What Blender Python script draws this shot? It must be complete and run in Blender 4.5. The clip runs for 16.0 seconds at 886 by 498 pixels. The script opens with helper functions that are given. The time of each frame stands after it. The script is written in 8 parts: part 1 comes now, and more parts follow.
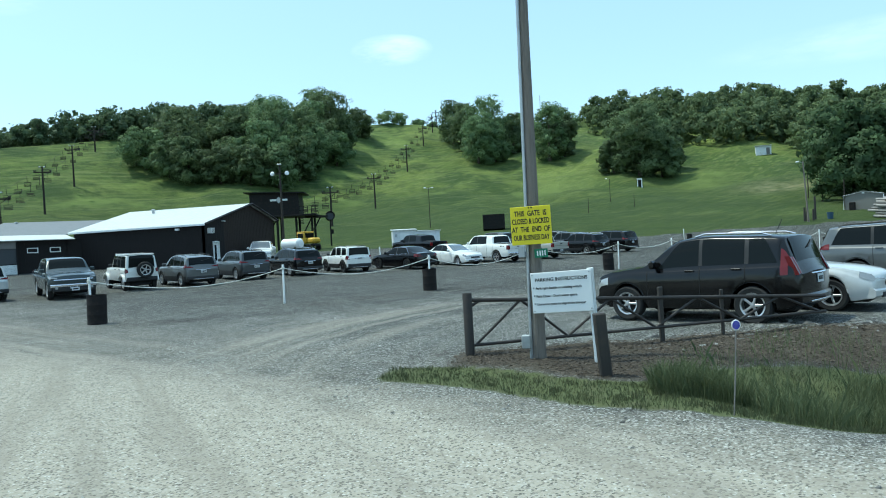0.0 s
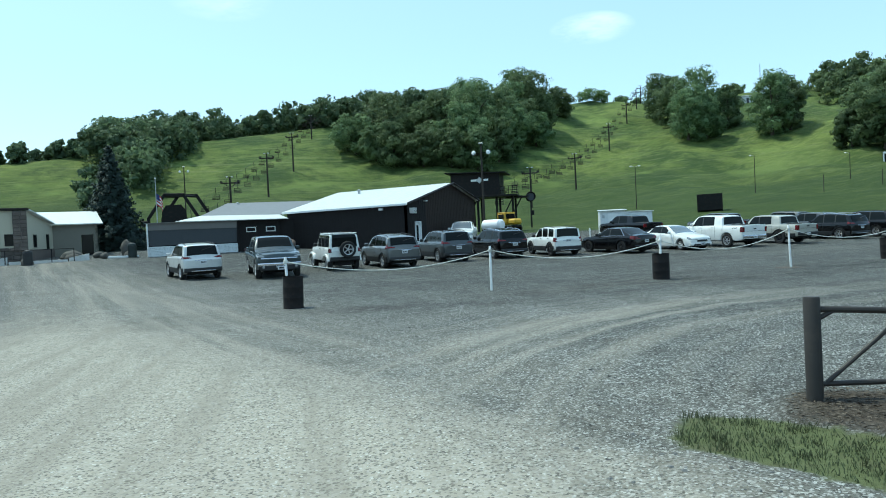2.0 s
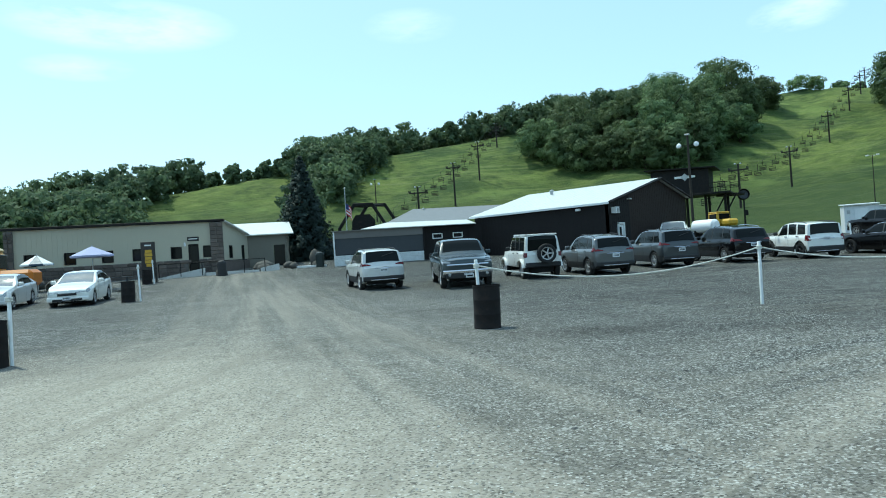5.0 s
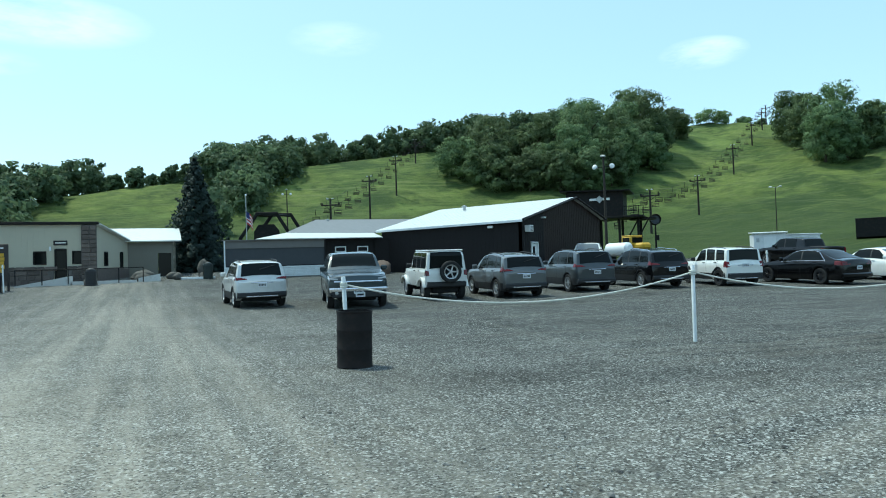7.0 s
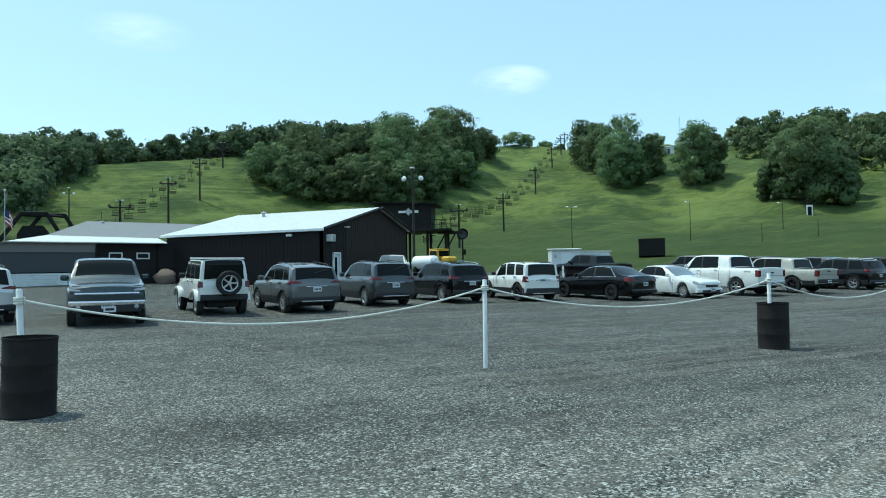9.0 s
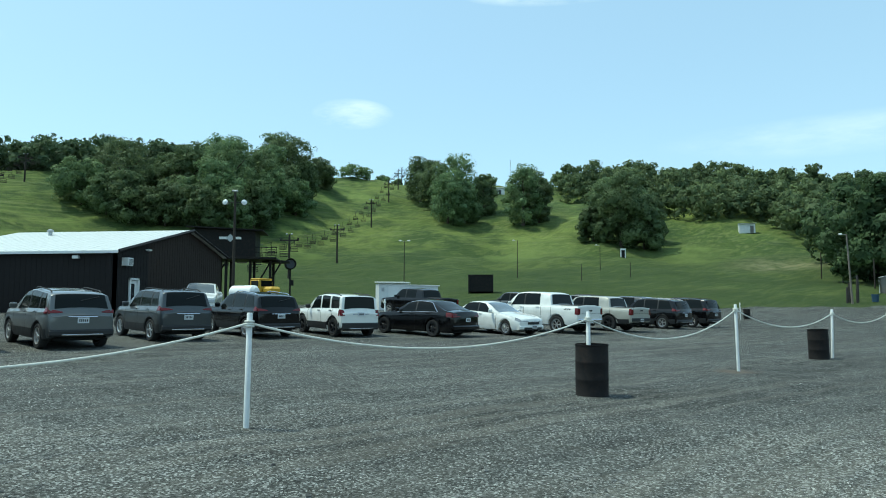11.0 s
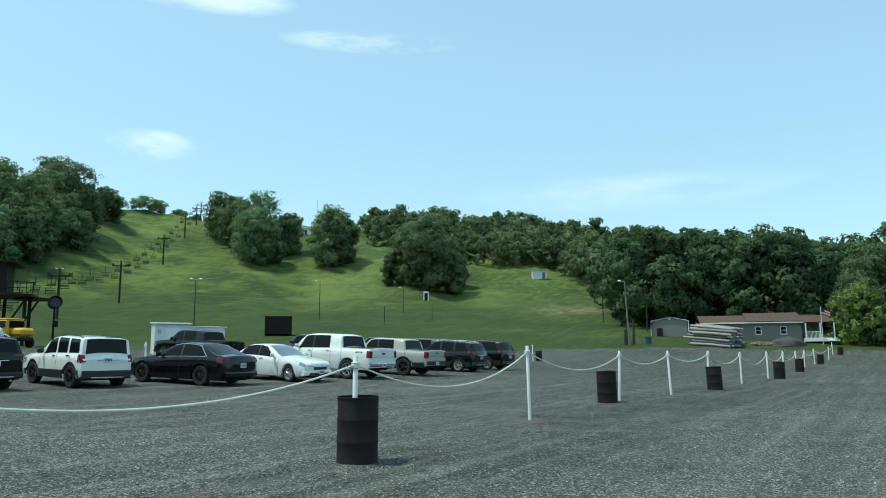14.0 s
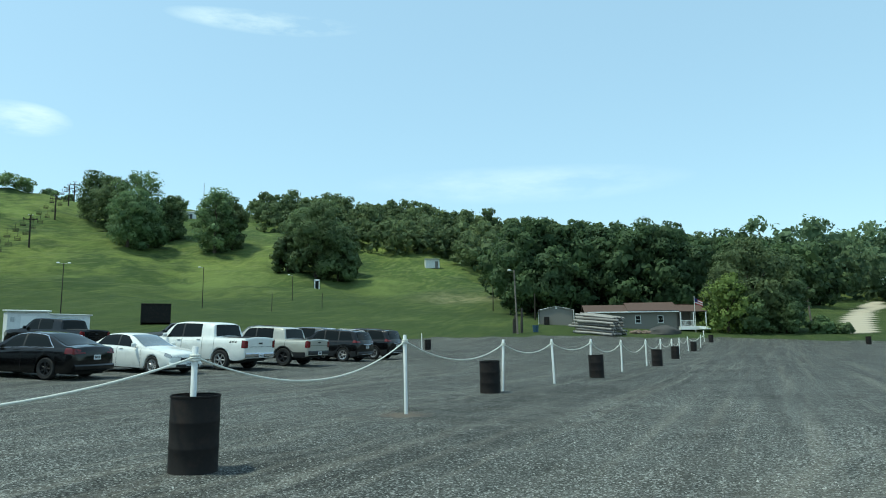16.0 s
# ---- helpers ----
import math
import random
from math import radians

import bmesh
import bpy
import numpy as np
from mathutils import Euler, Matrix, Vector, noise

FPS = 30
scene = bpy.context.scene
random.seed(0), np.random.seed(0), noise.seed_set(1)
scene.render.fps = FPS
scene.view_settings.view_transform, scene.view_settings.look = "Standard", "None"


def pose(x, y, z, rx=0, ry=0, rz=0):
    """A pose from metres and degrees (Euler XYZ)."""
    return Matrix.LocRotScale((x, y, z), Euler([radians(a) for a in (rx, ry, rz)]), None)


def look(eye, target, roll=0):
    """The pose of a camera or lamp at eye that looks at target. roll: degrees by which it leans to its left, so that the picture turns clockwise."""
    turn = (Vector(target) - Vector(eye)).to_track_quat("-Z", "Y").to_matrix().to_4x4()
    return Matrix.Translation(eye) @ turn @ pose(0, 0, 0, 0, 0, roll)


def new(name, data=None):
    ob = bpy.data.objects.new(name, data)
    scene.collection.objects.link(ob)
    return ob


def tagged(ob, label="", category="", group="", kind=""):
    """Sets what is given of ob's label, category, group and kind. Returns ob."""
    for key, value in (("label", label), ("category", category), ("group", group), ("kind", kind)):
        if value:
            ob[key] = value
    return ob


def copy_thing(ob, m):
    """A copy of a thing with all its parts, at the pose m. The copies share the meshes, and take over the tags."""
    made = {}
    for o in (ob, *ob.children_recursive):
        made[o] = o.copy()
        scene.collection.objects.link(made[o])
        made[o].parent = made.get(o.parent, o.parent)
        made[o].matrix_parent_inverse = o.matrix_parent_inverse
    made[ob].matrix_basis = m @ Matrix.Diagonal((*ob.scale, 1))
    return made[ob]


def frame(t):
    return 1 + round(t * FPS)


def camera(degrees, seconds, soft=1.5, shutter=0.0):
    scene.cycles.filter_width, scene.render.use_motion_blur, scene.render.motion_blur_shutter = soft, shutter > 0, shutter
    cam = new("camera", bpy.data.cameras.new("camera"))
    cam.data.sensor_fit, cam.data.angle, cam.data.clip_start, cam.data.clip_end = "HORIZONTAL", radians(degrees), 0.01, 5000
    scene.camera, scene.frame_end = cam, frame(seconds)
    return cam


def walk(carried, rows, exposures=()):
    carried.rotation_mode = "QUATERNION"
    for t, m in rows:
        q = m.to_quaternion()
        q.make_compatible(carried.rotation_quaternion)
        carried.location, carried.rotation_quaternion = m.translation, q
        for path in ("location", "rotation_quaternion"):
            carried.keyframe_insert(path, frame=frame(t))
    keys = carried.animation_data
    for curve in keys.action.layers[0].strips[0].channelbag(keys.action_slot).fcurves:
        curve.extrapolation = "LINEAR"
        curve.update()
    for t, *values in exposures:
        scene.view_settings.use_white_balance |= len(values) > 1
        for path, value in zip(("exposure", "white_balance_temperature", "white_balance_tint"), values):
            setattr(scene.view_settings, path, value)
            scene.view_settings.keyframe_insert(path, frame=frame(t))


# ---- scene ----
cam = camera(64.1, 16.0, soft=1.0)
PATH = [
    (0, (2.658, 1.464, 1.810), (2.283, 3.428, 1.801), -3.3),
    (0.5, (2.362, 2.412, 1.819), (1.854, 4.346, 1.795), -3.2),
    (1, (1.930, 3.330, 1.794), (1.305, 5.229, 1.759), -2.9),
    (1.5, (1.347, 4.223, 1.771), (0.592, 6.075, 1.733), -2.7),
    (2, (0.810, 4.929, 1.767), (-0.087, 6.716, 1.738), -2.8),
    (2.5, (0.172, 5.580, 1.731), (-0.884, 7.279, 1.720), -3.3),
    (3, (-0.324, 6.156, 1.700), (-1.523, 7.756, 1.710), -3.8),
    (3.5, (-0.969, 6.833, 1.652), (-2.294, 8.331, 1.677), -4.0),
    (6, (-3.717, 10.909, 1.494), (-5.030, 12.417, 1.523), -3.2),
    (6.5, (-4.083, 11.736, 1.500), (-5.312, 13.313, 1.543), -2.5),
    (7, (-4.329, 12.422, 1.495), (-5.470, 14.063, 1.558), -1.9),
    (7.5, (-4.508, 13.070, 1.506), (-5.554, 14.773, 1.590), -1.4),
    (8, (-4.673, 13.694, 1.507), (-5.619, 15.453, 1.603), -1.2),
    (8.5, (-4.753, 14.338, 1.500), (-5.566, 16.163, 1.594), -1.2),
    (9, (-4.789, 14.906, 1.491), (-5.467, 16.786, 1.574), -1.1),
    (9.5, (-4.775, 15.522, 1.514), (-5.313, 17.447, 1.587), -1.0),
    (12, (-4.407, 18.358, 1.480), (-4.471, 20.341, 1.729), 0.3),
    (12.5, (-4.277, 18.792, 1.488), (-4.247, 20.773, 1.757), 0.2),
    (13, (-4.130, 19.221, 1.481), (-3.996, 21.197, 1.764), 0.1),
    (13.5, (-4.002, 19.538, 1.491), (-3.771, 21.503, 1.779), -0.1),
    (14, (-3.845, 19.920, 1.497), (-3.536, 21.875, 1.787), -0.4),
    (14.5, (-3.722, 20.175, 1.498), (-3.342, 22.117, 1.783), -0.5),
    (15, (-3.590, 20.411, 1.508), (-3.141, 22.340, 1.786), -0.6),
    (15.5, (-3.412, 20.715, 1.514), (-2.884, 22.625, 1.781), -0.5),
    (16, (-3.218, 20.993, 1.512), (-2.619, 22.884, 1.768), -0.6),
]
walk(cam, [(t, look(eye, target, roll)) for t, eye, target, roll in PATH],
     exposures=[(0, 0.28, 6200, -10), (2.5, 0.22, 6200, -10), (3.5, 0.18, 6200, -11), (6.2, 0.24, 6250, -11), (8, 0.16, 6250, -11.5), (9.5, 0.12, 6300, -12), (12, 0.06, 6550, -14.5), (16, 0.06, 6550, -14.5)])

# ---- world, sun ----
SUN_ELEVATION, SUN_AZIMUTH = radians(65), radians(-88)   # azimuth from +y towards +x
world = bpy.data.worlds.new("sky_world")
scene.world = world
world.use_nodes = True
wt = world.node_tree
wt.nodes.clear()
w_out = wt.nodes.new("ShaderNodeOutputWorld")
w_bg = wt.nodes.new("ShaderNodeBackground")
w_sky = wt.nodes.new("ShaderNodeTexSky")
w_sky.sky_type = "NISHITA"
w_sky.sun_disc = False
w_sky.sun_elevation = SUN_ELEVATION
w_sky.sun_rotation = SUN_AZIMUTH
w_sky.air_density, w_sky.dust_density, w_sky.ozone_density = 1.0, 1.0, 1.2
w_bg.inputs["Strength"].default_value = 0.235
w_geo = wt.nodes.new("ShaderNodeTexCoord")
w_map = wt.nodes.new("ShaderNodeMapping")
w_map.inputs["Scale"].default_value = (4.0, 4.0, 15.0)
w_map.inputs["Location"].default_value = (0.35, 0.1, 0.2)
w_noise = wt.nodes.new("ShaderNodeTexNoise")
w_noise.inputs["Scale"].default_value = 1.7
w_noise.inputs["Detail"].default_value = 7.0
w_noise.inputs["Roughness"].default_value = 0.62


def w_math(op, a, b=0.0, clamp=False):
    n = wt.nodes.new("ShaderNodeMath")
    n.operation, n.use_clamp = op, clamp
    for i, v in enumerate((a, b)):
        if isinstance(v, (int, float)):
            n.inputs[i].default_value = v
        else:
            wt.links.new(v, n.inputs[i])
    return n.outputs["Value"]


# small fair-weather clouds: bearing from +y towards +x, height, half-width and half-height in degrees, density
w_sep = wt.nodes.new("ShaderNodeSeparateXYZ")
wt.links.new(w_geo.outputs["Generated"], w_sep.inputs["Vector"])
w_az = w_math("ARCTAN2", w_sep.outputs["X"], w_sep.outputs["Y"])
w_el = w_math("ARCSINE", w_sep.outputs["Z"])
w_clouds = 0.0
for az, el, wide, high, thick in ((-14.0, 15.6, 3.4, 1.25, 0.75), (-65.0, 18.3, 8.5, 2.0, 0.55), (-11.0, 26.8, 8.0, 1.3, 0.8), (3.0, 24.5, 8.0, 0.9, 0.65), (-43.0, 18.4, 4.0, 1.4, 0.3), (-68, 15.2, 4.0, 1.0, 0.35), (24, 12.4, 14.0, 1.6, 0.22), (-110, 24, 14, 3, 0.6), (70, 22, 12, 3, 0.5), (150, 20, 16, 4, 0.6)):
    dx = w_math("MULTIPLY", w_math("SUBTRACT", w_az, radians(az)), 1 / radians(wide))
    dy = w_math("MULTIPLY", w_math("SUBTRACT", w_el, radians(el)), 1 / radians(high))
    blob = w_math("SUBTRACT", 1.0, w_math("ADD", w_math("MULTIPLY", dx, dx), w_math("MULTIPLY", dy, dy)), True)
    w_clouds = w_math("MAXIMUM", w_clouds, w_math("MULTIPLY", blob, thick))
w_fine = w_math("MULTIPLY", w_math("SUBTRACT", w_noise.outputs["Fac"], 0.5), 3.2)
w_cover = w_math("MULTIPLY", w_math("ADD", w_clouds, w_math("MULTIPLY", w_fine, w_math("MULTIPLY", w_clouds, 2.4, True)), True), 0.52)
w_mix = wt.nodes.new("ShaderNodeMixRGB")
w_mix.inputs["Color2"].default_value = (5.2, 5.4, 5.5, 1)
w_tint = wt.nodes.new("ShaderNodeMixRGB")      # thin summer haze evens out the blue
w_tint.inputs["Fac"].default_value = 0.55
w_tint.inputs["Color2"].default_value = (2.12, 2.95, 4.17, 1)
wt.links.new(w_geo.outputs["Generated"], w_map.inputs["Vector"])
wt.links.new(w_map.outputs["Vector"], w_noise.inputs["Vector"])
wt.links.new(w_cover, w_mix.inputs["Fac"])
wt.links.new(w_sky.outputs["Color"], w_tint.inputs["Color1"])
wt.links.new(w_tint.outputs["Color"], w_mix.inputs["Color1"])
wt.links.new(w_mix.outputs["Color"], w_bg.inputs["Color"])
wt.links.new(w_bg.outputs["Background"], w_out.inputs["Surface"])

sun_data = bpy.data.lights.new("sun", "SUN")
sun_data.energy, sun_data.angle, sun_data.color = 3.3, radians(3.0), (1.0, 0.96, 0.9)
sun_ob = new("sun", sun_data)
sun_from = Vector((math.sin(SUN_AZIMUTH) * math.cos(SUN_ELEVATION), math.cos(SUN_AZIMUTH) * math.cos(SUN_ELEVATION), math.sin(SUN_ELEVATION)))
sun_ob.matrix_world = look(sun_from * 200, (0, 0, 0))
scene.view_settings.exposure = 0.0

# ---- materials ----


def node_mat(name):
    m = bpy.data.materials.new(name)
    m.use_nodes = True
    nt = m.node_tree
    return m, nt, nt.nodes["Principled BSDF"]


def mix_colour(nt, fac, a, b, mode="MIX"):
    n = nt.nodes.new("ShaderNodeMixRGB")
    n.blend_type = mode
    for key, value in (("Fac", fac), ("Color1", a), ("Color2", b)):
        if isinstance(value, (int, float)):
            n.inputs[key].default_value = value
        elif isinstance(value, tuple):
            n.inputs[key].default_value = (*value, 1) if len(value) == 3 else value
        else:
            nt.links.new(value, n.inputs[key])
    return n.outputs["Color"]


def tex_noise(nt, vec, scale, detail=4.0, rough=0.55):
    n = nt.nodes.new("ShaderNodeTexNoise")
    n.inputs["Scale"].default_value = scale
    n.inputs["Detail"].default_value = detail
    n.inputs["Roughness"].default_value = rough
    nt.links.new(vec, n.inputs["Vector"])
    return n.outputs["Fac"]


def ramp(nt, fac, lo, hi, a=0.0, b=1.0):
    n = nt.nodes.new("ShaderNodeMapRange")
    n.inputs["From Min"].default_value, n.inputs["From Max"].default_value = lo, hi
    n.inputs["To Min"].default_value, n.inputs["To Max"].default_value = a, b
    nt.links.new(fac, n.inputs["Value"])
    return n.outputs["Result"]


def coords(nt, kind="Object"):
    return nt.nodes.new("ShaderNodeTexCoord").outputs[kind]


def bump(nt, bsdf, height, strength, distance):
    n = nt.nodes.new("ShaderNodeBump")
    n.inputs["Strength"].default_value, n.inputs["Distance"].default_value = strength, distance
    nt.links.new(height, n.inputs["Height"])
    nt.links.new(n.outputs["Normal"], bsdf.inputs["Normal"])


def surface(name, colour, rough=0.6, metal=0.0, vary=0.18, fine=30.0, coarse=2.0, relief=0.0, relief_scale=40.0, coat=0.0, stain=None, spread=0.0, stretch=(1, 1, 1)):
    """A material with grain at two scales, optional relief, a stain colour and a spread of tone from one object to the next."""
    m, nt, b = node_mat(name)
    vec = coords(nt)
    if stretch != (1, 1, 1):
        mp = nt.nodes.new("ShaderNodeMapping")
        mp.inputs["Scale"].default_value = stretch
        nt.links.new(vec, mp.inputs["Vector"])
        vec = mp.outputs["Vector"]
    dark = tuple(c * (1 - vary) for c in colour)
    light = tuple(min(1, c * (1 + vary)) for c in colour)
    col = mix_colour(nt, tex_noise(nt, vec, fine), dark, light)
    col = mix_colour(nt, 0.6, col, mix_colour(nt, tex_noise(nt, vec, coarse, 6), dark, light))
    if stain:
        col = mix_colour(nt, ramp(nt, tex_noise(nt, vec, coarse * 1.7, 8, 0.65), 0.5, 0.75), col, stain)
    if spread:
        info = nt.nodes.new("ShaderNodeObjectInfo").outputs["Random"]
        hsv = nt.nodes.new("ShaderNodeHueSaturation")
        nt.links.new(ramp(nt, info, 0, 1, 1 - spread, 1 + spread), hsv.inputs["Value"])
        nt.links.new(col, hsv.inputs["Color"])
        col = hsv.outputs["Color"]
    nt.links.new(col, b.inputs["Base Color"])
    b.inputs["Metallic"].default_value = metal
    b.inputs["Specular IOR Level"].default_value = 0.4
    nt.links.new(ramp(nt, tex_noise(nt, vec, coarse * 3), 0.2, 0.8, max(0.02, rough - 0.08), min(1, rough + 0.08)), b.inputs["Roughness"])
    if coat:
        b.inputs["Coat Weight"].default_value = coat
        b.inputs["Coat Roughness"].default_value = 0.06
    if relief:
        bump(nt, b, tex_noise(nt, vec, relief_scale, 5), 0.6, relief)
    return m


def paint(name, colour, metal=0.0, rough=0.35):
    return surface(name, colour, rough, metal, vary=0.05, fine=300, coarse=1.3, coat=0.9, stain=tuple(c * 0.82 + 0.002 for c in colour))


GLASS_DARK = surface("tinted_glass", (0.007, 0.009, 0.009), 0.05, 0.0, vary=0.05)
GLASS_DARK.node_tree.nodes["Principled BSDF"].inputs["Specular IOR Level"].default_value = 0.15
# grey base: dust and the sky's glare put into the glass colour
GLASS_FRONT = surface("windscreen_glass", (0.1, 0.115, 0.12), 0.08, 0.0, vary=0.2, coat=1.0)
GLASS_FRONT.node_tree.nodes["Principled BSDF"].inputs["Specular IOR Level"].default_value = 0.9
BOULDER_TAN = surface("tan_boulder", (0.17, 0.125, 0.1), 0.9, vary=0.3, relief=0.05, relief_scale=5)
RUBBER = surface("tyre_rubber", (0.018, 0.018, 0.018), 0.85, relief=0.004, relief_scale=60)
PLASTIC = surface("black_plastic_trim", (0.022, 0.022, 0.023), 0.6)
ALLOY = surface("alloy_rim", (0.5, 0.5, 0.51), 0.35, 0.8)
BLACK_RIM = surface("black_rim", (0.03, 0.03, 0.032), 0.4, 0.4)
CHROME = surface("chrome", (0.7, 0.7, 0.72), 0.15, 1.0)
RED_LENS = surface("red_lens", (0.11, 0.005, 0.007), 0.2, coat=0.2)
CLEAR_LENS = surface("clear_lens", (0.34, 0.35, 0.35), 0.12, 0.3, coat=0.9)
PLATE = surface("number_plate", (0.62, 0.64, 0.66), 0.5)
UNDER = surface("underbody", (0.012, 0.012, 0.012), 0.9)
INK = surface("black_ink", (0.015, 0.015, 0.015), 0.6)
STEEL_GALV = surface("galvanised_steel", (0.42, 0.44, 0.45), 0.45, 0.7, stain=(0.3, 0.31, 0.31))
DARK_STEEL = surface("dark_painted_steel", (0.013, 0.0125, 0.012), 0.6, 0.0, stain=(0.03, 0.022, 0.018))
RUSTY_DRUM = surface("rusted_brown_drum_steel", (0.014, 0.012, 0.0115), 0.75, 0.0, vary=0.35, fine=25, coarse=3, relief=0.003, relief_scale=18, stain=(0.026, 0.018, 0.015), spread=0.15)
RUSTY_DRUM.node_tree.nodes["Principled BSDF"].inputs["Specular IOR Level"].default_value = 0.22
WHITE_POST = surface("white_painted_post", (0.72, 0.73, 0.72), 0.5, stain=(0.55, 0.55, 0.52))
ROPE = surface("white_rope", (0.66, 0.66, 0.6), 0.85, relief=0.004, relief_scale=120)
GATE_BROWN = surface("brown_gate_paint", (0.036, 0.031, 0.028), 0.55, 0.1, stain=(0.06, 0.045, 0.035))
POLE_WOOD = surface("weathered_pole_wood", (0.19, 0.165, 0.14), 0.85, vary=0.5, fine=14, coarse=3, relief=0.02, relief_scale=16, stain=(0.09, 0.08, 0.07), stretch=(6, 6, 0.35))
LIFT_WOOD = surface("creosoted_pole_wood", (0.035, 0.028, 0.022), 0.85, vary=0.3, relief=0.01, relief_scale=16, stretch=(5, 5, 0.4))
SIGN_YELLOW = surface("yellow_sign_face", (0.75, 0.62, 0.02), 0.45, vary=0.05)
SIGN_WHITE = surface("white_sign_face", (0.78, 0.79, 0.78), 0.45, vary=0.04)
SIGN_GREEN = surface("green_sign_face", (0.02, 0.17, 0.09), 0.45)
SIDING_DARK = surface("dark_brown_metal_siding", (0.016, 0.014, 0.014), 0.6, 0.0, vary=0.12)
SIDING_BROWN = surface("brown_metal_siding", (0.03, 0.021, 0.018), 0.6, 0.0, vary=0.12)
for dark_face in (SIDING_DARK, SIDING_BROWN, DARK_STEEL):
    dark_face.node_tree.nodes["Principled BSDF"].inputs["Specular IOR Level"].default_value = 0.15
ROOF_WHITE = surface("pale_metal_roof", (0.6, 0.62, 0.6), 0.45, 0.15, stain=(0.5, 0.52, 0.5))
ROOF_GREY = surface("grey_shingle_roof", (0.22, 0.23, 0.24), 0.85, relief=0.008, relief_scale=30)
TRIM_WHITE = surface("white_trim", (0.75, 0.76, 0.75), 0.5)
PANEL_WHITE = surface("white_corrugated_panel", (0.66, 0.68, 0.68), 0.5, stain=(0.5, 0.52, 0.5))
SCREEN_GREY = surface("grey_screen_panel", (0.05, 0.054, 0.06), 0.65)
AWNING_GREY = surface("grey_fascia", (0.16, 0.15, 0.14), 0.65)
LODGE_WALL = surface("beige_metal_siding", (0.43, 0.4, 0.31), 0.6, vary=0.06)
STONE = surface("fieldstone", (0.11, 0.09, 0.078), 0.85, vary=0.4, fine=9, coarse=4, relief=0.02, relief_scale=12, spread=0.35)
MORTAR = surface("stone_mortar", (0.12, 0.11, 0.1), 0.9)
BOULDER = surface("boulder", (0.085, 0.08, 0.07), 0.9, vary=0.3, relief=0.05, relief_scale=5)
CONCRETE = surface("pale_concrete", (0.55, 0.55, 0.53), 0.85, stain=(0.42, 0.42, 0.4))
BARK = surface("bark", (0.07, 0.055, 0.04), 0.9, vary=0.3, relief=0.03, relief_scale=12, stretch=(4, 4, 0.6))
LOG_END = surface("weathered_logs", (0.24, 0.225, 0.21), 0.85, vary=0.35, relief=0.02, relief_scale=10, spread=0.3)
HOUSE_WALL = surface("tan_vinyl_siding", (0.185, 0.175, 0.155), 0.65, vary=0.06)
HOUSE_ROOF = surface("brown_shingles", (0.088, 0.055, 0.044), 0.9, relief=0.01, relief_scale=25)
BLUE_BIN = surface("blue_plastic", (0.03, 0.07, 0.12), 0.5)
YELLOW_PAINT = surface("yellow_machine_paint", (0.55, 0.33, 0.03), 0.45, stain=(0.4, 0.24, 0.04))
BUS_YELLOW = surface("bus_yellow_paint", (0.6, 0.27, 0.02), 0.4)
CANVAS_BLUE = surface("pale_blue_canvas", (0.36, 0.38, 0.55), 0.8)
FLAG_RED = surface("flag_red", (0.4, 0.03, 0.04), 0.8)
FLAG_WHITE = surface("flag_white", (0.7, 0.7, 0.7), 0.8)
FLAG_BLUE = surface("flag_blue", (0.03, 0.04, 0.14), 0.8)
LAMP_GLASS = surface("lamp_glass", (0.7, 0.72, 0.72), 0.25, coat=0.5)
REFLECT_BLUE = surface("blue_reflector", (0.02, 0.03, 0.3), 0.25, coat=0.8)


def foliage(name, colour, light, trans=0.25, tufted=False):
    """Leaves that take tone from the tuft or clump that they belong to and let some light through."""
    m, nt, b = node_mat(name)
    geo = nt.nodes.new("ShaderNodeNewGeometry")
    info = nt.nodes.new("ShaderNodeObjectInfo").outputs["Random"]
    vec = coords(nt)
    if tufted:
        at = nt.nodes.new("ShaderNodeAttribute")
        at.attribute_name = "tuft"
        col = mix_colour(nt, at.outputs["Fac"], tuple(c * 0.8 for c in colour), light)
        col = mix_colour(nt, 0.3, col, mix_colour(nt, geo.outputs["Random Per Island"], tuple(c * 0.6 for c in colour), tuple(c * 1.2 for c in light)))
    else:
        col = mix_colour(nt, geo.outputs["Random Per Island"], tuple(c * 0.65 for c in colour), light)
    col = mix_colour(nt, ramp(nt, tex_noise(nt, vec, 0.35, 3), 0.35, 0.65, 0, 0.6), col, tuple(c * 0.8 for c in colour))
    col = mix_colour(nt, ramp(nt, tex_noise(nt, vec, 0.085, 2), 0.5, 0.68, 0, 0.55), col, tuple(a * 1.25 for a in light))
    hsv = nt.nodes.new("ShaderNodeHueSaturation")
    nt.links.new(ramp(nt, info, 0, 1, 0.75, 1.25), hsv.inputs["Value"])
    nt.links.new(ramp(nt, info, 0, 1, 0.49, 0.515), hsv.inputs["Hue"])
    nt.links.new(col, hsv.inputs["Color"])
    nt.links.new(hsv.outputs["Color"], b.inputs["Base Color"])
    b.inputs["Roughness"].default_value = 0.7
    b.inputs["Specular IOR Level"].default_value = 0.25
    tr = nt.nodes.new("ShaderNodeBsdfTranslucent")
    nt.links.new(hsv.outputs["Color"], tr.inputs["Color"])
    mx = nt.nodes.new("ShaderNodeMixShader")
    mx.inputs["Fac"].default_value = trans
    nt.links.new(b.outputs["BSDF"], mx.inputs[1])
    nt.links.new(tr.outputs["BSDF"], mx.inputs[2])
    nt.links.new(mx.outputs["Shader"], nt.nodes["Material Output"].inputs["Surface"])
    return m


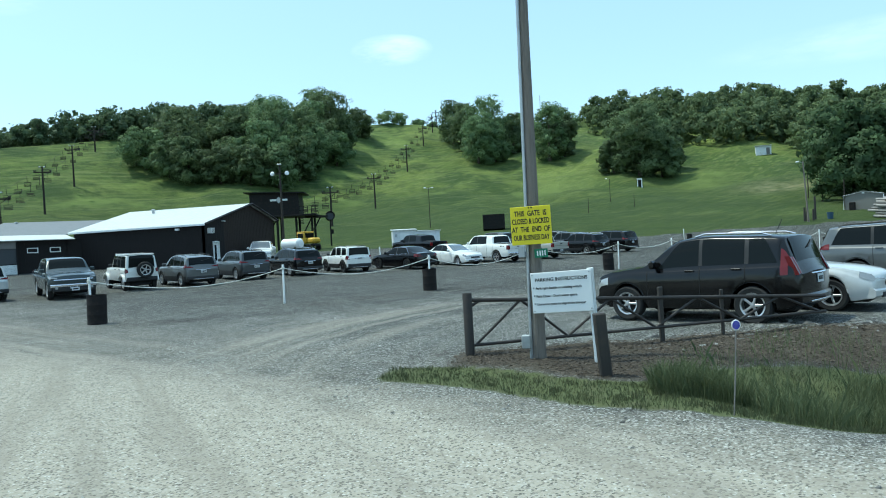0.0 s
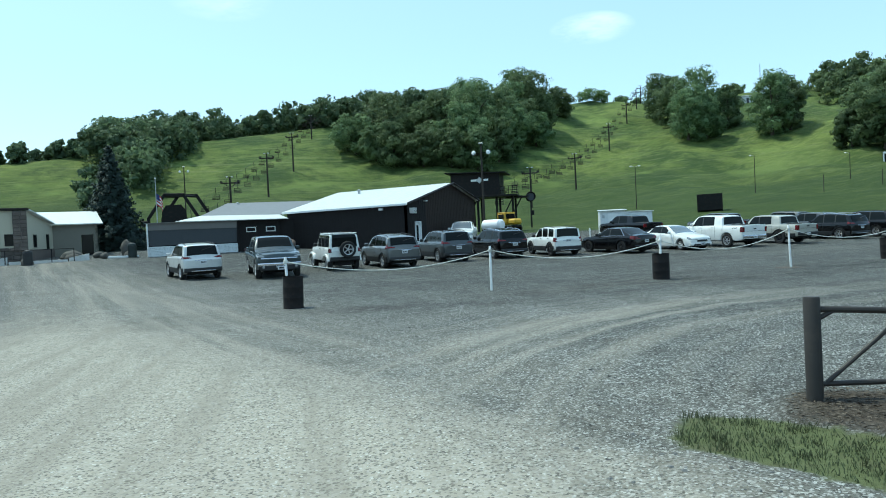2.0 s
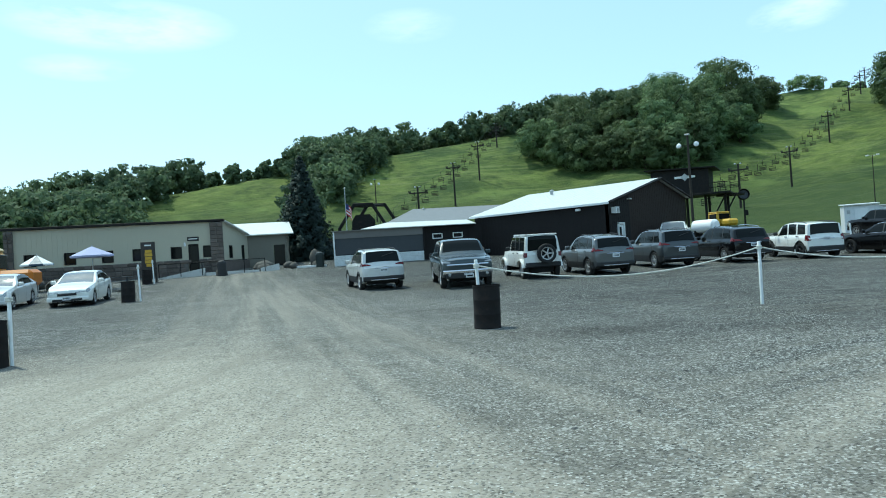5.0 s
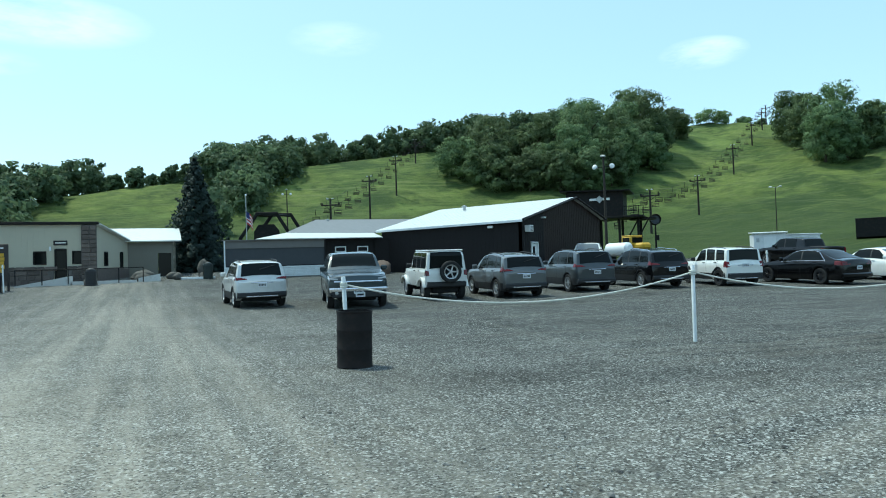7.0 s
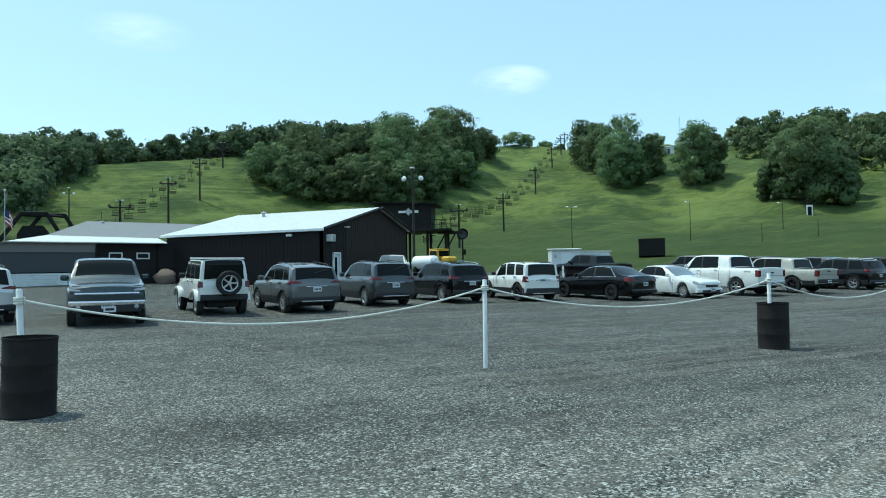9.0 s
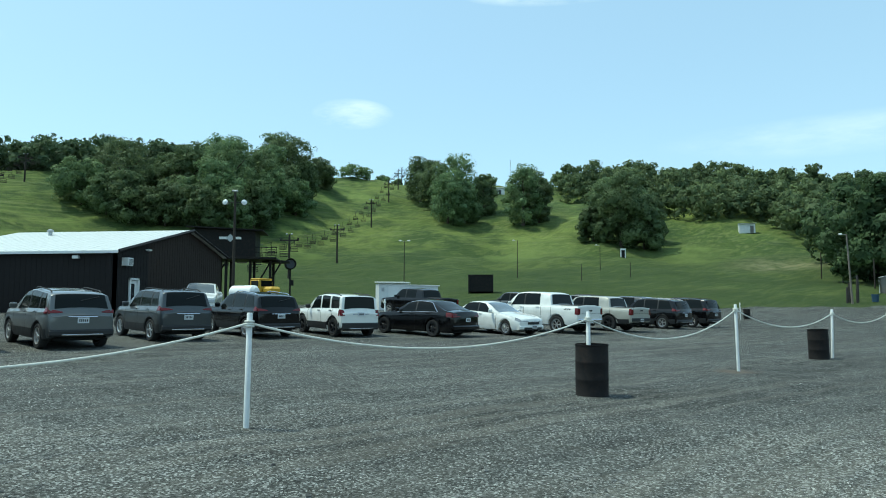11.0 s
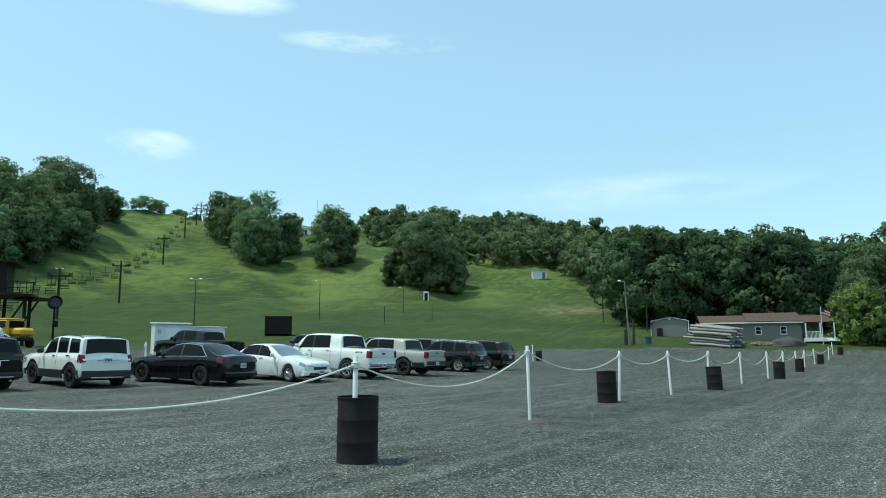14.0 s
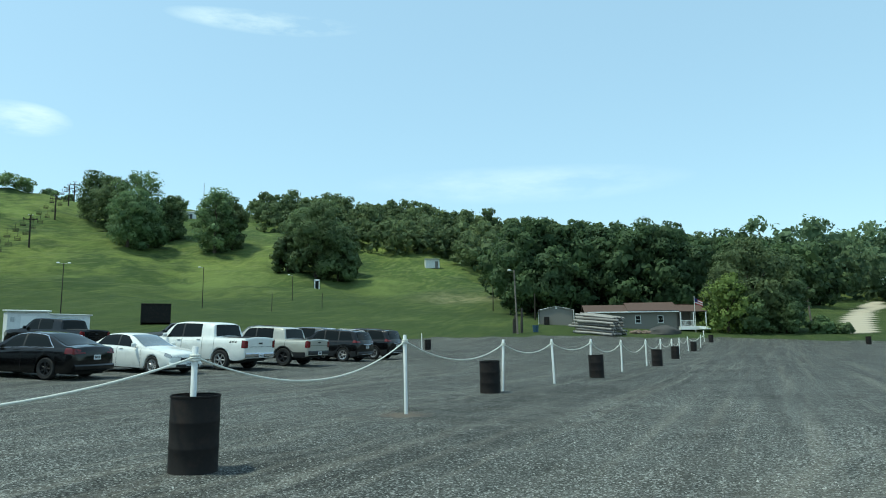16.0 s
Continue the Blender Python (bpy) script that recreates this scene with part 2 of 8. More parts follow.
LEAVES = foliage("broad_leaves", (0.112, 0.172, 0.084), (0.215, 0.285, 0.128), 0.42, True)
LEAVES_LIGHT = foliage("lighter_broad_leaves", (0.13, 0.18, 0.05), (0.22, 0.275, 0.08), 0.42, True)
# woods behind the house: the crowns' own shade darkens this leaf colour
LEAVES_DARK = foliage("shade_dark_broad_leaves", (0.042, 0.072, 0.036), (0.1, 0.145, 0.06), 0.38, True)
# far woods: distance haze put into a bluer, duller leaf colour
LEAVES_FAR = foliage("hazed_broad_leaves", (0.092, 0.145, 0.08), (0.17, 0.23, 0.122), 0.44, True)
NEEDLES = foliage("spruce_needles", (0.03, 0.05, 0.043), (0.066, 0.1, 0.086), 0.25, True)
GRASS_BLADES = foliage("grass_blades", (0.075, 0.094, 0.045), (0.16, 0.172, 0.094), 0.4)
WEED_BLADES = foliage("weed_blades", (0.09, 0.125, 0.055), (0.19, 0.215, 0.11))
MULCH = foliage("wood_chips", (0.026, 0.021, 0.017), (0.15, 0.12, 0.093), 0.0)
PEBBLE = foliage("gravel_stones", (0.14, 0.14, 0.13), (0.53, 0.525, 0.49), 0.0)
RUBBLE = foliage("slate_rubble", (0.07, 0.07, 0.068), (0.3, 0.3, 0.285), 0.0)

# ---- mesh building ----


class Mesh:
    """Collects vertices and faces of one part."""

    def __init__(self):
        self.v, self.f = [], []

    def add(self, verts, faces, m=None):
        k = len(self.v)
        self.v += [tuple(m @ Vector(p)) if m else tuple(p) for p in verts]
        self.f += [tuple(i + k for i in f) for f in faces]
        return self

    def box(self, c, s, bevel=0.0, m=None):
        hx, hy, hz = s[0] / 2, s[1] / 2, s[2] / 2
        b = min(bevel, hx * 0.9, hy * 0.9, hz * 0.9)
        if b <= 0:
            vs = [(c[0] + i * hx, c[1] + j * hy, c[2] + k * hz) for i in (-1, 1) for j in (-1, 1) for k in (-1, 1)]
            fs = [(0, 1, 3, 2), (4, 6, 7, 5), (0, 4, 5, 1), (2, 3, 7, 6), (0, 2, 6, 4), (1, 5, 7, 3)]
            return self.add(vs, fs, m)
        idx, vs = {}, []
        for i in (-1, 1):
            for j in (-1, 1):
                for k in (-1, 1):
                    for ax in range(3):
                        h = [hx - b, hy - b, hz - b]
                        h[ax] += b
                        idx[i, j, k, ax] = len(vs)
                        vs.append((c[0] + i * h[0], c[1] + j * h[1], c[2] + k * h[2]))
        fs = []
        for ax in range(3):
            o = [a for a in range(3) if a != ax]
            for s_ in (-1, 1):
                ring = []
                for a, d in ((-1, -1), (1, -1), (1, 1), (-1, 1)):
                    key = [0, 0, 0]
                    key[ax], key[o[0]], key[o[1]] = s_, a, d
                    ring.append(idx[(*key, ax)])
                fs.append(tuple(ring))
            for a in (-1, 1):
                for d in (-1, 1):
                    k0, k1 = [0, 0, 0], [0, 0, 0]
                    k0[ax], k1[ax] = -1, 1
                    k0[o[0]] = k1[o[0]] = a
                    k0[o[1]] = k1[o[1]] = d
                    fs.append((idx[(*k0, o[0])], idx[(*k1, o[0])], idx[(*k1, o[1])], idx[(*k0, o[1])]))
        for i in (-1, 1):
            for j in (-1, 1):
                for k in (-1, 1):
                    fs.append((idx[i, j, k, 0], idx[i, j, k, 1], idx[i, j, k, 2]))
        return self.add(vs, fs, m)

    def tube(self, points, radii, seg=8, cap=True):
        pts = [Vector(p) for p in points]
        if isinstance(radii, (int, float)):
            radii = [radii] * len(pts)
        vs, fs = [], []
        for i, p in enumerate(pts):
            d = (pts[min(i + 1, len(pts) - 1)] - pts[max(i - 1, 0)]).normalized()
            a = d.cross(Vector((0, 0, 1)) if abs(d.z) < 0.95 else Vector((1, 0, 0))).normalized()
            b = d.cross(a)
            for k in range(seg):
                t = 2 * math.pi * k / seg
                vs.append(p + (a * math.cos(t) + b * math.sin(t)) * radii[i])
        for i in range(len(pts) - 1):
            for k in range(seg):
                fs.append((i * seg + k, i * seg + (k + 1) % seg, (i + 1) * seg + (k + 1) % seg, (i + 1) * seg + k))
        if cap:
            fs.append(tuple(range(seg - 1, -1, -1)))
            fs.append(tuple((len(pts) - 1) * seg + k for k in range(seg)))
        return self.add(vs, fs)

    def lathe(self, profile, seg=16, m=None):
        """profile: (radius, height) up the z axis."""
        vs, fs = [], []
        for r, z in profile:
            for k in range(seg):
                t = 2 * math.pi * k / seg
                vs.append((r * math.cos(t), r * math.sin(t), z))
        for i in range(len(profile) - 1):
            for k in range(seg):
                fs.append((i * seg + k, i * seg + (k + 1) % seg, (i + 1) * seg + (k + 1) % seg, (i + 1) * seg + k))
        return self.add(vs, fs, m)

    def grid(self, rows, flip=False):
        n = len(rows[0])
        vs = [p for r in rows for p in r]
        fs = []
        for i in range(len(rows) - 1):
            for j in range(n - 1):
                q = (i * n + j, i * n + j + 1, (i + 1) * n + j + 1, (i + 1) * n + j)
                fs.append(q[::-1] if flip else q)
        return self.add(vs, fs)

    def blob(self, c, r, rough=0.2, seed=0, seg=10, rings=6):
        vs, fs = [], []
        for i in range(rings + 1):
            ph = math.pi * i / rings
            for k in range(seg):
                th = 2 * math.pi * k / seg
                d = Vector((math.sin(ph) * math.cos(th), math.sin(ph) * math.sin(th), math.cos(ph)))
                s = 1 + rough * noise.noise(d * 1.7 + Vector((seed * 3.1, seed, 0))) * 2
                vs.append((c[0] + d.x * r[0] * s, c[1] + d.y * r[1] * s, c[2] + d.z * r[2] * s))
        for i in range(rings):
            for k in range(seg):
                fs.append((i * seg + k, (i + 1) * seg + k, (i + 1) * seg + (k + 1) % seg, i * seg + (k + 1) % seg))
        return self.add(vs, fs)


def weld(mb):
    """Join vertices that lie on one another."""
    seen, remap, vs = {}, [], []
    for p in mb.v:
        key = tuple(round(c, 4) for c in p)
        if key not in seen:
            seen[key] = len(vs)
            vs.append(p)
        remap.append(seen[key])
    mb.v, mb.f = vs, [tuple(remap[i] for i in f) for f in mb.f]
    return mb


def mesh_data(name, mb, material, smooth=35.0):
    me = bpy.data.meshes.new(name)
    me.from_pydata(mb.v, [], mb.f)
    me.update()
    if smooth:
        me.polygons.foreach_set("use_smooth", [True] * len(me.polygons))
        me.set_sharp_from_angle(angle=radians(smooth))
    me.materials.append(material)
    return me


def part(name, mb, material, parent=None, label="", smooth=35.0):
    data = mb if isinstance(mb, bpy.types.Mesh) else mesh_data(name, mb, material, smooth)
    ob = new(name, data)
    if parent is not None:
        ob.parent = parent
    if label:
        tagged(ob, label)
    return ob


def thing(name, label, category, group="", m=None, kind=""):
    ob = new(name)
    ob.empty_display_size = 0.2
    if m is not None:
        ob.matrix_basis = m
    return tagged(ob, label, category, group, kind)


def written(name, text, size, material, parent, m, depth=0.002, squeeze=1.0, align="CENTER"):
    """A line of lettering, each word a part of its own."""
    probe = bpy.data.curves.new(name, "FONT")
    probe.size = size
    tmp = bpy.data.objects.new(name, probe)
    scene.collection.objects.link(tmp)

    def width(body):
        probe.body = body
        bpy.context.view_layer.update()
        return tmp.dimensions.x

    words, spans, done = text.split(), [], ""
    at = 0
    for w in words:
        at = text.index(w, at) + len(w)
        spans.append((width(text[:at]) - width(w), w))
    whole = width(text)
    bpy.data.objects.remove(tmp)
    x0 = -whole / 2 if align == "CENTER" else 0.0
    for x, w in spans:
        writing(name, w, size, material, parent, m @ pose((x0 + x) * squeeze, 0, 0), depth, squeeze, "LEFT")


def writing(name, text, size, material, parent, m, depth=0.002, squeeze=1.0, align="CENTER"):
    """Letters of the built-in font, turned into a mesh in the xz plane of its pose."""
    cu = bpy.data.curves.new(name, "FONT")
    cu.body, cu.size, cu.align_x, cu.align_y, cu.extrude = text, size, align, "CENTER", depth
    cu.offset = size * 0.022
    tmp = bpy.data.objects.new(name, cu)
    scene.collection.objects.link(tmp)
    me = bpy.data.meshes.new_from_object(tmp.evaluated_get(bpy.context.evaluated_depsgraph_get()))
    bpy.data.objects.remove(tmp)
    me.materials.clear()
    me.materials.append(material)
    ob = new(name, me)
    ob.parent = parent
    ob.matrix_basis = m @ pose(0, 0, 0, 90, 0, 0) @ Matrix.Diagonal((squeeze, 1, 1, 1))
    return ob


# ---- the lie of the land ----


def smooth_step(a, b, x):
    t = np.clip((x - a) / (b - a), 0, 1)
    return t * t * (3 - 2 * t)


def lot_axes(x, y):
    """Distance behind the rope line and distance along it."""
    return -0.752 * (x + 11.64) + 0.659 * (y - 20.45), 0.659 * (x + 11.64) + 0.752 * (y - 20.45)


def land(x, y):
    """Height of the ground: a nearly level lot, then the ski hill."""
    x, y = np.asarray(x, float), np.asarray(y, float)
    p, al = lot_axes(x, y)
    pp = np.clip(p, 0, 45)
    lot = 0.02 * pp + 0.0005 * pp * pp + 0.03 * np.maximum(p - 45, 0)
    far = np.maximum(al - 52, 0)
    lot = lot + 0.0004 * far ** 2 / (1 + 0.012 * far) * smooth_step(-60, 0, p + 60)
    k = -x - 45
    bend = np.where(k > 40, k, 8 * np.log1p(np.exp(np.clip(k, -200, 40) / 8)))
    q = y + 0.8 * bend
    h = np.interp(q, [-1e4, 62, 84, 106, 141, 192, 215, 250, 325, 380, 500, 1e4], [-4, -4, -0.3, 2.2, 6.7, 13.5, 19, 31, 56, 62, 64, 64])
    crest = np.maximum(62 - 0.3 * np.maximum(-x - 95, 0) - 0.17 * np.maximum(x - 20, 0), 14)
    h = np.where(h > crest - 8, crest - 8 + 8 * (1 - np.exp(-np.maximum(h - crest + 8, 0) / 8)), h)
    z = np.maximum(lot, h) + 0.15 * np.log1p(np.exp(-np.abs(lot - h) / 0.3))
    # folds and mounds of the slope
    on_hill = smooth_step(2.0, 9.0, z - lot) * smooth_step(-150, -105, x)
    z = z + on_hill * (0.9 * np.sin(x * 0.13 + 0.03 * y + 1.1 * np.sin(y * 0.045)) + 0.55 * np.sin(x * 0.29 - y * 0.07 + 2.0) * np.sin(y * 0.11 + 0.6) + 0.5 * np.sin(y * 0.21 + 1.3 * np.sin(x * 0.06)) + 0.22 * np.sin(x * 0.61 + y * 0.47))
    # the ditch beside the entrance
    ditch = np.exp(-((y - 10.2 - 0.25 * (x - 5)) / 1.6) ** 2) * smooth_step(3.6, 6.5, x) * 0.75
    return z - ditch


def uneven(x, y):
    """Small bumps of the lot's surface."""
    return 0.022 * np.sin(x * 1.1 + y * 0.7) * np.sin(y * 0.9 - x * 0.4) + 0.015 * np.sin(x * 2.7 + y * 1.9)


def ground_z(x, y):
    return float(land(x, y))


def on_ground(x, y, heading=0.0, dz=0.0):
    """A pose standing on the ground, leaning with its slope, nose along heading (degrees from +x)."""
    return pose(x, y, ground_z(x, y) + dz, 0, 0, heading)


def lot_tilt(x, y, heading):
    z = ground_z(x, y)
    gx = (ground_z(x + 1.2, y) - ground_z(x - 1.2, y)) / 2.4
    gy = (ground_z(x, y + 1.2) - ground_z(x, y - 1.2)) / 2.4
    up = Vector((-gx, -gy, 1)).normalized()
    f = Vector((math.cos(radians(heading)), math.sin(radians(heading)), 0))
    f = (f - up * f.dot(up)).normalized()
    s = up.cross(f)
    m = Matrix((f, s, up)).transposed().to_4x4()
    return Matrix.Translation((x, y, z)) @ m

# ---- ground ----


def spaced(lo, hi, step, reach, growth):
    mid = list(np.arange(lo, hi + 1e-6, step))
    a, s = [], step
    v = lo
    while v > -reach:
        s *= growth
        v -= s
        a.append(v)
    b, s = [], step
    v = hi
    while v < reach:
        s *= growth
        v += s
        b.append(v)
    return np.array(a[::-1] + mid + b)


def cover_masks(x, y):
    """Shares of grass, pale track dirt and wood mulch over the plan."""
    p, al = lot_axes(x, y)
    wob = 1.6 * np.sin(x * 0.31 + 1) + 1.1 * np.sin(x * 0.83 + y * 0.21) + 0.6 * np.sin(x * 1.9 - y * 0.7)
    edge = np.interp(x, [-400, -60, -45, -30, -16, 0, 35, 60, 72, 80, 100], [40, 50, 66, 74, 80, 98, 104, 99, 95, 92, 90])
    grass = smooth_step(-0.8, 0.8, y - edge - wob * 0.5)
    side = smooth_step(0.2, 1.2, -0.2 * wob + (-x - 58 - 0.4 * (y - 25)) * 0.5)
    grass = np.maximum(grass, side * smooth_step(10, 30, p))
    # road that climbs away at the far right
    rd = np.abs((x - 84) * 0.62 - (y - 100) * 0.78 + 3 * np.sin((y - 100) * 0.04)) - 2.3
    road = smooth_step(0.5, -0.5, rd) * smooth_step(102, 105, y) * smooth_step(80, 86, x)
    far_right = smooth_step(74, 80, x + 0.2 * wob) * smooth_step(40, 60, y)
    grass = np.maximum(grass, far_right) * (1 - road)
    # verge by the entrance
    lower = 8.6 + np.maximum(0, 4.0 - x) * 0.47 + 0.15 * wob
    upper = np.interp(x, [-0.6, 0.4, 2.4, 3.4, 5, 8, 30], [11.7, 11.8, 10.6, 10.5, 11.6, 12.3, 16]) + 0.15 * wob
    verge = smooth_step(-0.15, 0.15, y - lower) * smooth_step(0.15, -0.15, y - upper) * smooth_step(-0.5, 0.1, x)
    bed = smooth_step(-0.2, 0.2, y - upper) * smooth_step(0.25, -0.25, y - np.interp(x, [0, 0.8, 3.5, 6, 9, 30], [12.4, 12.9, 13.9, 14.6, 15.2, 19])) * smooth_step(0.4, 0.9, x)
    grass = np.maximum(grass, verge)
    # wheel tracks: pale dirt near the entrance and on the way to the lodge
    near = smooth_step(12.8, 8.6, y + 0.5 * (x + 2)) * smooth_step(-24, -10, x)
    dirt = np.clip(near + 0.9 * road, 0, 1) * (1 - grass)
    return grass, dirt, bed, road


def verge_share(x, y):
    """Roadside growth near the entrance, apart from the hill's turf."""
    return smooth_step(20, 16, y) * smooth_step(-3, -1, x)


def track_masks(x, y):
    """How much the ruts towards the lodge and the ruts that swing along the rope show."""
    line = (x + 6) * 0.53 + (y - 11.8) * 0.848 + 0.8 * np.sin(x * 0.09)
    lane = np.exp(-(line / 3.6) ** 2) * smooth_step(6, -4, x) * smooth_step(-62, -46, x)
    r = np.hypot(x - 12, y - 14)
    arc = np.exp(-((r - 15.6) / 3.2) ** 2) * smooth_step(4, 9, y) * smooth_step(34, 17, y) * smooth_step(9, 3, x)
    return lane, arc


def build_ground():
    xs = spaced(-70, 62, 0.8, 1500, 1.075)
    ys = spaced(-4, 120, 0.8, 1500, 1.075)
    xs = np.unique(np.round(np.concatenate([xs, np.arange(-3, 9, 0.2)]), 3))
    ys = np.unique(np.round(np.concatenate([ys, np.arange(7, 15, 0.2)]), 3))
    gx, gy = np.meshgrid(xs, ys)
    z = land(gx, gy)
    grass, dirt, bed, road = cover_masks(gx, gy)
    # small unevenness: ruts in the lot, tussocks and shallow folds on the hill
    hill = smooth_step(2, 8, z)
    z = z + uneven(gx, gy) * (1 - hill)
    z = z + hill * 0.1 * np.sin(gx * 1.3 + gy * 0.9) * np.sin(gy * 1.1 - gx * 0.5)
    z = z + 0.05 * bed
    n, m = len(xs), len(ys)
    co = np.stack([gx, gy, z], -1).reshape(-1, 3)
    i = np.arange(m - 1)[:, None] * n + np.arange(n - 1)[None, :]
    faces = np.stack([i, i + 1, i + n + 1, i + n], -1).reshape(-1, 4)
    me = bpy.data.meshes.new("ground")
    me.from_pydata(co.tolist(), [], faces.tolist())
    me.polygons.foreach_set("use_smooth", [True] * len(me.polygons))
    lane, arc = track_masks(gx, gy)
    p, al = lot_axes(gx, gy)
    berm = np.exp(-((p + 1.0 + 0.5 * np.sin(al * 0.5)) / 1.5) ** 2) * smooth_step(-18, -10, al) * smooth_step(60, 25, al)
    # trodden ground below the hut, and lighter turf beside the lone tree
    trodden = np.exp(-((gx - 50) / 9) ** 2 - ((gy - 172) / 11) ** 2)
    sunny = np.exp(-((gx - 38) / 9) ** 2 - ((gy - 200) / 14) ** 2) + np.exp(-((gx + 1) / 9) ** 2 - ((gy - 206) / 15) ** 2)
    for key, arr in (("trodden", trodden), ("sunny", sunny), ("grass", grass), ("dirt", dirt), ("bed", bed), ("road", road), ("lane", lane), ("arc", arc), ("berm", berm), ("verge", verge_share(gx, gy)), ("lush", smooth_step(24, 6, z)), ("fresh", smooth_step(16, 25, gy + 0.35 * gx))):
        at = me.attributes.new(key, "FLOAT", "POINT")
        at.data.foreach_set("value", arr.astype(np.float32).ravel())
    me.update()
    return me


def ground_material():
    m, nt, b = node_mat("lot_gravel_and_hill_grass")
    vec = coords(nt)

    def attr(key):
        a = nt.nodes.new("ShaderNodeAttribute")
        a.attribute_name = key
        return a.outputs["Fac"]

    # gravel: stones of two sizes over fines
    vor = nt.nodes.new("ShaderNodeTexVoronoi")
    vor.inputs["Scale"].default_value = 50.0
    nt.links.new(vec, vor.inputs["Vector"])
    vor2 = nt.nodes.new("ShaderNodeTexVoronoi")
    vor2.inputs["Scale"].default_value = 44.0
    nt.links.new(vec, vor2.inputs["Vector"])
    bw = nt.nodes.new("ShaderNodeRGBToBW")
    nt.links.new(vor.outputs["Color"], bw.inputs["Color"])
    bw2 = nt.nodes.new("ShaderNodeRGBToBW")
    nt.links.new(vor2.outputs["Color"], bw2.inputs["Color"])
    stones = mix_colour(nt, ramp(nt, bw.outputs["Val"], 0.25, 0.8), (0.018, 0.0195, 0.0185), (0.2, 0.205, 0.19))
    stones = mix_colour(nt, ramp(nt, bw2.outputs["Val"], 0.7, 0.76, 0, 0.95), stones, (0.57, 0.58, 0.555))
    stones = mix_colour(nt, ramp(nt, tex_noise(nt, vec, 11, 8, 0.8), 0.45, 0.62, 0, 0.65), stones, (0.042, 0.045, 0.041))
    broad = tex_noise(nt, vec, 0.22, 6, 0.6)
    stones = mix_colour(nt, ramp(nt, broad, 0.35, 0.65, 0.0, 0.55), stones, (0.056, 0.059, 0.055))
    vor3 = nt.nodes.new("ShaderNodeTexVoronoi")
    vor3.inputs["Scale"].default_value = 31.0
    nt.links.new(vec, vor3.inputs["Vector"])
    bw3 = nt.nodes.new("ShaderNodeRGBToBW")
    nt.links.new(vor3.outputs["Color"], bw3.inputs["Color"])
    sand = mix_colour(nt, tex_noise(nt, vec, 6, 5), (0.25, 0.23, 0.185), (0.41, 0.38, 0.315))
    sand = mix_colour(nt, ramp(nt, bw.outputs["Val"], 0.5, 0.8, 0, 0.4), sand, (0.46, 0.45, 0.42))
    sand = mix_colour(nt, ramp(nt, bw2.outputs["Val"], 0.34, 0.2, 0, 0.75), sand, (0.1, 0.096, 0.085))

    def streaks(turn, along, across, lo, hi, detail=5):
        """Tyre marks drawn out along one direction of the plan."""
        mp = nt.nodes.new("ShaderNodeMapping")
        mp.vector_type = "TEXTURE"
        mp.inputs["Rotation"].default_value = (0, 0, radians(turn))
        mp.inputs["Scale"].default_value = (along, across, 1)
        nt.links.new(vec, mp.inputs["Vector"])
        return ramp(nt, tex_noise(nt, mp.outputs["Vector"], 1.0, detail, 0.6), lo, hi)

    def math_node(op, a_, b_):
        n = nt.nodes.new("ShaderNodeMath")
        n.operation = op
        for i, v in enumerate((a_, b_)):
            if isinstance(v, (int, float)):
                n.inputs[i].default_value = v
            else:
                nt.links.new(v, n.inputs[i])
        return n.outputs["Value"]

    sep = nt.nodes.new("ShaderNodeSeparateXYZ")
    nt.links.new(vec, sep.inputs["Vector"])
    reach = nt.nodes.new("ShaderNodeVectorMath")
    reach.operation = "DISTANCE"
    flat = nt.nodes.new("ShaderNodeCombineXYZ")
    nt.links.new(sep.outputs["X"], flat.inputs["X"])
    nt.links.new(sep.outputs["Y"], flat.inputs["Y"])
    nt.links.new(flat.outputs["Vector"], reach.inputs[0])
    reach.inputs[1].default_value = (12, 14, 0)
    ring = nt.nodes.new("ShaderNodeCombineXYZ")
    nt.links.new(math_node("MULTIPLY", reach.outputs["Value"], 1.5), ring.inputs["X"])
    nt.links.new(math_node("MULTIPLY", sep.outputs["Y"], 0.07), ring.inputs["Y"])
    arcs = tex_noise(nt, ring.outputs["Vector"], 1.0, 4, 0.6)
    worn = math_node("MULTIPLY", ramp(nt, arcs, 0.42, 0.6), attr("arc"))
    worn = math_node("MAXIMUM", worn, math_node("MULTIPLY", ramp(nt, streaks(148, 18, 0.55, 0.42, 0.6), 0, 1, 0.42, 1.0), attr("lane")))
    worn = math_node("MAXIMUM", worn, math_node("MULTIPLY", streaks(142, 14, 0.6, 0.54, 0.66), 0.14))
    stones = mix_colour(nt, math_node("MULTIPLY", streaks(49, 16, 0.6, 0.5, 0.62), 0.42), stones, (0.05, 0.05, 0.047))
    worn = math_node("MAXIMUM", worn, math_node("MULTIPLY", math_node("MULTIPLY", streaks(47, 24, 0.5, 0.5, 0.62), 0.26), attr("fresh")))
    stones = mix_colour(nt, math_node("MULTIPLY", attr("fresh"), 0.5), stones, mix_colour(nt, 1.0, stones, (0.4, 0.425, 0.435), "MULTIPLY"))
    churned = math_node("MULTIPLY", attr("berm"), ramp(nt, tex_noise(nt, vec, 0.7, 6, 0.7), 0.36, 0.58))
    stones = mix_colour(nt, math_node("MULTIPLY", churned, 0.72), stones, mix_colour(nt, 1.0, stones, (0.33, 0.33, 0.325), "MULTIPLY"))
    clods = math_node("MULTIPLY", ramp(nt, tex_noise(nt, vec, 0.6, 9, 0.84), 0.53, 0.61), 0.6)
